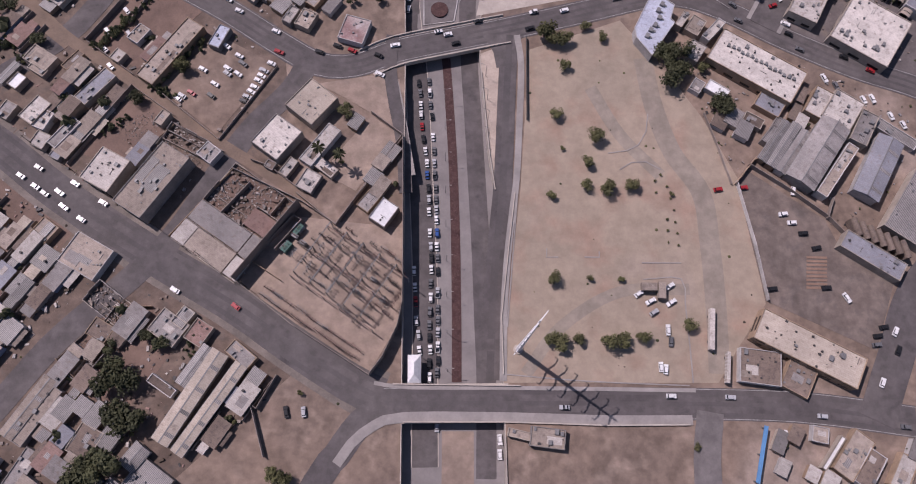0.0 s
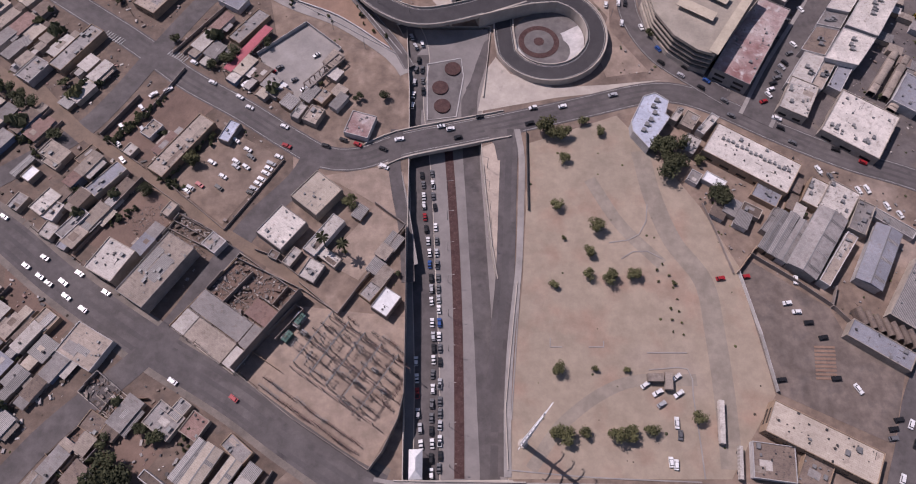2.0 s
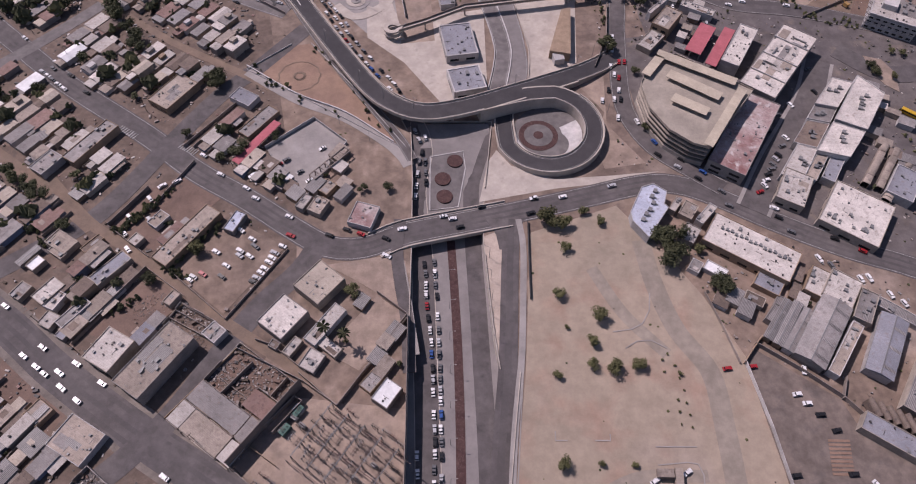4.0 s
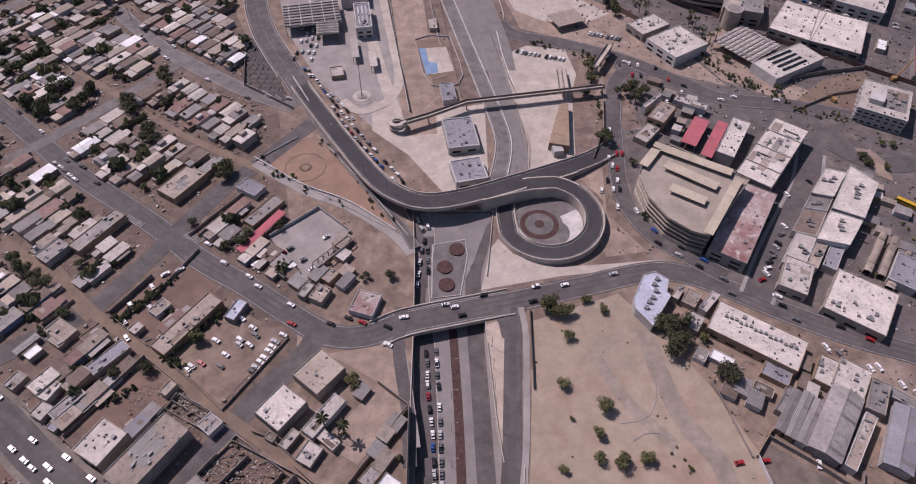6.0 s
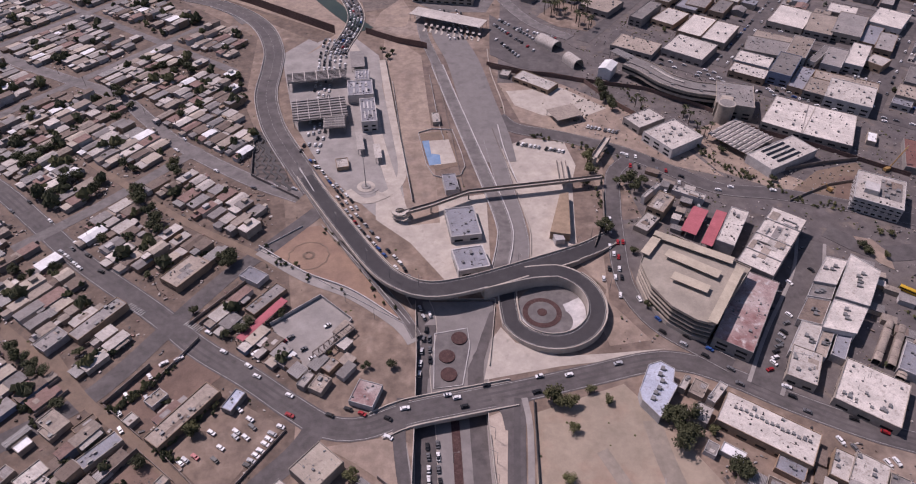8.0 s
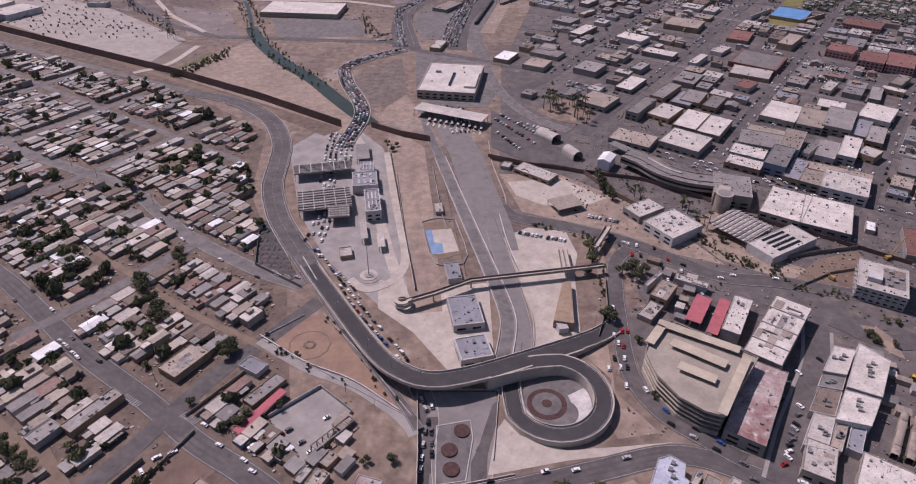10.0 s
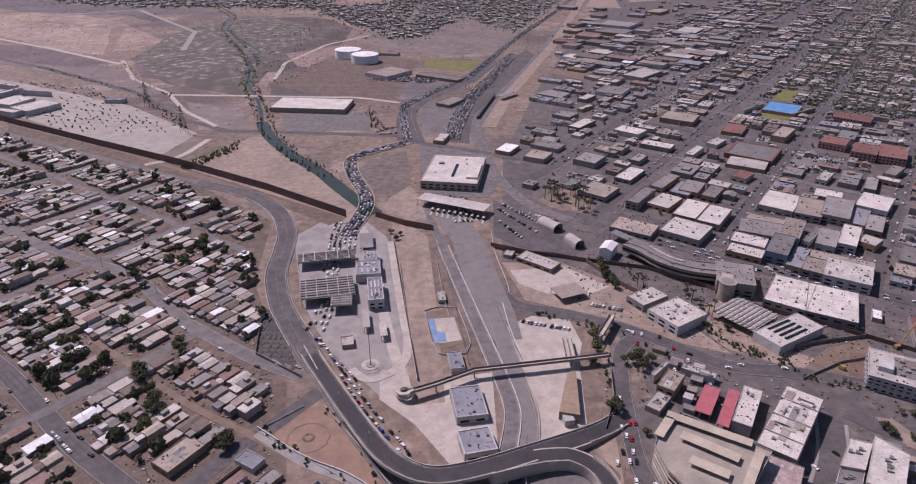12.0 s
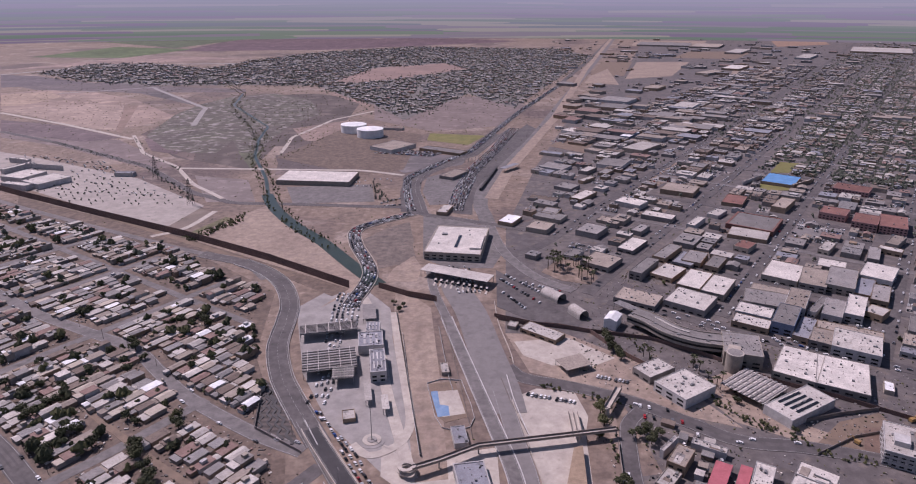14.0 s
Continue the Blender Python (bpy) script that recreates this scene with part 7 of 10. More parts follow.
for k in range(10):
    p = Vector([(-23.2, 615.0)][0]).lerp(Vector([(28.1, 594.3)][0]), k / 9)
    bt = thing("toll_booth", "small dark inspection booth between lanes", "booth", p.x, p.y, 0, -10, group="inspection booths")
    part("cabin", Mesh().box(0, 0, -.2, 2.6, 1.6, 4.0), DARK, bt)
    part("booth_roof", Mesh().box(0, 0, 2.6, 2.9, 2.4, 5.0), ROOF["white"], bt)
    part("island", Mesh().box(0, -3, -.2, .4, 2.0, 16), CONCRETE, bt)
vault(91.2, 576.3, 12.9, 22.3, -140.9, 8.0, ROOF["white"], "quonset_tent", "white arched tent shelter open at one end", 3.0)
vault(109.0, 540.2, 10.5, 17.5, -152.2, 8.0, ROOF["white"], "quonset_tent", "white arched tent shelter open at one end", 3.0)
th3 = thing("tent_hall", "white tent hall with a low canvas gable", "tent", *(135.9, 520.1), 0, -30)
part("canvas_wall", Mesh().box(0, 0, -.3, 9.0, 11, 17), ROOF["bright"], th3)
part("canvas_roof", Mesh().gable(0, 0, 9.0, 11.0, 11.8, 17.6), ROOF["bright"], th3)
PORT = thing("port_hall", "long curved concrete border hall with flat roof", "building")
pc = spline([(154.5, 524.7), (166.9, 511.3), (178.8, 492.2), (194.3, 480.1), (209.3, 475.2), (225.4, 471.4)], 5)
pc3 = [np.array((p[0], p[1], 0.0)) for p in pc]
part("hall", strip(pc3, -9.5, 9.5, 5.0, 10.6), WALLS[0], PORT)
part("roof", strip(pc3, -10.2, 10.2, 10.6, 11.2), ROOF["grey"], PORT)
part("parapet", strip(pc3, -10.2, -9.7, 11.2, 12.0), WALLS[0], PORT)
part("parapet", strip(pc3, 9.7, 10.2, 11.2, 12.0), WALLS[0], PORT)
part("roof_walk", strip(pc3, -3.5, -2.6, 11.2, 12.1), WALLS[1], PORT, "raised concrete roof ridge")
part("skylight", strip(pc3[3:-7], 3.0, 5.2, 11.2, 12.1), ROOF["white"], PORT)
part("window_band", strip(pc3, -9.62, -9.44, 7.2, 9.0), GLASS, PORT)
for p in pc[::4]:
    part("pier", Mesh().tube(p[0], p[1], -.3, 5.2, 1.0, 1.0, 10), CONCRETE, PORT)
    for q in (-7.5, 7.5):
        part("roof_unit", Mesh().box(p[0] + q * .3, p[1] + q * .6, 11.1, 12.2, 2.2, 1.4, -30), STEEL, PORT)
tx, ty = (213.7, 446.7)
part("stair_tower", Mesh().tube(tx, ty, -.3, 15, 6.3, 6.3, 28), WALLS[0], PORT)
part("tower_rim", Mesh().tube(tx, ty, 15, 15.8, 6.6, 6.6, 28), CONCRETE, PORT)
part("tower_cap", Mesh().tube(tx, ty, 15.8, 15.9, 5.6, 5.6, 28), ROOF["grey"], PORT)
part("tower_link", Mesh().box(tx + 3, ty + 9, 4.8, 14.4, 9, 9, -30), WALLS[0], PORT)
building(227.4, 467.0, 29.0, 36.4, -16.9, 12, "grey", 5, wall=WALLS[0], windows=2, name="port_wing", label="concrete end wing of the border hall")
canopy(157.0, 542.7, 31.5, 9.5, -49.8, 7, "tin", "slatted_roof", "long slatted concrete shade roof")
yard_wall([(34.3, 532.3), (59.5, 521.2), (87.4, 516.8), (113.7, 506.2), (124.5, 485.9), (136.6, 465.2), (155.6, 440.8)], 4.0, RUST, "border_wall", "dark rusty border wall below the hall")


def shop(*a, **k):
    """A town shop: one flat-roofed building."""
    a = list(a)
    k.setdefault("windows", 2 if a[5] > 7.5 else 1)
    return building(*a, name="shop", label=k.pop("label", "flat-roofed town shop with %s" % ROOF_WORD[a[6]]), **k)


# blocks beside the border hall
shop(263.1, 444.1, 30.5, 47.6, -34.0, 8, "coat", 7)
shop(288.4, 428.8, 35.4, 47.9, -28.5, 8, "coat", 9)
shop(325.8, 475.6, 35.1, 36.4, -31.8, 9, "coat", 14)
shop(303.6, 488.1, 16.6, 28.9, -33.1, 8, "tan", 4, label="tan-roofed shop with an arcaded front")
shop(331.4, 496.9, 49.5, 16.5, -29.8, 8, "tan", 3)
# Blue-grey roof: shade of the taller shop next door put into its colour.
shop(298.5, 506.0, 12.6, 43.4, -36.0, 6, "slate", 3)
shop(288.8, 521.0, 18.3, 43.4, -33.6, 11, "grey", 3, wall=WALLS[4], label="tall shop with grey roof and lilac front")
shop(257.5, 518.2, 30.2, 18.5, -33.2, 6, "coat", 6)
shop(268.5, 538.3, 29.9, 22.0, -32.7, 6.5, "coat", 5)
shop(288.9, 561.0, 39.0, 32.9, -25.7, 8, "grey", 7)
shop(303.0, 582.9, 35.4, 16.9, -31.3, 6, "tan", 2)
shop(315.7, 556.5, 17.6, 45.6, -32.6, 10, "tan", 3)
shop(332.6, 550.4, 6.4, 39.7, -43.4, 6, "grey", 2)
shop(342.4, 542.3, 16.6, 39.5, -33.4, 7, "grey", 5)
shop(362.8, 543.2, 15.3, 48.0, -33.9, 9, "coat", 4)
shop(378.4, 536.8, 15.7, 20.1, -49.2, 7, "white", 3)
shop(336.4, 628.3, 33.7, 48.7, -35.5, 7, "coat", 6)
shop(358.5, 610.4, 24.6, 48.7, -30.6, 8, "tan", 7)
shop(384.4, 606.7, 25.8, 54.7, -32.8, 9, "grey", 9)
shop(399.9, 593.0, 14.8, 45.5, -36.6, 5, "slate", 2)
shop(405.6, 575.9, 15.0, 42.0, -34.1, 6, "grey", 3)
shop(433.5, 626.0, 29.6, 44.5, -39.6, 7, "coat", 8)
shop(396.9, 648.8, 26.6, 24.6, -32.4, 6, "coat", 3)
shop(419.6, 701.6, 11.5, 32.4, -41.3, 6, "white", 4)
shop(460.5, 680.2, 11.8, 43.6, -33.4, 6, "grey", 2)
shop(486.5, 692.5, 23.4, 13.1, -40.8, 6, "white", 2)
shop(508.0, 718.0, 12.9, 38.4, -45.8, 7, "tan", 3)
shop(328.0, 706.2, 17.1, 26.3, -43.0, 6, "red", 2)
shop(237.3, 607.4, 23.0, 46.7, -35.5, 7, "coat", 5)
shop(255.6, 592.5, 21.8, 45.9, -35.1, 7, "coat", 5)
shop(258.4, 669.5, 20.4, 35.4, -32.7, 6, "grey", 3)
shop(275.3, 654.0, 14.7, 34.8, -35.5, 6.5, "grey", 4)
shop(218.1, 561.1, 37.8, 37.8, -38.1, 7, "coat", 7, label="pale-roofed shop row with a pink front")
shop(218.3, 632.0, 23.3, 36.4, -40.8, 5, "white", 5)
shop(194.4, 637.6, 13.0, 47.7, -37.1, 9, "grey", 3, windows=2)
shop(233.2, 686.2, 14.8, 48.9, -39.1, 6, "grey", 5)
shop(249.3, 666.9, 21.0, 38.6, -36.2, 5, "slate", 4)
shop(200.4, 710.7, 19.0, 43.1, -37.3, 5, "coat", 5)
shop(154.5, 660.8, 32.5, 36.0, -37.9, 6, "tan", 4)
shop(128.4, 683.1, 13.0, 23.3, -37.5, 5, "grey", 3)
shop(171.3, 569.7, 39.5, 28.3, -32.6, 5, "tan", 6)
shop(150.2, 440.7, 17.8, 27.2, -58.1, 6, "coat", 6)
shop(165.7, 415.3, 28.9, 32.9, -56.9, 8, "coat", 14)
canopy(216.9, 416.1, 33.6, 34.3, -52.9, 6, "coat", "arcade_roof", "long pale slatted canopy", ribs=9)
solar = building(239.3, 393.2, 21.9, 48.7, -59.7, 7, "coat", 2, wall=WALLS[3], name="solar_hall", label="low hall with rows of dark solar panels on a pale roof")
for k in range(4):
    for j in range(6):
        part("solar_panel", Mesh().box(-7.5 + 4.6 * k, -11 + 4.0 * j, 6.55, 7.3, 2.2, 3.7), GLASS, solar)
canopy(90.3, 450.5, 17.6, 23.6, -67.0, 5, "tan", "fuel_canopy", "broad tan canopy roof on posts")
building(72.0, 503.0, 35.9, 15.9, -39.3, 4, "white", 5, windows=1, name="guard_house", label="long low white building with garage doors")
building(47.8, 517.7, 7.9, 9.9, -19.8, 3, "white", 1, name="guard_hut", label="small white guard hut")
building(-220.1, 1004.2, 114.6, 61.2, -5.7, 7.0, "coat", 12, name="store", label="long white-roofed store beside a car park")
building(-127.6, 953.2, 1.2, 103.1, 9.5, 4.5, "tan", 4, name="store", label="narrow tan-roofed wing of a store")
building(-123.5, 1229.0, 54.6, 68.4, -37.8, 7, "tan", 2, name="store", label="broad tan-roofed warehouse beside a storage yard")
building(-28.5, 1200.7, 88.5, 26.1, -31.7, 5, "grey", 4)
building(-7.2, 1029.6, 24.6, 49.3, -31.2, 5, "tan", 3)
building(-18.2, 843.9, 13.8, 33.1, -15.6, 5.0, "white", 3)
canopy(29.5, 1136.6, 1.5, 55.6, -42.7, 7, "tan")
building(-143.3, 1416.1, 49.4, 18.2, -13.1, 5, "brown", 2)
canopy(84.5, 1069.5, 10.1, 43.5, -38.3, 7, "slate")
for k in range(7):
    p = Vector([(34.3, 952.6)][0]).lerp(Vector([(61.0, 1063.8)][0]), k / 6)
    g = Vector([(61.0, 1063.8)][0]) - Vector([(34.3, 952.6)][0])
    wg = thing("freight_wagon", "dark covered freight wagon on the railway", "wagon", p.x, p.y, 0, math.degrees(math.atan2(g.y, g.x)), group="freight wagons")
    part("body", Mesh().box(0, 0, 1.0, 4.6, g.length / 6 - 1.2, 3.0), DARK, wg)
    for s in (-.35, .35):
        part("bogie", Mesh().box(s * g.length / 6, 0, -.1, 1.0, 2.2, 2.2), RUBBER, wg)
for p, q in (([(-109.1, 878.7)][0], [(-81.0, 905.6)][0]), ([(-104.1, 868.5)][0], [(-80.2, 873.9)][0]), ([(10.1, 901.3)][0], [(27.3, 1021.8)][0])):
    parked(Vector(p), Vector(q), 22, 55, .8)
for b in ((-663.0, 956.8, 49.5, 13.2, -18.6), (-634.2, 983.8, 44.4, 52.2, -29.0), (-687.2, 1013.7, 43.6, 45.5, -18.8), (-683.9, 1070.6, 60.7, 2.3, -12.9), (-729.9, 1067.0, 9.4, 54.6, -21.0), (-757.1, 1116.0, 43.9, 7.3, -20.4)):
    building(*b, 8, "coat", 9, wall=WALLS[3], name="outlet_store", label="low white-roofed outlet store with roof units")
building(-535.4, 1030.6, 30.0, 12.2, -1.9, 6, "slate", 2, wall=WALLS[3], name="outlet_store", label="blue-grey outlet pavilion beside a car park")
for x, y in [(-222.0, 1393.7), (-181.1, 1344.8)]:
    tk = thing("storage_tank", "big round white storage tank", "tank", x, y)
    part("shell", Mesh().tube(0, 0, -.3, 16, 27, 27, 48), ROOF["tank"], tk)
    part("roof_cone", Mesh().tube(0, 0, 16, 18.5, 27.2, 2, 48), ROOF["tank"], tk)
# stores and halls along the long straight street
building(66.0, 801.0, 19.9, 32.1, -28.4, 5, "bright", 1)
building(101.6, 773.1, 26.9, 29.5, -28.4, 6, "tan", 4)
building(119.2, 815.2, 38.1, 24.8, -33.1, 5, "grey", 4)
building(123.1, 835.0, 21.7, 26.4, -24.4, 5, "grey", 2)
building(120.0, 897.1, 40.6, 18.4, -24.3, 4, "brown", 2)
building(162.8, 957.4, 28.4, 29.6, -37.2, 5, "grey", 4)
building(178.4, 906.5, 18.2, 47.9, -38.2, 6, "coat", 7)
building(165.2, 861.4, 13.9, 15.3, -32.9, 4, "white", 1)
building(199.1, 995.9, 9.1, 32.2, -43.0, 5, "white", 2)
building(211.6, 1054.0, 14.9, 36.2, -38.2, 6, "coat", 2)
building(238.9, 1042.7, 14.8, 32.6, -33.9, 5, "grey", 2)
building(263.4, 1100.1, 44.0, 53.1, -29.1, 6, "grey", 4)
building(343.1, 1219.9, 40.2, 76.7, -41.8, 8, "white", 9)
building(349.8, 1339.5, 21.9, 58.9, -34.7, 6, "bright", 1, wall=WALLS[4])
building(239.4, 1385.3, 31.6, 38.2, -42.9, 6, "coat", 2)
building(249.7, 1200.9, 28.8, 19.9, -42.6, 5, "tan", 1)
building(208.1, 1167.6, 29.9, 14.4, -33.7, 5, "white", 1)
building(168.9, 1176.9, 41.0, 18.8, -30.5, 5, "slate", 2)
building(161.6, 1077.4, 43.1, 36.2, -36.0, 5, "grey", 3)
building(238.4, 872.0, 37.1, 27.5, -39.8, 7, "coat", 5)
building(259.8, 814.7, 40.0, 21.0, -33.8, 6, "coat", 6)
building(326.2, 937.9, 46.8, 43.1, -31.3, 7, "tan", 6)
building(299.1, 787.3, 10.3, 39.9, -38.0, 7, "coat", 4)
building(187.7, 804.0, 15.5, 18.3, -38.4, 4, "tan", 2)
building(162.4, 758.4, 27.9, 32.9, -35.3, 7, "grey", 5)
building(223.2, 763.5, 12.8, 28.7, -37.2, 6, "grey", 3)
building(487.8, 1443.2, 23.5, 58.9, -55.6, 7, "coat", 9)
building(341.1, 828.9, 14.8, 30.5, -42.7, 5, "white", 3)
building(373.2, 787.9, 55.5, 59.1, -35.4, 6, "grey", 5, wall=ROOF["red"], rim=2.6, label="long low building with a brick-red tiled rim")
building(349.4, 747.3, 43.9, 32.8, -30.3, 5, "white", 4)
building(387.0, 887.1, 27.0, 45.7, -31.0, 5, "red", 2)
building(442.9, 861.0, 18.1, 52.5, -38.9, 8, "tan", 3)
building(501.2, 994.4, 47.0, 59.6, -35.8, 5, "blue", 0, label="pool hall with bright blue roof")
building(525.9, 975.8, 2.8, 59.8, -54.9, 6, "white", 2)
building(456.8, 996.1, 2.8, 61.0, -48.6, 6, "tan", 2)
PINK = surf("pink_plaster", (0.42, 0.25, 0.23), (0.36, 0.21, 0.195), big=.3, small=1.0)
for b, h in (((491.6, 821.6, 30.8, 33.8, -38.2), 9), ((510.4, 783.6, 28.0, 42.0, -35.1), 11), ((540.1, 775.5, 29.5, 55.3, -31.9), 10), ((580.1, 938.0, 46.6, 36.9, -38.3), 7)):
    building(*b, h, "red", 4, windows=3, wall=PINK, name="school", label="pink plastered school block with red tile roof")
patch("grass_lawn_a", [(449.1, 949.8), (491.3, 946.7), (514.5, 988.7), (470.4, 995.4)], GRASS, "yellow-green lawn")
patch("grass_lawn_b", [(510.2, 1052.7), (539.1, 1049.0), (588.8, 1112.2), (559.3, 1124.7)], GRASS, "yellow-green lawn")

# ---- pylon, substation, tent, lamps ----
px, py = [(31.5, 37.9)][0]
pyl = thing("transmission_pole", "tall pale steel transmission pole with curved arms", "pylon", px, py)
HT = 67.0
part("pole", Mesh().tube(0, 0, -.3, HT, 1.15, .32, 14), ROOF["tank"], pyl)
part("footing", Mesh().tube(0, 0, -.3, .8, 2.0, 2.0, 16), CONCRETE, pyl)
for i, z in enumerate((20, 27, 34, 42, 49, 56, 63)):
    for s in (-1, 1):
        c, sn = math.cos(radians(50)), math.sin(radians(50))
        L = 6.5 - .3 * i
        part("cross_arm", Mesh().beam((0, 0, z), (s * L * c * .6, s * L * sn * .6, z + 1.6), .42).beam((s * L * c * .6, s * L * sn * .6, z + 1.6), (s * L * c, s * L * sn, z + 1.2), .32), ROOF["tank"], pyl)
        part("insulator", Mesh().tube(s * L * c, s * L * sn, z - .8, z + 1.2, .16, .16, 6), STEEL, pyl)
yard_wall([(-87.1, 67.9), (-61.8, 102.1)], 9.0, label="tall grey cement wall of the substation")
yard_wall([(-87.1, 67.9), (-62.5, 49.1), (-29.8, 28.1)], 3.0, label="grey cement wall along the street")
yard_wall([(-29.8, 28.1), (-24.5, 35.1), (-18.6, 47.7), (-16.6, 57.6), (-16.6, 88.8), (-17.1, 133.7)], 6.0, label="curved grey substation wall")
yard_wall([(-61.9, 104.0), (-46.0, 93.0), (-17.1, 134.3)], 3.0, label="cement yard wall")
yard_wall([(133.2, 112.3), (137.4, 82.4), (139.3, 57.5)], 2.6, WALLS[3], label="white-painted stone wall of the car park")
yard_wall([(122.6, 146.8), (126.8, 130.3), (130.9, 111.1)], 2.0, label="pale cement wall beside the lot")
yard_wall([(132.5, 111.1), (143.5, 123.8)], 3.0, WALLS[2], label="ochre cement wall")
yard_wall([(139.8, 120.3), (156.0, 108.5), (171.5, 95.2), (177.5, 87.5)], 3.0, label="cement wall behind the warehouses")
yard_wall([(171.4, 94.4), (175.8, 104.1)], 3.0, label="cement wall")
yard_wall([(41.5, 187.8), (39.8, 143.9)], 2.2, DARK, label="dark wire fence on posts")
yard_wall([(-77.0, 17.5), (-74.5, 15.2), (-67.2, 28.5)], 3.0, label="cement yard wall by a side street")
yard_wall([(-77.0, 17.5), (-70.3, -3.2)], 3.0, label="cement yard wall by a side street")
yard_wall([(-167.0, 185.3), (-152.4, 208.9)], 3.0, label="block wall of a scrap yard")
yard_wall([(-167.0, 185.3), (-142.8, 167.0)], 2.2, label="block wall beside the alley")
yard_wall([(-131.1, 159.4), (-100.5, 133.9)], 2.0, label="low wall round the car yard")
yard_wall([(-100.5, 133.9), (-76.7, 171.7)], 1.6, label="low wall round the car yard")
yard_wall([(-162.6, 129.8), (-142.0, 160.9)], 3.4, label="block wall of an empty plot")
yard_wall([(-142.0, 160.9), (-121.5, 145.8)], 2.0, label="block wall of an empty plot")
yard_wall([(-85.2, 123.8), (-77.2, 120.9), (-60.9, 108.2)], 2.2, label="block wall beside the alley")
yard_wall([(-140.9, 236.9), (-116.6, 270.9)], 2.0, label="block wall of an empty plot")
yard_wall([(-148.9, 195.0), (-132.9, 226.9)], 2.0, label="block wall of an empty plot")
yard_wall([(-116.4, 296.7), (-93.1, 318.5)], 1.0, WALLS[3], label="white kerb wall of the soil triangle")
yard_wall([(-116.4, 296.7), (-55.5, 257.7), (-24.7, 237.4)], .7, WALLS[3], label="white kerb wall of the soil triangle")
yard_wall([(-81.1, 319.6), (-50.9, 280.0), (-21.5, 237.4)], .8, WALLS[3], label="white kerb wall of the soil triangle")
yard_wall([(-148.1, 433.7), (-137.3, 371.7), (-100.1, 346.1)], 2.5, label="grey retaining wall of the striped bank")
yard_wall([(104.0, 356.1), (99.8, 325.7), (89.2, 297.9)], 3.0, label="cement boundary wall")
yard_wall([(-57.0, 545.4), (-31.8, 389.2), (-23.9, 343.3)], 2.0, DARK, label="dark steel fence along the strip")
yard_wall([(-13.5, 535.3), (-3.1, 459.5), (9.2, 362.3)], 1.0, label="concrete barrier beside the lanes")
yard_wall([(32.4, 434.8), (37.4, 404.0), (47.1, 362.4)], 1.0, label="concrete barrier beside the lanes")
kerbs = thing("lot_kerbs", "pale stone kerb lines of the sandy lot", "kerb")
for pts in ([(76.4, 126.9), (85.1, 128.1), (90.7, 131.0), (94.9, 137.8), (96.6, 146.8)], [(81.0, 118.8), (86.7, 122.2), (93.4, 122.5), (99.7, 118.7)], [(86.9, 74.8), (104.1, 74.6)], [(86.7, 67.4), (103.3, 67.6), (103.8, 56.5), (103.7, 39.1), (103.3, 23.4)], [(45.8, 81.7), (45.5, 77.7), (50.6, 77.7)], [(62.1, 77.6), (68.5, 77.5), (68.7, 80.2)], [(34.0, 106.3), (31.1, 80.5), (27.4, 47.2)], [(24.8, 27.9), (58.4, 24.7), (101.7, 22.3)]):
    part("kerb_line", strip([np.array(p) for p in spline(pts)], -.25, .25, -.1, .3), PAVING, kerbs)
for i, p in enumerate([(99.4, 115.9), (101.5, 110.2), (102.5, 104.5), (103.5, 98.9), (103.6, 93.4), (103.8, 88.0), (103.7, 82.6), (99.9, 94.8), (99.8, 89.4), (99.5, 84.0), (96.5, 113.0), (96.4, 107.4)]):
    tree(p[0], p[1], rng.uniform(.6, .9), True)
for pts in ([(-117.6, 88.1), (-92.7, 119.5)], [(-109.4, 81.5), (-84.4, 112.5)], [(-104.2, 92.0), (-68.6, 68.2)] , [(-92.7, 119.5), (-61.9, 104.0)], [(-99.3, 107.0), (-72.4, 87.8)], [(-156.5, 35.9), (-144.3, 49.0)], [(-144.3, 49.0), (-132.8, 44.0)], [(-145.6, 26.4), (-132.8, 44.0)], [(-156.5, 35.9), (-145.6, 26.4)], [(-128.1, 134.0), (-121.0, 141.3)], [(-121.0, 141.3), (-97.3, 127.6)], [(-136.3, 57.0), (-145.5, 41.2)], [(-136.3, 57.0), (-120.9, 57.3)]):
    yard_wall(pts, rng.uniform(1.5, 3.0), rng.choice((WALLC, WALLS[1], WALLS[2])), "ruined_wall", "broken roofless block wall of a ruin")
gx, gy = Vector((0.829, -0.559)), Vector((0.559, 0.829))
o = Vector([(-58.8, 70.7)][0])
for i in range(5):
    gt = thing("substation_gantry", "rusty grey lattice gantry with insulators", "gantry", group="substation gantries")
    a = o + gx * (i * 8.5 - 2) - gy * 2
    for k in range(5):
        p = a + gy * k * 6.5
        part("post", Mesh().beam((p.x - .4, p.y, -.2), (p.x, p.y, 9), .22).beam((p.x + .4, p.y, -.2), (p.x, p.y, 9), .22), STEEL, gt)
    e = a + gy * 26
    m = Mesh().beam((a.x, a.y, 9), (e.x, e.y, 9), .16).beam((a.x, a.y, 8), (e.x, e.y, 8), .16)
    for k in range(26):
        p, q = a + gy * k, a + gy * (k + 1)
        m.beam((p.x, p.y, 8), (q.x, q.y, 9), .09)
    part("lattice_beam", m, STEEL, gt)
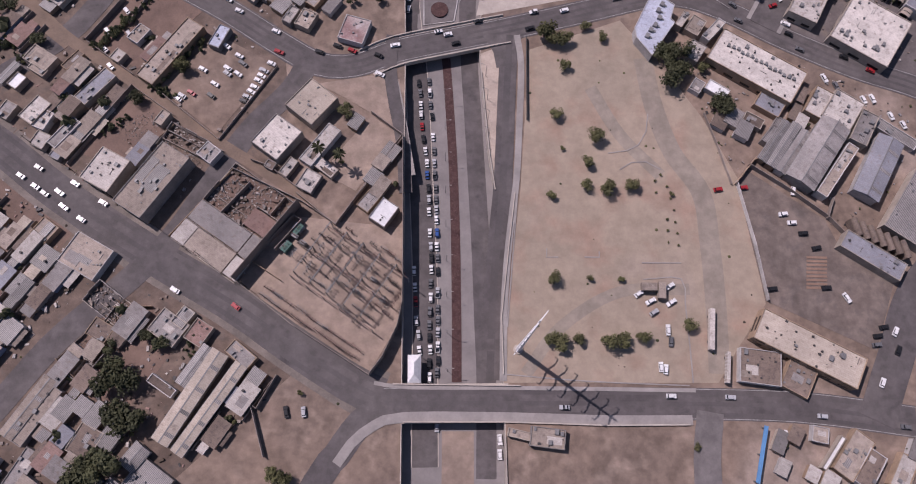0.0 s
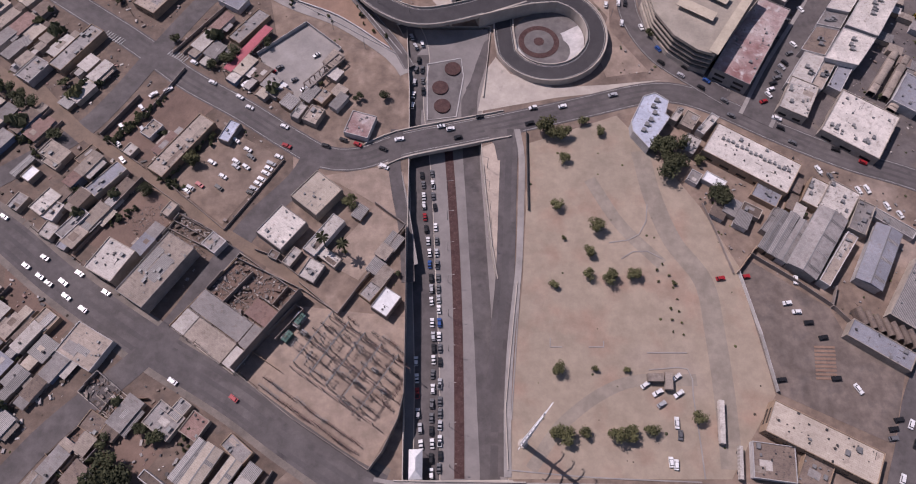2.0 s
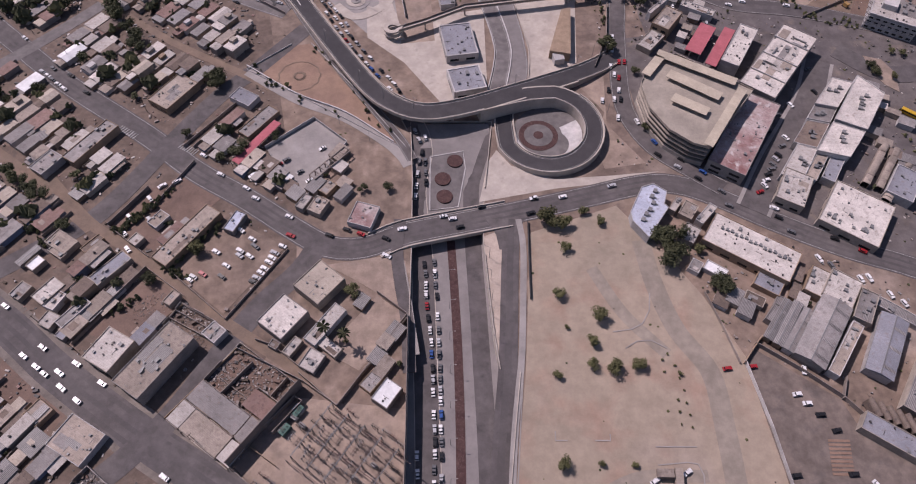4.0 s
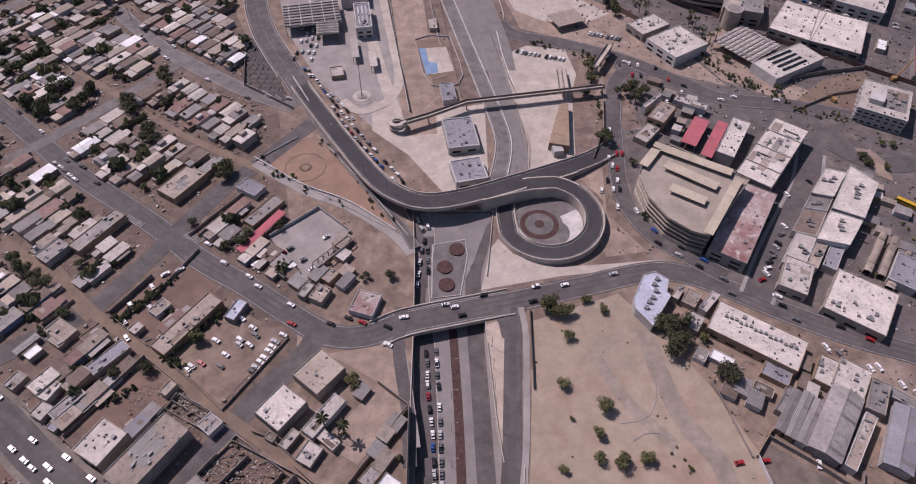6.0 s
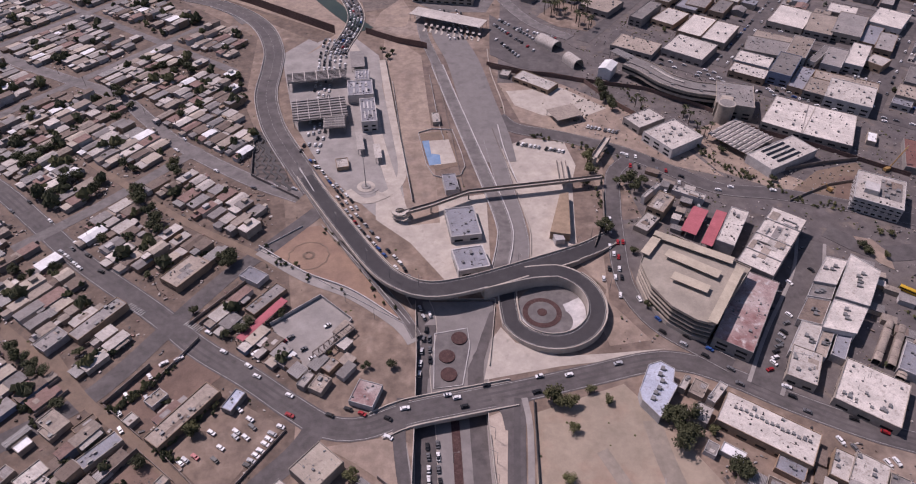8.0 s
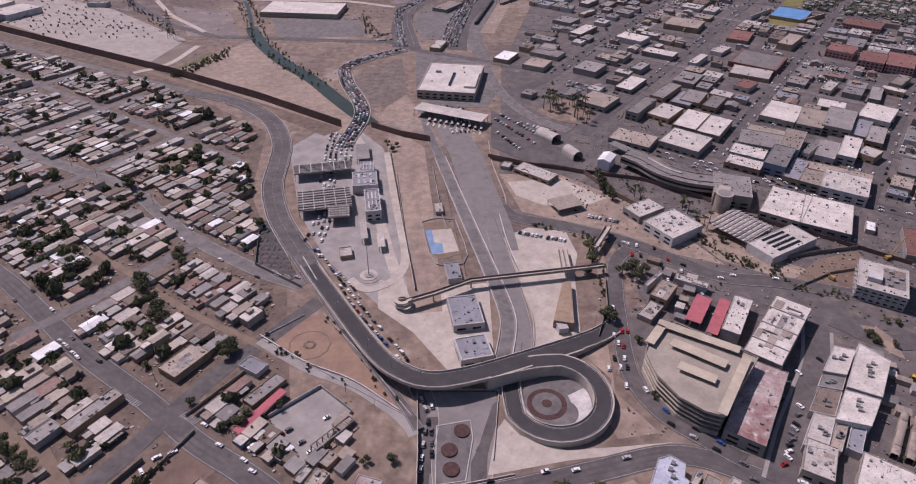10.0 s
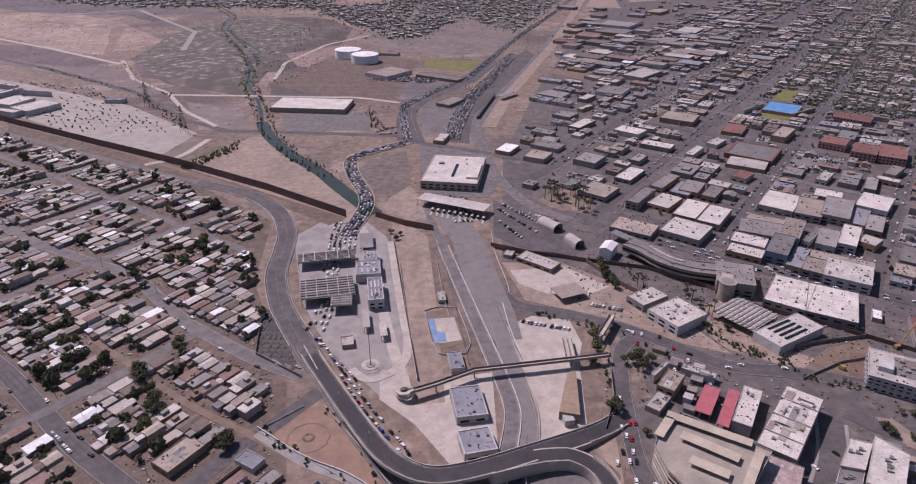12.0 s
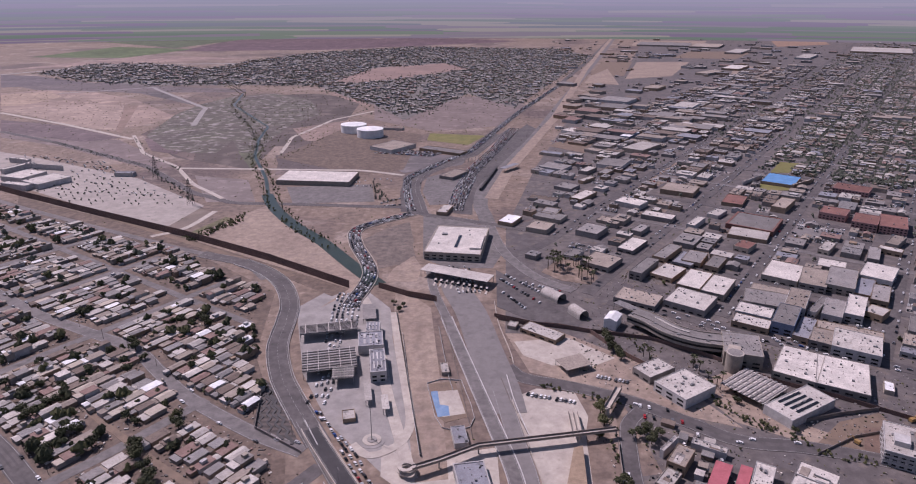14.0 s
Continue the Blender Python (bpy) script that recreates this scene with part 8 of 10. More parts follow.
def switch_rack(p, n, turn, h, mat):
    """A row of insulator stacks on one steel frame."""
    sr = thing("switch_rack", "rusty steel switch rack with a row of insulators", "switchgear", p.x, p.y, 0, turn, group="substation switch racks")
    m = Mesh().beam((-n * .7, 0, h), (n * .7, 0, h), .2).beam((-n * .7, .7, h - .4), (n * .7, .7, h - .4), .14)
    for k in range(n):
        q = (k - (n - 1) / 2) * 1.35
        m.beam((q, 0, -.2), (q, 0, h), .16)
        m.beam((q, -.9, h + .9), (q + .2, 1.1, h + .5), .11)
        part("insulator", Mesh().tube(q, rng.uniform(-.2, .2), h, h + rng.uniform(.9, 1.5), .24, .15, 7), DARK if rng.random() < .4 else RUST, sr)
    part("frame", m, mat, sr)


YARD_POLY = [p[:2] for p in [(-64.2, 78.0), (-52.3, 65.0), (-37.0, 50.8), (-28.4, 47.3), (-19.2, 52.7), (-16.4, 65.2), (-18.1, 80.3), (-28.2, 91.0), (-47.2, 91.1), (-56.0, 89.1)]]
for i in range(13):
    for k in range(9):
        p = o + gx * (i * 4.3 - 8 + rng.uniform(-.8, .8)) + gy * (k * 4.4 - 8 + rng.uniform(-.8, .8))
        if inside(p.x, p.y, YARD_POLY) and rng.random() < .85:
            switch_rack(p, 3, -34 + (90 if rng.random() < .35 else 0), rng.uniform(2.2, 4.8), rng.choice((STEEL, STEEL, DARK, RUST)))
for q, w, d in zip([(-62.0, 91.2), (-63.5, 87.8), (-67.5, 82.5), (-59.6, 84.3), (-36.2, 62.9), (-28.9, 67.9), (-25.0, 59.0)], (6, 3, 3.5, 3, 2.5, 2.5, 2.5), (4, 3, 2.5, 2.5, 2, 2, 2)):
    tf = thing("transformer", "grey-green oil transformer with cooling fins", "transformer", q[0], q[1], 0, 56, group="substation transformers")
    part("tank", Mesh().box(0, 0, -.2, 2.8, w * .6, d), ROOF["ice"] if w > 5 else STEEL, tf)
    for j in range(4):
        part("fin", Mesh().box((j - 1.5) * w * .14, 0, .5, 2.5, .18, d + 1.2), STEEL, tf)
    for j in range(3):
        part("bushing", Mesh().tube(0, (j - 1) * d * .3, 2.8, 4.2, .2, .12, 8), RUST, tf)
yard_wall([(-75.1, 83.9), (-64.1, 96.6), (-60.6, 94.5), (-71.4, 81.2)], 4.0, label="pale blast wall round a transformer")
for i in range(3):
    gt = thing("substation_gantry", "rusty grey lattice gantry with insulators", "gantry", group="substation gantries")
    a = o - gy * (4 - i * 13) - gx * 3
    e = a + gx * 42
    m = Mesh().beam((a.x, a.y, 7), (e.x, e.y, 7), .16).beam((a.x, a.y, 6.2), (e.x, e.y, 6.2), .16)
    for k in range(42):
        p, q = a + gx * k, a + gx * (k + 1)
        m.beam((p.x, p.y, 6.2), (q.x, q.y, 7), .09)
    part("lattice_beam", m, RUST, gt)
    for k in range(6):
        p = a + gx * k * 8.4
        part("post", Mesh().beam((p.x, p.y, -.2), (p.x, p.y, 7), .3), STEEL, gt)
lo = Vector([(-74.3, 61.9)][0])
for k in range(9):
    for j in range(2):
        switch_rack(lo + gx * (k * 5.6 + rng.uniform(-.5, .5)) + gy * (j * 3.6 - 1 + rng.uniform(-.4, .4)), 4, -34 + rng.uniform(-6, 6), rng.uniform(1.8, 3.2), rng.choice((RUST, STEEL, RUST)))
for x, y in [(-61.9, 90.4), (-66.5, 82.5)]:
    tr = thing("transformer", "green oil-filled power transformer", "transformer", x, y, 0, 54)
    part("tank", Mesh().box(0, 0, -.2, 3.2, 5, 2.6), surf("green_paint", (0.07, 0.13, 0.11), (0.09, 0.16, 0.13)), tr)
    for i in range(5):
        part("radiator", Mesh().box(-2 + i, 1.7, .4, 2.8, .35, .8), STEEL, tr)
    for i in (-1, 0, 1):
        part("bushing", Mesh().tube(i * 1.3, 0, 3.2, 4.6, .2, .12, 8), RUST, tr)
tx, ty, tw, td, trot = -11.5, 30.4, 5.5, 11.5, -0.0
tent = thing("canopy_tent", "white peaked canopy tent over the lanes", "tent", tx, ty, -5.5)
part("canvas", Mesh().add([(-tw / 2, -td / 2, 6), (tw / 2, -td / 2, 6), (tw / 2, td / 2, 6), (-tw / 2, td / 2, 6), (0, -td / 5, 8.6), (0, td / 5, 8.6)], [(0, 1, 4), (1, 2, 5, 4), (2, 3, 5), (3, 0, 4, 5)]), ROOF["bright"], tent)
for i in (-1, 1):
    for j in (-1, 1):
        part("post", Mesh().box(i * (tw / 2 - .2), j * (td / 2 - .2), -.1, 6, .2, .2), STEEL, tent)


def street_lamp(x, y, z, rot, h=9.0):
    if "lamp" not in COUNT:
        th = thing("street_lamp", "grey steel street lamp with one arm", "street lamp", group="street lamps")
        part("pole", Mesh().tube(0, 0, -.1, h, .13, .08, 8), STEEL, th)
        part("arm", Mesh().beam((0, 0, h), (2.2, 0, h + .4), .1), STEEL, th)
        part("lamp_head", Mesh().box(2.4, 0, h + .3, h + .48, .8, .3), PAVING, th)
        COUNT["lamp"] = th
        th.matrix_basis = pose(x, y, z, 0, 0, rot)
    else:
        copy_thing(COUNT["lamp"], pose(x, y, z, 0, 0, rot))


for p in [(21.4, 167.0), (21.7, 154.6), (21.9, 144.0), (22.0, 135.0), (22.2, 124.8)]:
    street_lamp(p[0], p[1], 0, 160)
for k in range(9):
    street_lamp(2.0, 30 + 16 * k, -5.5, 0)
for p in [(-112.5, 403.2), (-80.3, 348.1), (-53.2, 305.8), (-37.1, 280.0), (-58.5, 254.0), (-41.0, 240.9), (-25.1, 325.4), (-2.6, 325.5), (89.0, 308.7), (92.3, 263.1)]:
    street_lamp(p[0], p[1], 0, 45)
for i, p in enumerate(spline(OVER, 34)):
    street_lamp(p[0] - 5.2, p[1] + 3, p[2], 300)
for a, b, n in ((S1[1], S1[6], 8), (S2[2], S2[6], 7), (D1[1], D1[5], 9)):
    for k in range(n):
        q = Vector(a).lerp(Vector(b), (k + .5) / n) + gy * 8.6
        up = thing("utility_pole", "weathered wooden utility pole", "utility pole", q.x, q.y, 0, -34, group="utility poles")
        part("pole", Mesh().tube(0, 0, -.2, 10, .16, .11, 8), BARK, up)
        part("cross_arm", Mesh().box(0, 0, 9, 9.15, .15, 2.2), BARK, up)

yard_wall([(-97.0, 236.3), (-73.0, 257.6), (-53.3, 240.0), (-71.7, 201.6)], 2.2, WALLS[3], label="white wall round a workshop yard")
cars([(-91.7, 219.7), (-87.9, 224.4), (-84.4, 227.6), (-76.3, 219.7), (-70.8, 213.9), (-66.2, 235.8)], 40)

# ---- cars ----
fz = depth
queue([(-5.3, 26.4), (-5.3, 48.5), (-4.8, 77.0), (-5.8, 104.4), (-6.8, 124.5), (-8.8, 145.4), (-10.5, 170.3)], 5.6, .97, fz, skip=1)
queue([(-2.2, 26.4), (-1.8, 48.5), (-1.9, 77.0), (-2.6, 104.4), (-3.1, 124.5), (-4.1, 145.4), (-6.0, 170.3)], 5.6, .97, fz, skip=3)
queue([(-9.5, 38.6), (-10.6, 48.6), (-11.6, 63.9), (-12.5, 79.7)], 7.0, .9, fz)
queue([(-15.7, 206.6), (-13.7, 227.0), (-12.3, 237.1), (-16.9, 249.5)], 6.5, .95, fz)
queue([(-10.0, 208.8), (-10.6, 227.0), (-9.7, 237.1), (-11.1, 247.4)], 6.5, .9, fz)
queue([(-23.4, 273.4), (-29.7, 284.8), (-41.3, 301.3), (-56.4, 323.6)] + [(-82.4, 365.3), (-98.3, 392.5)], 6.2, .96)
queue([(-25.6, 270.3), (-33.0, 283.0), (-44.5, 298.9), (-59.7, 321.0)] + [(-85.9, 367.2), (-101.9, 394.6)], 6.2, .96)
cars([(-0.8, 191.0), (18.5, 196.7), (45.6, 202.1)], 15, "white black white")
cars([(49.3, 14.3), (93.3, 18.2)], 0, "silver white", z=.3)
cars([(-97.0, 202.4), (-78.5, 190.9), (-76.4, 179.6), (-57.3, 179.6), (-48.9, 182.9), (-41.8, 180.3), (-29.3, 177.7), (-28.5, 167.6)], -25, "white white red black black red black white")
cars([(23.2, 2.1), (23.0, -3.6), (-2.4, 7.4)], 90, "white white silver", z=-5.5)
cars([(-185.6, 116.6), (-178.4, 120.5), (-178.4, 111.5), (-173.8, 108.2), (-167.5, 108.7), (-164.5, 105.9), (-164.6, 101.9), (-161.3, 99.9), (-156.2, 96.1), (-152.2, 94.5), (-161.3, 112.8), (-157.7, 110.9), (-147.8, 103.7), (-144.5, 101.7), (-112.4, 64.3), (-86.4, 57.0)], -34, "white grey white grey white black white white white black white silver white white white red")
cars([(-79.5, 173.3), (-82.8, 169.5), (-83.7, 166.7), (-84.9, 164.2), (-86.5, 160.8), (-87.9, 158.4), (-89.3, 155.6), (-90.8, 153.5)], -27, "white silver white white white white silver black")
cars([(-101.4, 182.8), (-94.9, 177.4), (-92.9, 173.3), (-99.8, 170.8), (-94.7, 167.7), (-99.6, 168.0), (-111.2, 170.2), (-105.0, 162.4), (-104.3, 160.2), (-106.1, 156.3), (-119.5, 156.3), (-115.3, 157.8), (-121.2, 154.8), (-117.7, 152.4)], -35, "white white grey white white silver white white grey black silver red white white")
cars([(-154.2, 171.7), (-150.7, 202.2), (-158.2, 190.8), (-158.3, 181.2), (-147.8, 189.2)], -50, "white white white white silver")
cars([(84.1, 61.0), (88.8, 57.7), (89.8, 52.9), (97.6, 57.1), (97.8, 64.2)], 30, "white white silver white white")
cars([(95.0, 45.3), (95.7, 40.4), (95.6, 36.7), (90.4, 30.0), (92.3, 29.0)], 85, "white grey white white white")
cars([(124.5, 108.6), (136.0, 109.4)], 8, "red red")
cars([(158.5, 107.6)], 80, "white")
cars([(152.2, 96.7), (155.5, 92.6), (159.7, 87.6), (164.5, 80.8), (142.1, 62.6), (165.7, 62.9)], 5, "white white black black black black")
cars([(173.8, 58.4)], -65, "white")
cars([(191.9, 43.6), (191.5, 35.7), (182.0, 22.5), (138.0, 2.2)], 60, "white black white white")
cars([(184.0, 41.9), (182.8, 38.2), (187.3, 45.6)], 5, "black grey black")
cars([(169.2, 195.6), (206.3, 169.5)], -25, "white red")
cars([(183.1, 165.3), (185.6, 163.8), (188.0, 161.2), (199.8, 153.7), (204.2, 154.3), (205.1, 151.9), (211.2, 145.1), (213.0, 142.6), (216.1, 140.5), (219.0, 138.4)], -70, "white white grey white white white white white white white")
cars([(-62.7, 13.9), (-55.7, 13.8), (-56.9, 15.0)], 100, "black silver white")
cars([(-129.0, 230.9), (-117.6, 218.0), (-102.7, 208.9), (-217.2, 291.1), (-204.3, 277.4), (-198.4, 286.5)], -30, "white white white black black black")
cars([(-234.7, 294.3), (-230.4, 291.0), (-226.8, 287.8), (-222.5, 284.1), (-218.1, 280.5), (-214.7, 277.3)], -32)
cars([(-118.8, 244.3), (-125.4, 236.9), (-100.9, 217.2), (-98.1, 219.2), (-95.4, 221.9), (-89.7, 225.0), (-78.3, 218.4), (-74.3, 224.2), (-85.0, 211.5)], 40)
cars([(-146.3, 210.4), (-144.4, 212.7), (-139.4, 213.4)], 40, "white silver white")
cars([(77.3, 243.4)], 70, "white", z=3)
cars([(98.9, 299.6), (101.1, 279.8), (97.6, 258.3), (90.3, 271.5), (107.8, 303.5), (102.5, 290.0), (101.1, 272.5)], 80, "white white white white red red black")
cars([(198.4, 268.3), (188.6, 243.5), (178.9, 228.3), (176.3, 224.3), (168.1, 210.3), (181.2, 231.1), (215.5, 278.8)], -55, "white white silver grey white black black")
cars([(161.6, 221.9), (171.5, 237.3), (179.9, 247.7), (175.2, 239.3), (188.8, 260.7), (217.4, 297.7)], 20, "white grey black silver grey grey")
cars([(102.0, 314.3), (100.2, 292.7), (103.6, 325.7), (104.5, 303.3), (97.4, 272.6), (101.9, 282.5), (95.1, 280.0)], 82, "white white white red white red black")
parked([(186.5, 239.3)][0], [(163.5, 203.8)][0], 9, 20)
bus = thing("school_bus", "yellow school bus parked at the kerb", "bus", *[(265.3, 260.7)][0], .15, -40)
bb = part("body", Mesh().box(0, 0, .5, 2.9, 11, 2.5).box(6, 0, .5, 1.6, 1.4, 2.2), PAINT["yellow"], bus)
part("windows", Mesh().box(-.3, 0, 1.7, 2.4, 10, 2.54), GLASS, bb)
for i in (-3.6, 4.2):
    for j in (-1.1, 1.1):
        part("wheel", Mesh().box(i, j, 0, 1.0, 1.0, .3), RUBBER, bus)
for b, lab in (((112.8, 45.2, 2.0, 17.4, -8.0), "long white trailer parked on sand"), ((117.5, 29.3, 1.4, 12.8, -8.9), "long white trailer parked beside a wall"), ((88.2, 63.5, 6.6, 3.3, -2.3), "grey box trailer parked on sand"), ((93.5, 61.9, 3.1, 7.0, -5.7), "brown box trailer parked on sand")):
    x, y, w, d, rot = b
    tl = thing("trailer", lab, "trailer", x, y, .1, rot)
    part("box", Mesh().box(0, 0, 1.0, 3.6, w, d), ROOF["white"] if "white" in lab else ROOF["tan"], tl)
    for j in (-.3, .32):
        part("wheel_set", Mesh().box(0, j * d, 0, 1.0, w * .9, 1.0), RUBBER, tl)
OCHRE = surf("ochre_machine_paint", (0.36, 0.22, 0.08), (0.3, 0.18, 0.07), rough=0.5)
building(318.1, 418.8, 6.5, 14.2, -28.8, 3.5, "bright", 0, name="store_box", label="white box-shaped store on asphalt")
building(339.8, 392.9, 19.6, 39.9, -25.0, 5.0, "red", 2)
crane = thing("crawler_crane", "orange crawler crane with a lattice boom at the dig", "crane", *[(311.0, 380.2)][0], 0, 20)
part("track", Mesh().box(0, 1.3, -.1, .9, 4.5, .8), DARK, crane)
part("track", Mesh().box(0, -1.3, -.1, .9, 4.5, .8), DARK, crane)
part("cab", Mesh().box(-.3, 0, .9, 3.0, 4.0, 2.6), OCHRE, crane)
part("boom", Mesh().beam((1.4, .4, 1.8), (13, 2, 17), .35).beam((1.4, -.4, 1.8), (13, 1.6, 17), .35).beam((1.4, 0, 2.6), (13, 1.8, 17.4), .25), OCHRE, crane)
dig = thing("excavator", "orange excavator on reddish soil", "excavator", *[(259.8, 356.6)][0], 0, 120)
part("track", Mesh().box(0, 1, -.1, .8, 3.6, .6), DARK, dig)
part("track", Mesh().box(0, -1, -.1, .8, 3.6, .6), DARK, dig)
part("cab", Mesh().box(-.2, 0, .8, 2.8, 3.2, 2.4), OCHRE, dig)
part("arm", Mesh().beam((1, 0, 2), (4, 0, 4), .4).beam((4, 0, 4), (6, 0, 1), .3), OCHRE, dig)
for ln, gap, fl in (([(304.1, 326.0), (265.2, 340.9), (222.6, 353.3), (184.6, 359.6), (157.3, 379.6), (124.7, 404.4)], 24, .6), ([(146.2, 208.8), (130.2, 221.9), (113.9, 237.2), (104.1, 258.3), (102.2, 280.7)], 12, .6), (S2[10:20], 26, .5), ([(117.7, 14.6), (153.7, 12.3), (191.5, 7.2)], 30, .4), ([(215.7, 521.4), (257.7, 494.8), (301.4, 470.2), (362.9, 436.9)], 9, .7)):
    queue(ln, gap, fl, side=2.8)
    queue(ln, gap * 1.2, fl, side=-2.8, flip=True)
# waiting lanes at the crossing
for s in (-5.2, -1.8, 1.8, 5.2):
    queue(QUEUE_N, 6.2, .97, side=s, skip=rng.uniform(0, 5))
for s in (-12, -7.5, -3, 1.5, 6, 10.5):
    queue([(-102.2, 516.7), (-105.2, 551.1), (-105.6, 589.4)], 6.2, .9, side=s)
for s in (-5, -1.6, 1.7, 5):
    queue([(-63.6, 849.1), (-74.4, 927.9), (-78.5, 1013.5), (-36.4, 1102.9), (23.2, 1207.4), (102.5, 1476.7)] + [(154.2, 1653.1), (301.2, 2086.9)], 6.5, .95, side=s)
for s in (-7, -3, 1, 5, 9, 13):
    queue([(-2.0, 849.8), (6.2, 943.4), (25.3, 1056.1), (77.2, 1240.5), (123.7, 1427.5)] , 6.3, .95, side=s)
for s in (-11, -7, -3, 1, 5, 9):
    queue([(9.2, 589.4), (3.6, 625.0), (-1.3, 656.2)], 7.5, .9, side=s)
for s in (-4, 0, 4, 8):
    queue([(-100.1, 401.8), (-98.7, 428.4), (-102.8, 476.2), (-104.8, 516.7)], 8, .8, side=s)
queue([(-106.3, 401.8), (-69.2, 350.1), (-59.4, 333.3)], 6.5, .95)
for a, b, n in (([(39.8, 625.0)][0], [(77.9, 563.4)][0], 16), ([(47.6, 632.6)][0], [(90.3, 573.5)][0], 16), ([(42.5, 589.4)][0], [(62.9, 551.1)][0], 9), ([(57.3, 617.6)][0], [(101.0, 589.4)][0], 14)):
    parked(a, b, n, 60, .8)
parked([(49.6, 412.9)][0], [(84.2, 401.8)][0], 12, 60, .8)
parked([(105.6, 436.5)][0], [(128.2, 428.4)][0], 9, 60)
for k in range(6):
    parked((120.0 + 6 * k, 400.0 - 14 * k), (150.0 + 6 * k, 392.0 - 14 * k), 5, 80, .45)
parked([(266.1, 495.8)][0], [(347.8, 466.8)][0], 26, -30, .8)
parked([(233.3, 500.9)][0], [(295.8, 476.2)][0], 20, 60, .8)
for j in range(5):
    parked(Vector([(-154.5, 1191.5)][0]) + T1 * 9 * j, Vector([(-46.2, 1163.7)][0]) + T1 * 9 * j, 34, 55, .85)
for k in range(6):
    parked([(-241.1, 958.8)][0] if k < 1 else (-190.0 + 8 * k, 960.0 + 10 * k), (-80.0 + 8 * k, 955.0 + 10 * k), 22, 90, .15)

# ---- trees that stand alone ----
trees([(-131.1, 30.9), (-132.8, 26.2), (-125.9, 27.3)], 6.5)
trees([(-128.9, 14.7), (-123.8, 11.3), (-135.4, -4.0), (-129.4, -6.3), (-140.3, -8.2)], 7.5)
trees([(-121.1, 45.1), (-114.7, 41.4), (-189.0, 185.9), (-138.5, 154.8), (-170.2, 153.3)], 4)
trees([(-121.8, 172.7), (-119.4, 170.8), (-42.9, 147.1), (-65.8, -9.3), (-62.3, -11.6)], 4, True)
trees([(54.1, 185.5), (50.1, 188.8), (59.8, 184.6)], 5.5, True)
trees([(58.9, 170.8), (77.8, 186.9), (65.2, 110.3), (49.1, 105.4), (66.0, 121.2), (57.6, 41.5), (83.6, 42.5), (70.3, 192.8)], 3.5, True)
trees([(53.3, 146.0), (70.2, 134.3), (74.9, 108.9), (85.5, 109.7), (47.5, 67.8), (44.9, 42.1), (48.4, 40.1), (69.3, 40.7), (74.3, 40.6), (104.2, 47.2)], 4.3, True)
trees([(55.5, 129.1), (103.2, 106.5), (63.4, 67.6), (77.1, 67.0), (101.3, -1.8), (-57.3, 21.4), (-44.6, 122.2)], 1.8, True)
trees([(106.0, 178.1), (109.4, 170.8), (112.9, 176.5), (114.8, 168.5), (107.3, 163.8)], 6)
trees([(125.0, 170.8), (129.5, 173.3)], 3.5, True)
trees([(129.5, 151.4), (130.8, 146.8)], 5)
trees([(-131.5, 282.1), (-129.0, 286.8)], 5.5)
trees([(-141.0, 245.1), (-119.4, 228.9), (-175.5, 273.0), (-92.0, 243.1), (-191.9, 217.2)], 3.5)
trees([(-29.1, 208.8), (-42.6, 207.7), (111.0, 249.7), (116.8, 245.5), (123.8, 239.3), (112.8, 294.8)], 3.2)
trees([(-265.8, 476.9), (-270.6, 484.1)], 6)
trees([(-225.5, 522.9), (-219.2, 518.0), (-233.3, 533.1), (-249.9, 522.7), (-246.6, 527.8), (-264.6, 538.0)], 5.5)
trees([(-172.5, 494.2), (-166.1, 475.9), (-266.7, 457.6), (-255.5, 441.1), (-251.5, 462.0), (-178.0, 508.5)], 4.5)
trees([(-300.3, 384.6), (-292.7, 381.2), (-289.7, 388.1), (-315.7, 409.6), (-290.1, 398.8), (-260.6, 361.4)], 6)
trees([(-196.1, 381.6), (-194.3, 385.0), (-204.9, 342.8), (-208.6, 345.9)], 4, True)
trees([(123.8, 366.0), (117.1, 362.7), (131.2, 362.7), (125.9, 356.2), (97.7, 317.1), (98.9, 313.1)], 5)
trees([(99.1, 389.8), (99.1, 375.9), (93.1, 362.6), (101.4, 397.0)], 5, True)
trees([(-202.7, 341.7), (-193.1, 329.8), (-184.8, 321.1), (-207.7, 351.0), (-254.8, 367.0), (-183.9, 312.7)], 5.5)
trees([(-134.5, 288.9), (-129.8, 283.8)], 5)
trees([(125.3, 476.2), (129.1, 471.5), (125.0, 485.8), (130.3, 462.3), (124.6, 495.8)], 6)
trees([(185.0, 453.4), (188.5, 424.4), (216.0, 401.8), (221.2, 381.1), (226.8, 384.4), (225.1, 368.2), (199.3, 401.8)], 3.5)
trees([(-219.4, 212.3), (-211.7, 208.5), (-206.3, 203.0), (-224.1, 216.1)], 5)


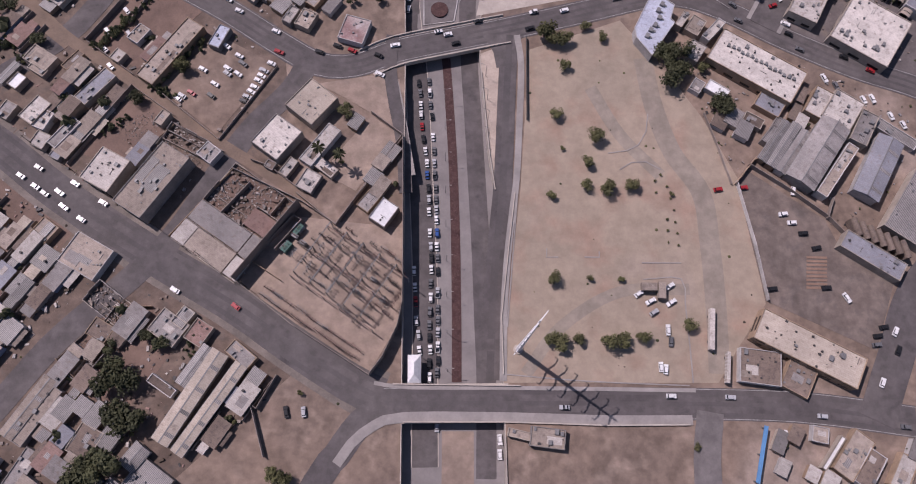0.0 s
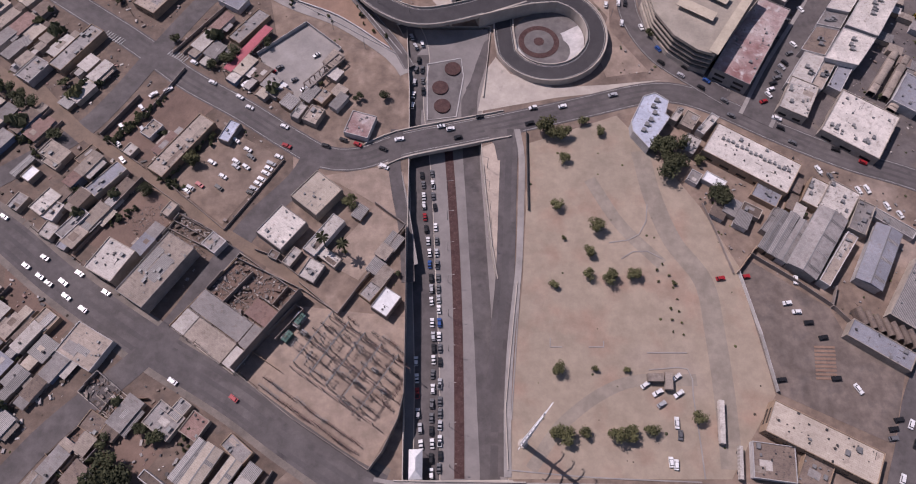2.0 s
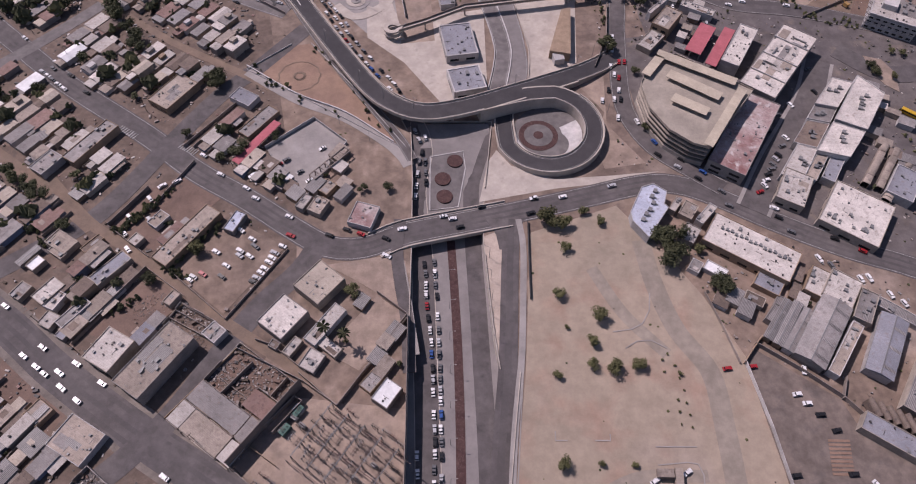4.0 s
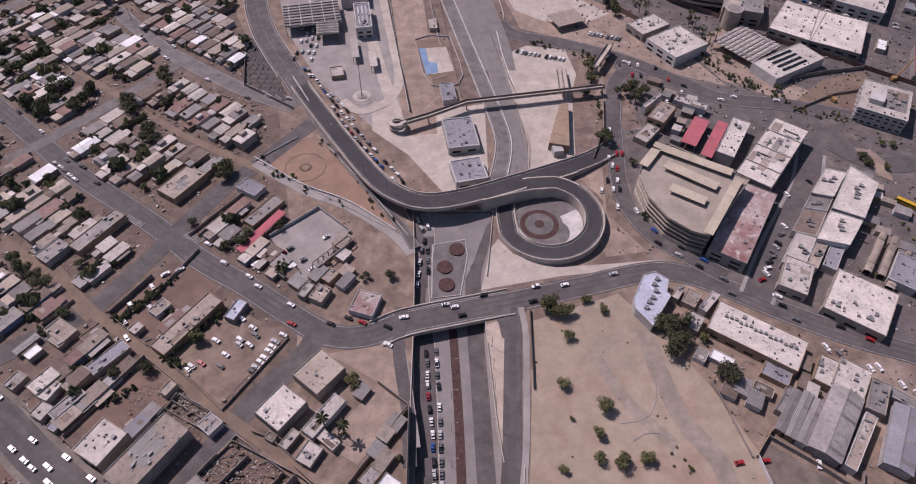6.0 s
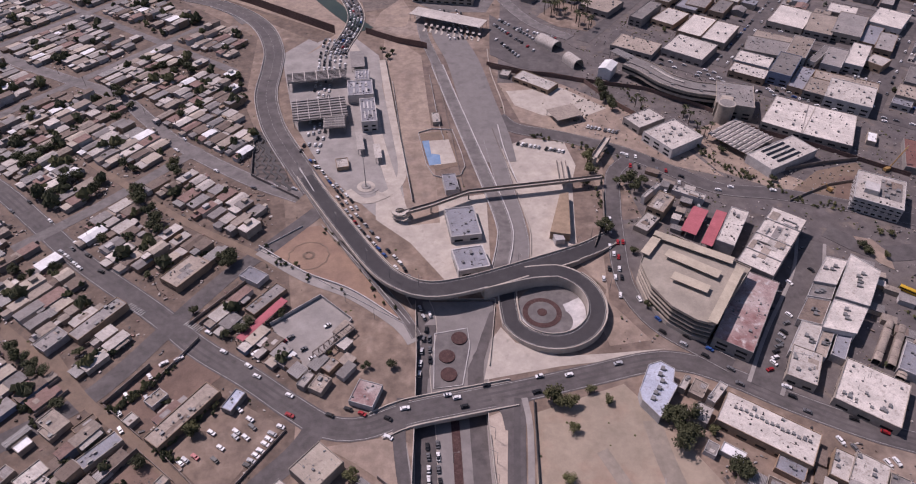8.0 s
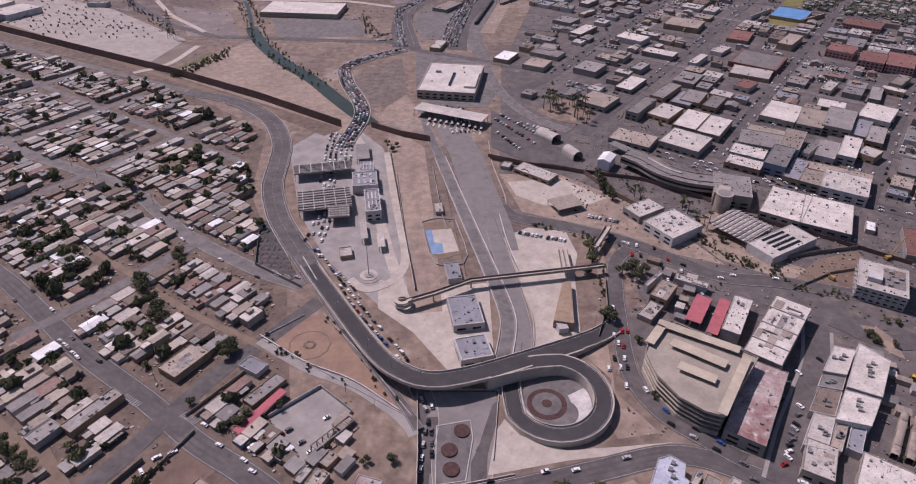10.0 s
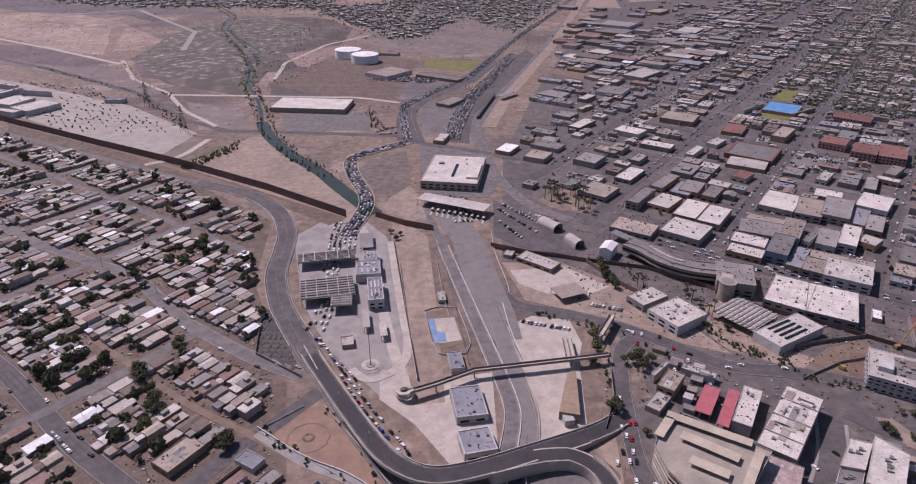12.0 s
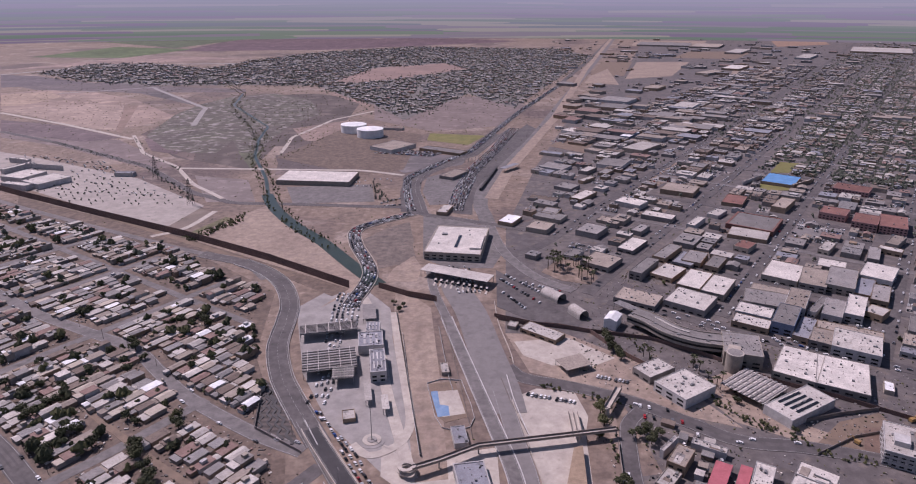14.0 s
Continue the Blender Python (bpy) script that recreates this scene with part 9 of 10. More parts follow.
def palm(x, y, h):
    if "palm" not in COUNT:
        th = thing("palm_tree", "tall fan palm with ragged green head", "palm tree", group="palms")
        part("trunk", Mesh().tube(0, 0, -.02, 1, .032, .022, 8), BARK, th)
        m = Mesh()
        for i in range(16):
            a, dz = i * 2.4, rng.uniform(-.1, .12)
            u = Vector((math.cos(a), math.sin(a), 0))
            v = Vector((-u.y, u.x, 0)) * .045
            e = u * .2 + Vector((0, 0, 1 + dz))
            m.add([Vector((0, 0, 1)) - v * .3, Vector((0, 0, 1)) + v * .3, e * 1.0 + v, u * .3 + Vector((0, 0, .93 + dz)), e - v], [(0, 1, 2, 3, 4)])
        part("fronds", m, LEAF, th)
        COUNT["palm"] = th
        th.matrix_basis = pose(x, y, 0) @ Matrix.Diagonal((h, h, h, 1))
    else:
        m = pose(x, y, 0, 0, 0, rng.uniform(0, 360)) @ Matrix.Diagonal((h, h, h, 1))
        copy_thing(COUNT["palm"], m).matrix_basis = m


for i in range(26):
    p = [(89.0, 632.6), (144.0, 603.2), (143.8, 664.4), (104.7, 681.4)]
    a, b = rng.random(), rng.random()
    q = [(p[0][k] * (1 - a) + p[1][k] * a) * (1 - b) + (p[3][k] * (1 - a) + p[2][k] * a) * b for k in (0, 1)]
    palm(q[0], q[1], rng.uniform(9, 15))
for p in [(183.6, 449.1), (185.3, 440.6), (187.7, 428.4), (191.4, 420.5), (198.7, 428.4), (149.3, 466.8), (152.8, 462.3)] + [(-53.6, 125.3)] + [(-44.6, 122.2)]:
    palm(p[0], p[1], rng.uniform(8, 12))


# ---- the house quarters ----
BARRIO = [(-1100.0, 1130.0), (-330.0, 705.0), (-195.0, 590.0), (-175.0, 480.0), (-120.0, 352.0), (-80.0, 190.0), (-110.0, 60.0), (-70.0, 20.0), (-190.0, -90.0), (-700.0, -90.0), (-1300.0, 500.0)]
E1, E2 = Vector((0.829, -0.559)), Vector((0.559, 0.829))
spots = []
r = random.Random(11)
for i in range(-130, 60):
    for j in range(-22, 82):
        p = E1 * (i * 9.6 + r.uniform(-.7, .7)) + E2 * (j * 14.6 + r.uniform(-1.6, 1.6))
        if not inside(p.x, p.y, BARRIO):
            continue
        q = r.random()
        spots.append((math.hypot(p.x, p.y), p.x, p.y, q))
spots.sort()
made = 0
for dist, x, y, q in spots:
    w, d, h = r.uniform(5.6, 8.6), r.uniform(8.0, 14.5), r.uniform(2.7, 3.8) + (2.6 if r.random() < .06 else 0)
    rot = -33.9 + r.uniform(-1, 1) + r.choice((0, 0, 180))
    if taken(x, y, 2.6):
        continue
    if r.random() < .6:
        far_tree(x + r.uniform(-7, 7), y + r.uniform(-9, 9), r.uniform(1.2, 3.6) + (2.2 if r.random() < .22 else 0))
    if q < .91:
        if made < 225:
            house(x, y, w, d, h, rot, r)
            made += 1
        else:
            far_house(x, y, w, d, h, rot, r)
            if r.random() < .8:
                v = Vector((x, y)) - E2 * (d / 2 + 2.2) + E1 * r.uniform(-1, 1)
                far_house(v.x, v.y, w * r.uniform(.5, 1.0), r.uniform(3.5, 6.5), h - .6, rot, r)
            if r.random() < .5:
                v = Vector((x, y)) + E2 * (d / 2 + 1.6)
                far_house(v.x, v.y, w * r.uniform(.3, .7), 3.0, h - .9, rot, r)
            if r.random() < .5:
                v = Vector((x, y)) - E1 * (w / 2 + .6)
                FAR_HOUSES.of(WALLC).box(v.x, v.y, -.2, 2.1, .3, 16, rot)
    elif q < .95:
        tree(x, y, r.uniform(3, 6))
for ln in (S1[:2], S2[:4], D1):
    queue(ln, 26, .5, side=5.8)
    queue(ln, 34, .5, side=-5.8, flip=True)
    queue(ln, 60, .6, side=2)

for k in range(900):
    p = Vector((r.uniform(-900, -110), r.uniform(120, 900)))
    if inside(p.x, p.y, BARRIO) and not any(kind == "line" and math.dist(p, pts[0]) < w + 2 for kind, pts, w in TAKEN.near(p.x, p.y)) and p.length > 230 and not taken(p.x, p.y, 1.0):
        q = r.uniform(3.2, 6.8)
        for j in range(2):
            far_tree(p.x + r.uniform(-.4, .4) * q, p.y + r.uniform(-.4, .4) * q, q, LEAF if k % 4 else LEAF_PALE)

# ---- sheds and lean-tos that fill the shop blocks ----
r = random.Random(77)
for pts, n, turn, cap in (([(123.1, 167.0), (141.5, 178.2), (180.5, 148.2), (158.0, 112.7), (142.0, 122.9), (125.9, 145.3)], 90, -30, 12), ([(113.4, 353.0), (146.4, 386.5), (188.8, 346.9), (164.5, 308.8), (141.8, 314.3), (121.8, 325.7)], 70, 62, 10), ([(233.0, 308.9), (252.6, 320.2), (284.6, 292.8), (243.3, 204.2), (222.5, 204.2)], 80, 62, 12), ([(136.7, 12.5), (192.4, 2.6), (188.1, -17.0), (132.2, -16.2)], 70, -30, 8), ([(-51.5, 130.9), (-30.8, 148.6), (-17.1, 133.7), (-16.7, 94.2), (-39.9, 99.8)], 60, -34, 8), ([(-98.4, 221.1), (-63.6, 243.2), (-37.0, 217.2), (-58.9, 187.7)], 60, -34, 8), ([(-176.7, 18.7), (-152.8, 27.6), (-117.5, 6.7), (-126.3, -12.3), (-171.0, -11.6)], 60, -34, 9)):
    pts = [p[:2] for p in pts]
    xs, ys = [q[0] for q in pts], [q[1] for q in pts]
    done = 0
    for k in range(n):
        x, y = r.uniform(min(xs), max(xs)), r.uniform(min(ys), max(ys))
        if inside(x, y, pts) and not taken(x, y, 1.5) and done < cap:
            w, d, h = r.uniform(4, 7.5), r.uniform(5, 10), r.uniform(2.6, 3.6)
            a = r.choice(("tin", "grey", "tan", "white", "brown", "tin"))
            sh = thing("shed", "small shed with %s between shops" % ROOF_WORD[a], "shed", x, y, 0, turn + r.uniform(-2, 2), group="sheds")
            part("wall", Mesh().box(0, 0, -.3, h, w, d), r.choice(WALLS[:4]), sh)
            part("roof", Mesh().gable(0, 0, h, h + r.uniform(.2, .7), w + .5, d + .5, 0, True), ROOF[a], sh)
            TAKEN.append(("disc", (x, y), w * .5))
            done += 1
        elif inside(x, y, pts) and not taken(x, y, -1) and r.random() < .4:
            far_tree(x, y, r.uniform(.8, 2.2))
for a, b, n in ([(194.5, 386.7), (227.7, 356.5)] + [50], [(173.1, 427.6), (193.4, 390.2)] + [30], [(225.0, 348.9), (272.9, 331.9)] + [30], [(105.5, 404.3), (100.0, 331.5)] + [20], [(58.4, 427.0), (123.4, 397.1)] + [30], [(143.2, 506.5), (161.6, 435.6)] + [24], [(-116.4, 296.7), (-55.5, 257.7)] + [16], [(-81.1, 319.6), (-24.8, 240.8)] + [16]):
    for k in range(n):
        q = Vector(a).lerp(Vector(b), r.random())
        far_tree(q.x + r.uniform(-4, 4), q.y + r.uniform(-4, 4), r.uniform(.6, 1.9), LEAF if r.random() < .6 else LEAF_PALE)
yard_wall([(238.1, 379.9), (263.7, 387.0), (298.1, 393.5)], 3.0, label="raw concrete wall of the building site")
yard_wall([(228.4, 345.2), (262.4, 363.1), (285.1, 368.5)], 2.0, label="raw concrete wall of the building site")

# ---- the northern town ----
TOWN = [(62.0, 790.0), (130.0, 590.0), (300.0, 500.0), (560.0, 330.0), (900.0, 300.0), (2100.0, 1900.0), (2100.0, 2700.0), (900.0, 2700.0), (560.0, 2300.0), (270.0, 1520.0), (140.0, 1080.0)]
spots = []
r = random.Random(23)


def split(u0, u1, v0, v1, lim):
    """Cuts a block of the town into plots of uneven size."""
    a, b = u1 - u0, v1 - v0
    if max(a, b) < lim * r.uniform(.8, 1.9):
        return [(u0, u1, v0, v1)]
    k = r.uniform(.36, .64)
    if a > b:
        return split(u0, u0 + a * k, v0, v1, lim) + split(u0 + a * k, u1, v0, v1, lim)
    return split(u0, u1, v0, v0 + b * k, lim) + split(u0, u1, v0 + b * k, v1, lim)


COLS = [-610.0, -520.0, -430.0, -344.0, -222.0, -116.5, 11.0, 112.0, 224.0, 336.0, 448.0, 560.0, 672.0, 784.0, 896.0, 1008.0]
for i in range(-1, 22):
    u0 = 678 + 118 * i
    for v0, v1 in zip(COLS, COLS[1:]):
        c = T1 * (u0 + 59) + T2 * ((v0 + v1) / 2)
        if not inside(c.x, c.y, TOWN):
            continue
        leafy = (v0 > -230 and u0 > 1130) or (v0 > -20 and u0 > 850)
        vm = (v0 + v1) / 2
        for a, b in ((v0 + 8, vm - 2), (vm + 2, v1 - 8)):
            for q in split(u0 + 7, u0 + 111, a, b, 15 if leafy else 24):
                p = T1 * ((q[0] + q[1]) / 2) + T2 * ((q[2] + q[3]) / 2)
                spots.append((p.length, p.x, p.y, q[1] - q[0], q[3] - q[2], leafy))
spots.sort()
made = 0
LOTS = Multi()
for dist, x, y, a, b, leafy in spots:
    p = Vector((x, y))
    for fit in (1.0, .72, .5):
        if not any(taken(*(p + T1 * (s * a * .4 * fit) + T2 * (t * b * .4 * fit)), 1.0) for s in (-1, 0, 1) for t in (-1, 0, 1)):
            break
    else:
        fit = 0
    a, b = a * fit, b * fit
    if min(a, b) < 7:
        if r.random() < .3 and not taken(x, y, 1.5):
            far_tree(x, y, r.uniform(2, 4))
        continue
    rot = -35.4
    q = r.random()
    if leafy:
        if q < .86:
            far_house(x, y, b * r.uniform(.6, .85), a * r.uniform(.6, .85), r.uniform(3, 4), rot, r, True)
        for k in range(r.randrange(5, 10)):
            far_tree(x + r.uniform(-9, 9), y + r.uniform(-9, 9), r.uniform(2.2, 4.6))
    elif q < .68:
        w, d, h = b * r.uniform(.8, .97), a * r.uniform(.75, .96), r.uniform(4, 6.5)
        if made < 24:
            building(x, y, w, d, rot, h, r.choice(("white", "white", "tan", "tan", "grey", "grey", "slate", "brown", "coat")), r.randrange(2, 5), windows=1 if dist < 640 else 0, block=False)
            made += 1
        else:
            far_house(x, y, w, d, h, rot, r, True)
            for k in range(4):
                FAR_HOUSES.of(STEEL).box(x + r.uniform(-.3, .3) * w, y + r.uniform(-.3, .3) * d, h, h + 1.2, r.uniform(1, 2.6), 1.6, rot)
    else:
        LOTS.of(r.choice((ASPHALT, ASPHALT_PALE, ASPHALT_PALE, PORT_ASPHALT, DIRT, PAVING))).box(x, y, -.1, .06, b * .96, a * .96, rot)
        for k in range(int(b / 3)):
            for s in (-.32, .32):
                if r.random() < .55:
                    c = p + T2 * ((k + .5) * 3 - b / 2) + T1 * (s * a)
                    car(c.x, c.y, .1, rot + 90)
        if q > .9:
            far_house(x, y, b * .4, a * .4, 4 + r.uniform(0, .7), rot, r, True)
    for k in range(2):
        if r.random() < .35:
            far_tree(x + r.uniform(-.5, .5) * b, y + r.uniform(-.5, .5) * a, r.uniform(1.5, 3.6))
LOTS.make("town_lots", "paved and dusty plots between town buildings")
for p, q in (((116.0, 746.0), (768.0, 1698.0)), ((206.0, 699.4), (700.0, 1395.0)), ((244.5, 545.3), (745.0, 1250.0)), ((347.8, 471.8), (760.0, 1052.0)), ((150.0, 566.0), (337.0, 458.0))):
    queue([p, q], 9, .55, side=4.4)
    queue([p, q], 11, .5, side=-4.4, flip=True)
for k in range(8):
    a = T1 * (678 + 118 * k)
    queue([tuple(a - T2 * 215), tuple(a + T2 * 300)], 13, .5, side=3.4)
# farther quarters, thinning out towards the fields
for nm, pts, m in (("far_lot_1", [(472.1, 2431.2), (585.5, 2395.6), (739.4, 2903.8), (609.9, 2903.7)], ALLEY), ("far_lot_2", [(569.6, 2310.6), (755.2, 2395.8), (983.4, 2904.1), (759.3, 2903.8)], LOT_SAND), ("far_lot_3", [(966.0, 3093.6), (1234.9, 3037.4), (1483.6, 3445.7), (1160.4, 3445.3)], ALLEY),
                   ("far_lot_4", [(975.9, 2431.7), (1104.3, 2344.5), (1307.1, 2691.4), (1116.4, 2735.9)], LOT_SAND), ("far_lot_5", [(1740.3, 3754.4), (2119.9, 3930.0), (2266.8, 4278.5), (1916.6, 4224.7)], RED_SOIL), ("far_lot_6", [(962.8, 3839.1), (1325.1, 3753.9), (1522.5, 4224.2), (1106.0, 4277.1)], LOT_SAND),
                   ("far_lot_7", [(595.8, 1868.2), (686.7, 1825.4), (777.8, 1984.3), (677.4, 2021.7)], ASPHALT_PALE), ("far_lot_8", [(173.8, 1250.9), (230.6, 1191.6), (274.0, 1304.7), (213.3, 1327.4)], ALLEY), ("far_lot_9", [(576.2, 2626.2), (465.5, 2395.5), (410.1, 2200.7), (514.6, 2156.8)], LOT_SAND)):
    patch(nm, pts, m, "bare open lot on the edge of town")
for b in ((911.6, 2461.8, 47.0, 128.5, -45.2), (1074.2, 2635.1, 64.8, 154.1, -35.8), (584.6, 1708.7, 50.5, 88.6, -32.5), (428.2, 1803.2, 82.9, 80.3, -33.5), (1163.6, 3883.8, 283.3, 248.4, -19.7), (1364.8, 3772.9, 148.5, 269.5, -26.7), (1386.7, 3400.1, 73.3, 260.2, -33.1),
          (1582.3, 3107.1, 59.7, 228.0, -36.0), (2128.8, 3454.2, 261.3, 332.5, -31.5), (391.2, 1691.2, 77.9, 70.5, -31.9), (598.0, 2054.2, 44.6, 80.4, -34.9)):
    building(*b, 8, r.choice(("coat", "white", "grey", "tan")), 4, name="warehouse", label="broad low warehouse with a pale roof")
for k in range(9500):
    j = r.uniform(1300, 4300)
    i = r.uniform(-1500, 2600) * (j / 3000 + .3)
    x, y = i, j
    if y > 4500 or abs(x) > 4300 or taken(x, y, 5):
        continue
    v = x * .815 - y * .579
    if x < 200 + (y - 1300) * .12 or (y > 3600 and r.random() < .7):
        continue
    trade = v < -360
    if trade and y > 1900 and r.random() < .6:
        continue
    if r.random() < .6:
        big = r.random() < (.3 if trade else .06)
        far_house(x, y, r.uniform(30, 60) if big else r.uniform(9, 16), r.uniform(25, 40) if big else r.uniform(9, 15), (7 if big else 4) + r.uniform(0, 1.2), -36, r, True)
    for q in range(1 if trade else 9):
        far_tree(x + r.uniform(-40, 40), y + r.uniform(-40, 40), r.uniform(2.0, 4.6))
vx, vy = [q[0] for q in VILLAGE], [q[1] for q in VILLAGE]
for k in range(9500):
    x, y = r.uniform(min(vx), max(vx)), r.uniform(min(vy), max(vy))
    if not inside(x, y, VILLAGE) or inside(x, y, VILLAGE_GAP) or taken(x, y, 4):
        continue
    if r.random() < .7:
        far_house(x, y, r.uniform(9, 15), r.uniform(8, 12), 3.4 + r.uniform(0, .8), -20 + r.choice((0, 90)), r, True)
    for q in range(4):
        far_tree(x + r.uniform(-40, 40), y + r.uniform(-60, 60), r.uniform(1.8, 4.2))
for ln, n in (([(-799.9, 1288.0), (-669.3, 1191.5), (-528.4, 1091.2), (-373.8, 890.4)], 170), ([(-656.5, 1327.2), (-566.6, 1177.4), (-458.2, 1063.7)], 40), ([(-566.0, 1653.1), (-464.8, 1459.6), (-393.4, 1277.1), (-367.6, 1132.8)], 150), ([(-128.2, 971.7), (-102.1, 890.4), (-78.5, 904.5)], 60)):
    ln = spline([tuple(q[:2]) for q in ln], 8)
    for k in range(n):
        q = ln[r.randrange(len(ln))]
        far_tree(q[0] + r.uniform(-7, 7), q[1] + r.uniform(-7, 7), r.uniform(1.0, 2.4))
p = spline([tuple(q[:2]) for q in [(-144.5, 711.1), (-198.8, 779.3), (-253.7, 871.7), (-294.5, 984.5), (-366.3, 1165.4), (-408.0, 1357.8)] + [(-587.8, 1744.6), (-630.5, 1959.5), (-781.2, 2231.0)]], 8)
for k in range(900):
    q = p[r.randrange(len(p))]
    s = r.choice((-1, 1))
    far_tree(q[0] + s * r.uniform(5, 13), q[1] + r.uniform(-6, 6), r.uniform(.7, 2.2), LEAF_PALE if r.random() < .7 else LEAF)
for k in range(420):
    a, b = r.random(), r.random()
    p = [(-330.1, 737.2), (-283.8, 837.6), (-276.7, 801.6), (-312.5, 727.4)]
    if k > 160:
        p = [(-587.8, 1744.6), (-352.0, 1794.0), (-251.3, 1250.8), (-344.5, 1071.4)]
    x = (p[0][0] * (1 - a) + p[1][0] * a) * (1 - b) + (p[3][0] * (1 - a) + p[2][0] * a) * b
    y = (p[0][1] * (1 - a) + p[1][1] * a) * (1 - b) + (p[3][1] * (1 - a) + p[2][1] * a) * b
    far_tree(x, y, r.uniform(1.0, 2.4), LEAF_PALE if k % 3 else LEAF)
for i in range(20):
    for j in range(-5, 7):
        p = Vector([(-562.0, 934.0)][0]) + (Vector([(-390.2, 890.4)][0]) - Vector([(-562.0, 934.0)][0])) * (i / 15 - .35) + (Vector([(-400.4, 801.6)][0]) - Vector([(-562.0, 934.0)][0])) * (j / 7 - .1)
        if r.random() < .6 and inside(p.x, p.y, [q[:2] for q in [(-819.5, 1191.5), (-628.8, 1132.8), (-379.1, 904.5), (-390.8, 871.2), (-528.0, 871.2), (-622.2, 934.0)]]):
            far_tree(p.x, p.y, r.uniform(1.2, 2.3))
for k in range(900):
    a, b = r.random(), r.random()
    p = [(-840.9, 1191.5), (-628.8, 1132.8), (-379.1, 904.5), (-622.2, 934.0)]
    x = (p[0][0] * (1 - a) + p[1][0] * a) * (1 - b) + (p[3][0] * (1 - a) + p[2][0] * a) * b
    y = (p[0][1] * (1 - a) + p[1][1] * a) * (1 - b) + (p[3][1] * (1 - a) + p[2][1] * a) * b
    if r.random() < .35 and not taken(x, y, 30) or r.random() < .12:
        car(x, y, .1, -34)
for q in [(-477.8, 1012.3), (-371.8, 876.6)]:
    tw = thing("lattice_tower", "grey lattice steel power tower on open ground", "pylon", q[0], q[1], group="power towers")
    for sx in (-1, 1):
        for sy in (-1, 1):
            part("leg", Mesh().beam((sx * 4, sy * 4, -.3), (sx * .8, sy * .8, 36), .35), DARK, tw)
    for z in (4, 10, 16, 22, 28, 33):
        e, f = 4 - 3.2 * z / 36, 4 - 3.2 * (z + 5) / 36
        part("bracing", Mesh().beam((-e, -e, z), (f, -f, z + 5), .2).beam((e, -e, z), (-f, -f, z + 5), .2).beam((-e, e, z), (f, f, z + 5), .2).beam((e, e, z), (-f, f, z + 5), .2), DARK, tw)
    for z in (26, 30, 34):
        part("cross_arm", Mesh().beam((-6, 0, z), (6, 0, z), .35), DARK, tw)
# litter, rubble and scrub in the yards
CLUTTER = Multi()
r = random.Random(5)
for k in range(15000):
    p = Vector((r.uniform(-420, -20), r.uniform(-30, 560)))
    if not inside(p.x, p.y, BARRIO) or taken(p.x, p.y, -1.0):
        continue
    s = r.uniform(.2, 1.2)
    CLUTTER.of(r.choice((WALLC, DARK, DARK, ROOF["brown"], ROOF["tin"], ROOF["white"], ROOF["clay"], BARK))).box(p.x, p.y, -.1, s * r.uniform(.3, 1), s, s * r.uniform(.5, 2.5), r.uniform(0, 180))
for k in range(9000):
    p = Vector((r.uniform(95, 420), r.uniform(60, 640)))
    if taken(p.x, p.y, .6):
        continue
    s = r.uniform(.2, .9)
    CLUTTER.of(r.choice((WALLC, DARK, DARK, ROOF["brown"], ROOF["tin"], ROOF["white"], LEAF, LEAF_PALE))).box(p.x, p.y, -.1, s * r.uniform(.4, 1.4), s, s * r.uniform(.5, 2.2), r.uniform(0, 180))
for pts in ([(-117.6, 88.1), (-92.7, 119.5), (-61.9, 104.0), (-88.4, 69.7)], [(-156.5, 35.9), (-144.5, 50.2), (-132.8, 44.0), (-145.6, 26.4)], [(-122.8, 134.0), (-112.8, 138.4), (-98.6, 127.6), (-108.3, 119.6)], [(-150.0, 141.4), (-132.5, 148.8), (-120.4, 135.5), (-137.8, 128.3)]):
    xs, ys = [q[0] for q in pts], [q[1] for q in pts]
    for k in range(900):
        x, y = r.uniform(min(xs), max(xs)), r.uniform(min(ys), max(ys))
        if inside(x, y, pts):
            s = r.uniform(.1, .4) + (.4 if k % 40 == 0 else 0)
            CLUTTER.of(r.choice((BROWN_SOIL, YARD, DARK, BARK, ROOF["brown"], WALLC))).box(x, y, -.1, s * r.uniform(.3, 1.3), s, s * r.uniform(.6, 2), r.uniform(0, 180))
for a, b, n in ([(-162.2, 180.2), (-153.0, 193.1)] + [26], [(-153.0, 193.1), (-139.2, 208.9)] + [26], [(-143.0, 186.0), (-136.8, 188.5)] + [8], [(-131.6, 164.0), (-112.2, 186.0)] + [26], [(-132.6, 160.9), (-122.2, 151.8)] + [12], [(-174.3, 145.9), (-162.0, 134.1)] + [10], [(-144.2, 147.3), (-151.8, 135.5)] + [10], [(-137.1, 16.0), (-124.9, 2.4)] + [16], [(-208.6, 189.1), (-194.9, 173.3)] + [16], [(-104.9, 38.9), (-99.4, 43.6)] + [8], [(-144.7, 20.6), (-151.0, 16.1)] + [8]):
    for k in range(n):
        q = Vector(a).lerp(Vector(b), r.random())
        far_tree(q.x + r.uniform(-2.5, 2.5), q.y + r.uniform(-2.5, 2.5), r.uniform(.8, 2.4), LEAF if r.random() < .75 else LEAF_PALE)
RUBBLE.make("ruin_rubble", "broken blocks and scrap heaped inside the ruins")
CLUTTER.make("yard_clutter", "heaps of rubble and scrap in dusty yards")
SCRUB = Multi()
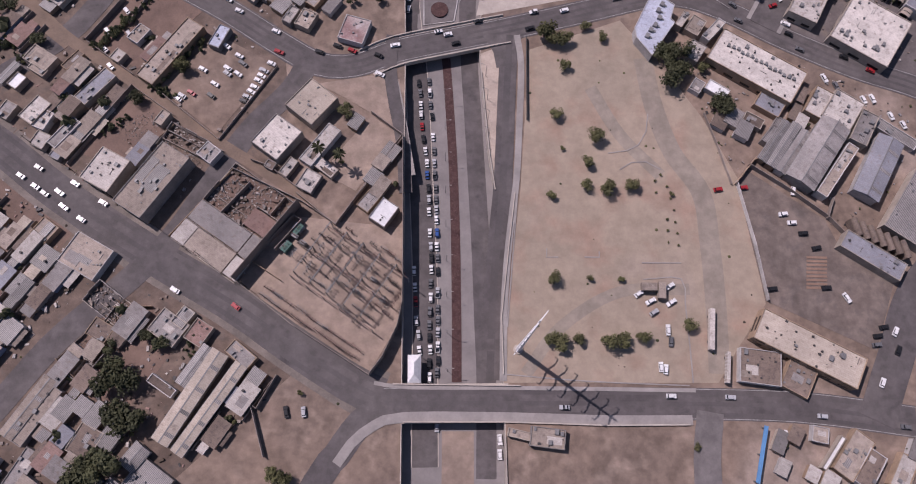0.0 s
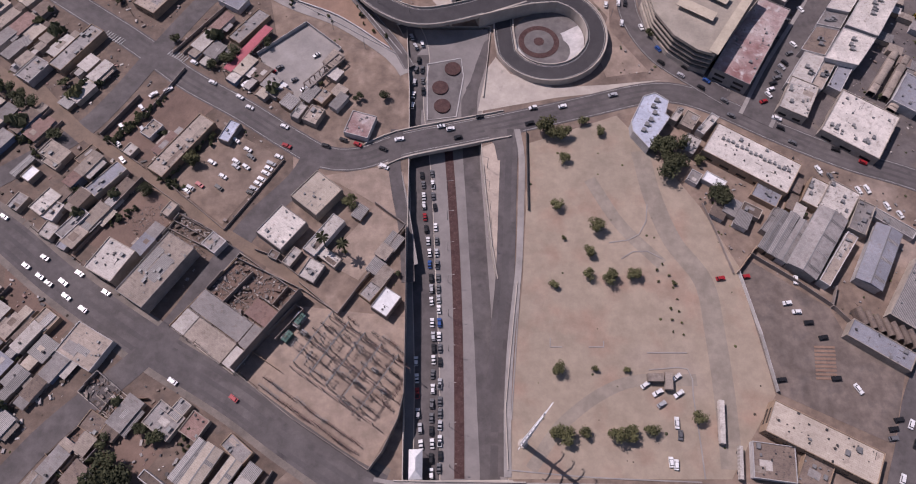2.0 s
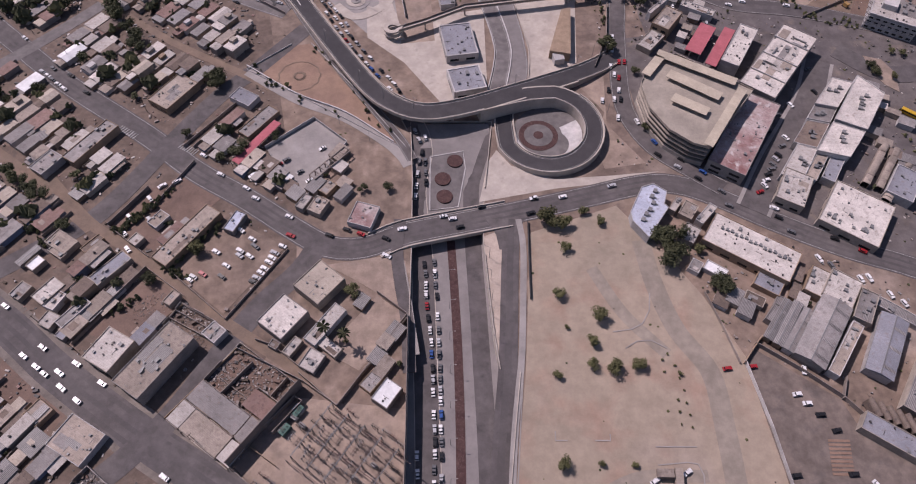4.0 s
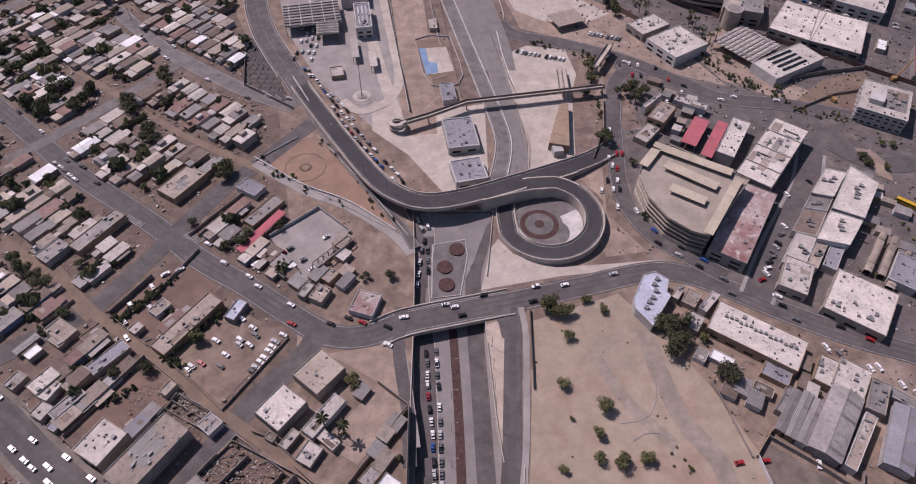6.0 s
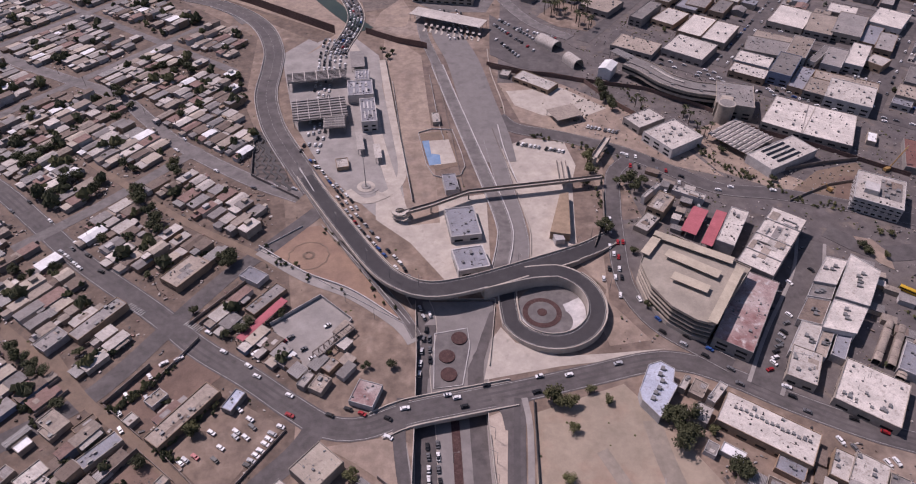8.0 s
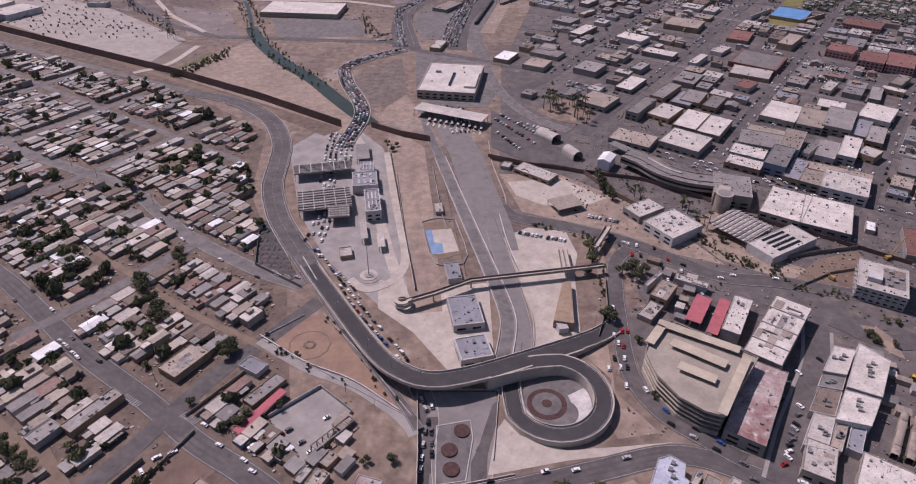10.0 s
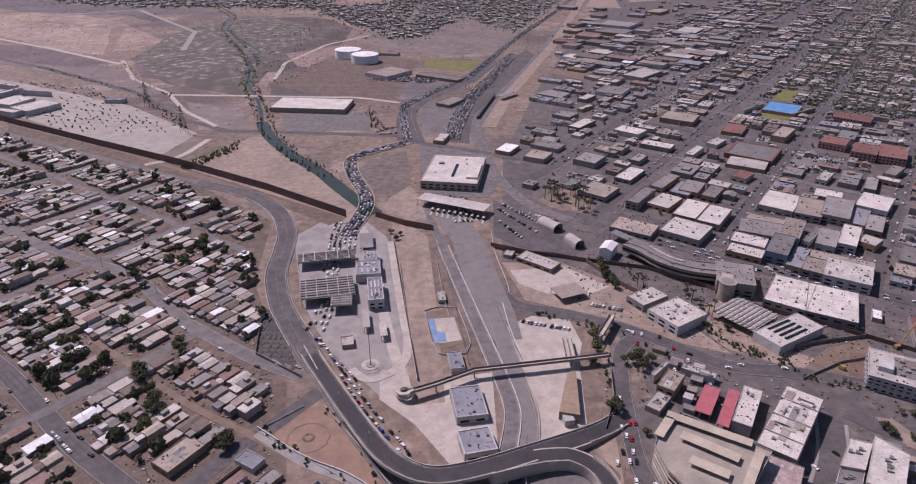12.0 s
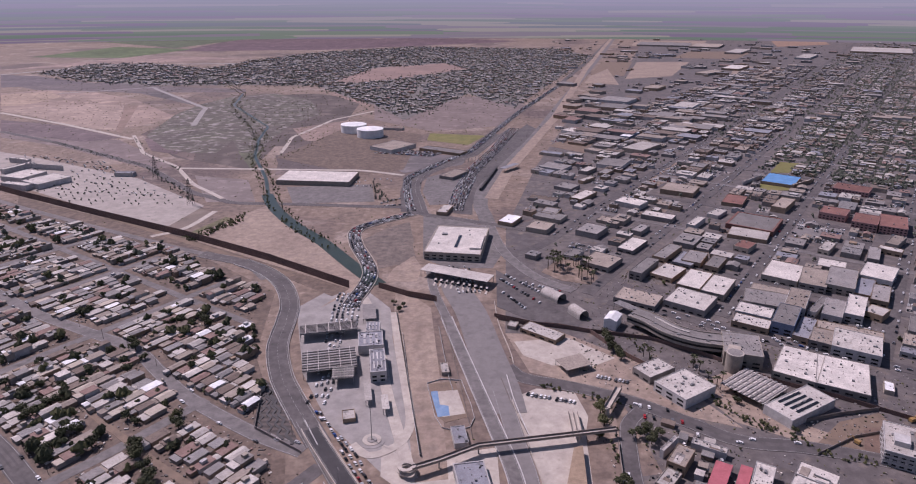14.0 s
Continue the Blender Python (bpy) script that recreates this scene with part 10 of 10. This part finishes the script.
for k in range(6000):
    p = Vector((r.uniform(-1300, 450), r.uniform(0, 2500)))
    if taken(p.x, p.y, -2.0) and not inside(p.x, p.y, [(42.6, 181.3), (87.9, 197.8), (105.5, 173.3), (121.8, 145.3), (135.2, 112.8), (138.6, 56.2), (123.2, 36.4), (114.0, 23.3), (25.1, 24.4), (27.1, 52.2), (35.3, 107.7)]):
        continue
    s = r.uniform(.25, .8) * (1 + p.y / 900)
    SCRUB.of(r.choice((LEAF, LEAF_PALE, BARK))).add([(p.x + s * math.cos(a + k), p.y + s * math.sin(a + k), r.uniform(0, .2)) for a in (0, 1.3, 2.5, 3.7, 5)] + [(p.x, p.y, s * .8)], [(0, 1, 5), (1, 2, 5), (2, 3, 5), (3, 4, 5), (4, 0, 5)])
SCRUB.make("desert_scrub", "small dry desert shrubs on bare soil")
FAR_CARS.make("distant_cars", "distant cars in car parks and queues")
FAR_HOUSES.make("distant_houses", "distant low houses with pale flat roofs")
FAR_TREES.make("distant_trees", "distant dark green trees among houses")

# ---- glowing backdrop: far fields with haze painted into the colour ----
bd = bpy.data.materials.new("painted_haze_distance")
bd.use_nodes = True
nt = bd.node_tree
nt.nodes.clear()
geo = nt.nodes.new("ShaderNodeNewGeometry")
sep = nt.nodes.new("ShaderNodeSeparateXYZ")
nt.links.new(geo.outputs["Position"], sep.inputs[0])
mp = nt.nodes.new("ShaderNodeMapping")
mp.inputs["Scale"].default_value = (0.0009, 0.0, 0.075)
nt.links.new(geo.outputs["Position"], mp.inputs[0])
nz = nt.nodes.new("ShaderNodeTexVoronoi")
nz.distance, nz.inputs["Scale"].default_value = 'CHEBYCHEV', 1.0
nt.links.new(mp.outputs[0], nz.inputs["Vector"])
spl = nt.nodes.new("ShaderNodeSeparateColor")
nt.links.new(nz.outputs["Color"], spl.inputs[0])
rp = nt.nodes.new("ShaderNodeValToRGB")
rp.color_ramp.interpolation = 'CONSTANT'
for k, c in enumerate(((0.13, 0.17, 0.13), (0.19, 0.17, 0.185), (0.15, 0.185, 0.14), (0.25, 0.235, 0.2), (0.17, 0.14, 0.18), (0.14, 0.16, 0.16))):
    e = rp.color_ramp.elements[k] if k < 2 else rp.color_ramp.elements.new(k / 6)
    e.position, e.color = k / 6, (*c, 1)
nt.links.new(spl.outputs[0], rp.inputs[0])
# The colour turns to blue-grey haze with height.
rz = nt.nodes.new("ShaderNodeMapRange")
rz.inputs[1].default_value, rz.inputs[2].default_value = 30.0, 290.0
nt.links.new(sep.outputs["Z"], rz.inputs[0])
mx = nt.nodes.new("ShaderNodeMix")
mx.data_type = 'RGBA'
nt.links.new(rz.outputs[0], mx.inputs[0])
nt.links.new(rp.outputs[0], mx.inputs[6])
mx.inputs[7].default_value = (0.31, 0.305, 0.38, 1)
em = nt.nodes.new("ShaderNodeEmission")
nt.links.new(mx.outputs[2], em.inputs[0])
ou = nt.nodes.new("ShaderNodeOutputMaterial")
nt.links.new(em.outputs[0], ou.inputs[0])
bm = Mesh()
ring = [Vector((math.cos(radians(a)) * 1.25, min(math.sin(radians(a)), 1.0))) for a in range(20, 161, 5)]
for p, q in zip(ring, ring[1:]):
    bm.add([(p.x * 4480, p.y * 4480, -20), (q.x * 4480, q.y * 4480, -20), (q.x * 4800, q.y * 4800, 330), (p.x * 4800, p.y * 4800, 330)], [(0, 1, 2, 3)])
setting("backdrop", bm, bd, "glowing backdrop with far fields and blue-grey haze in its colour")
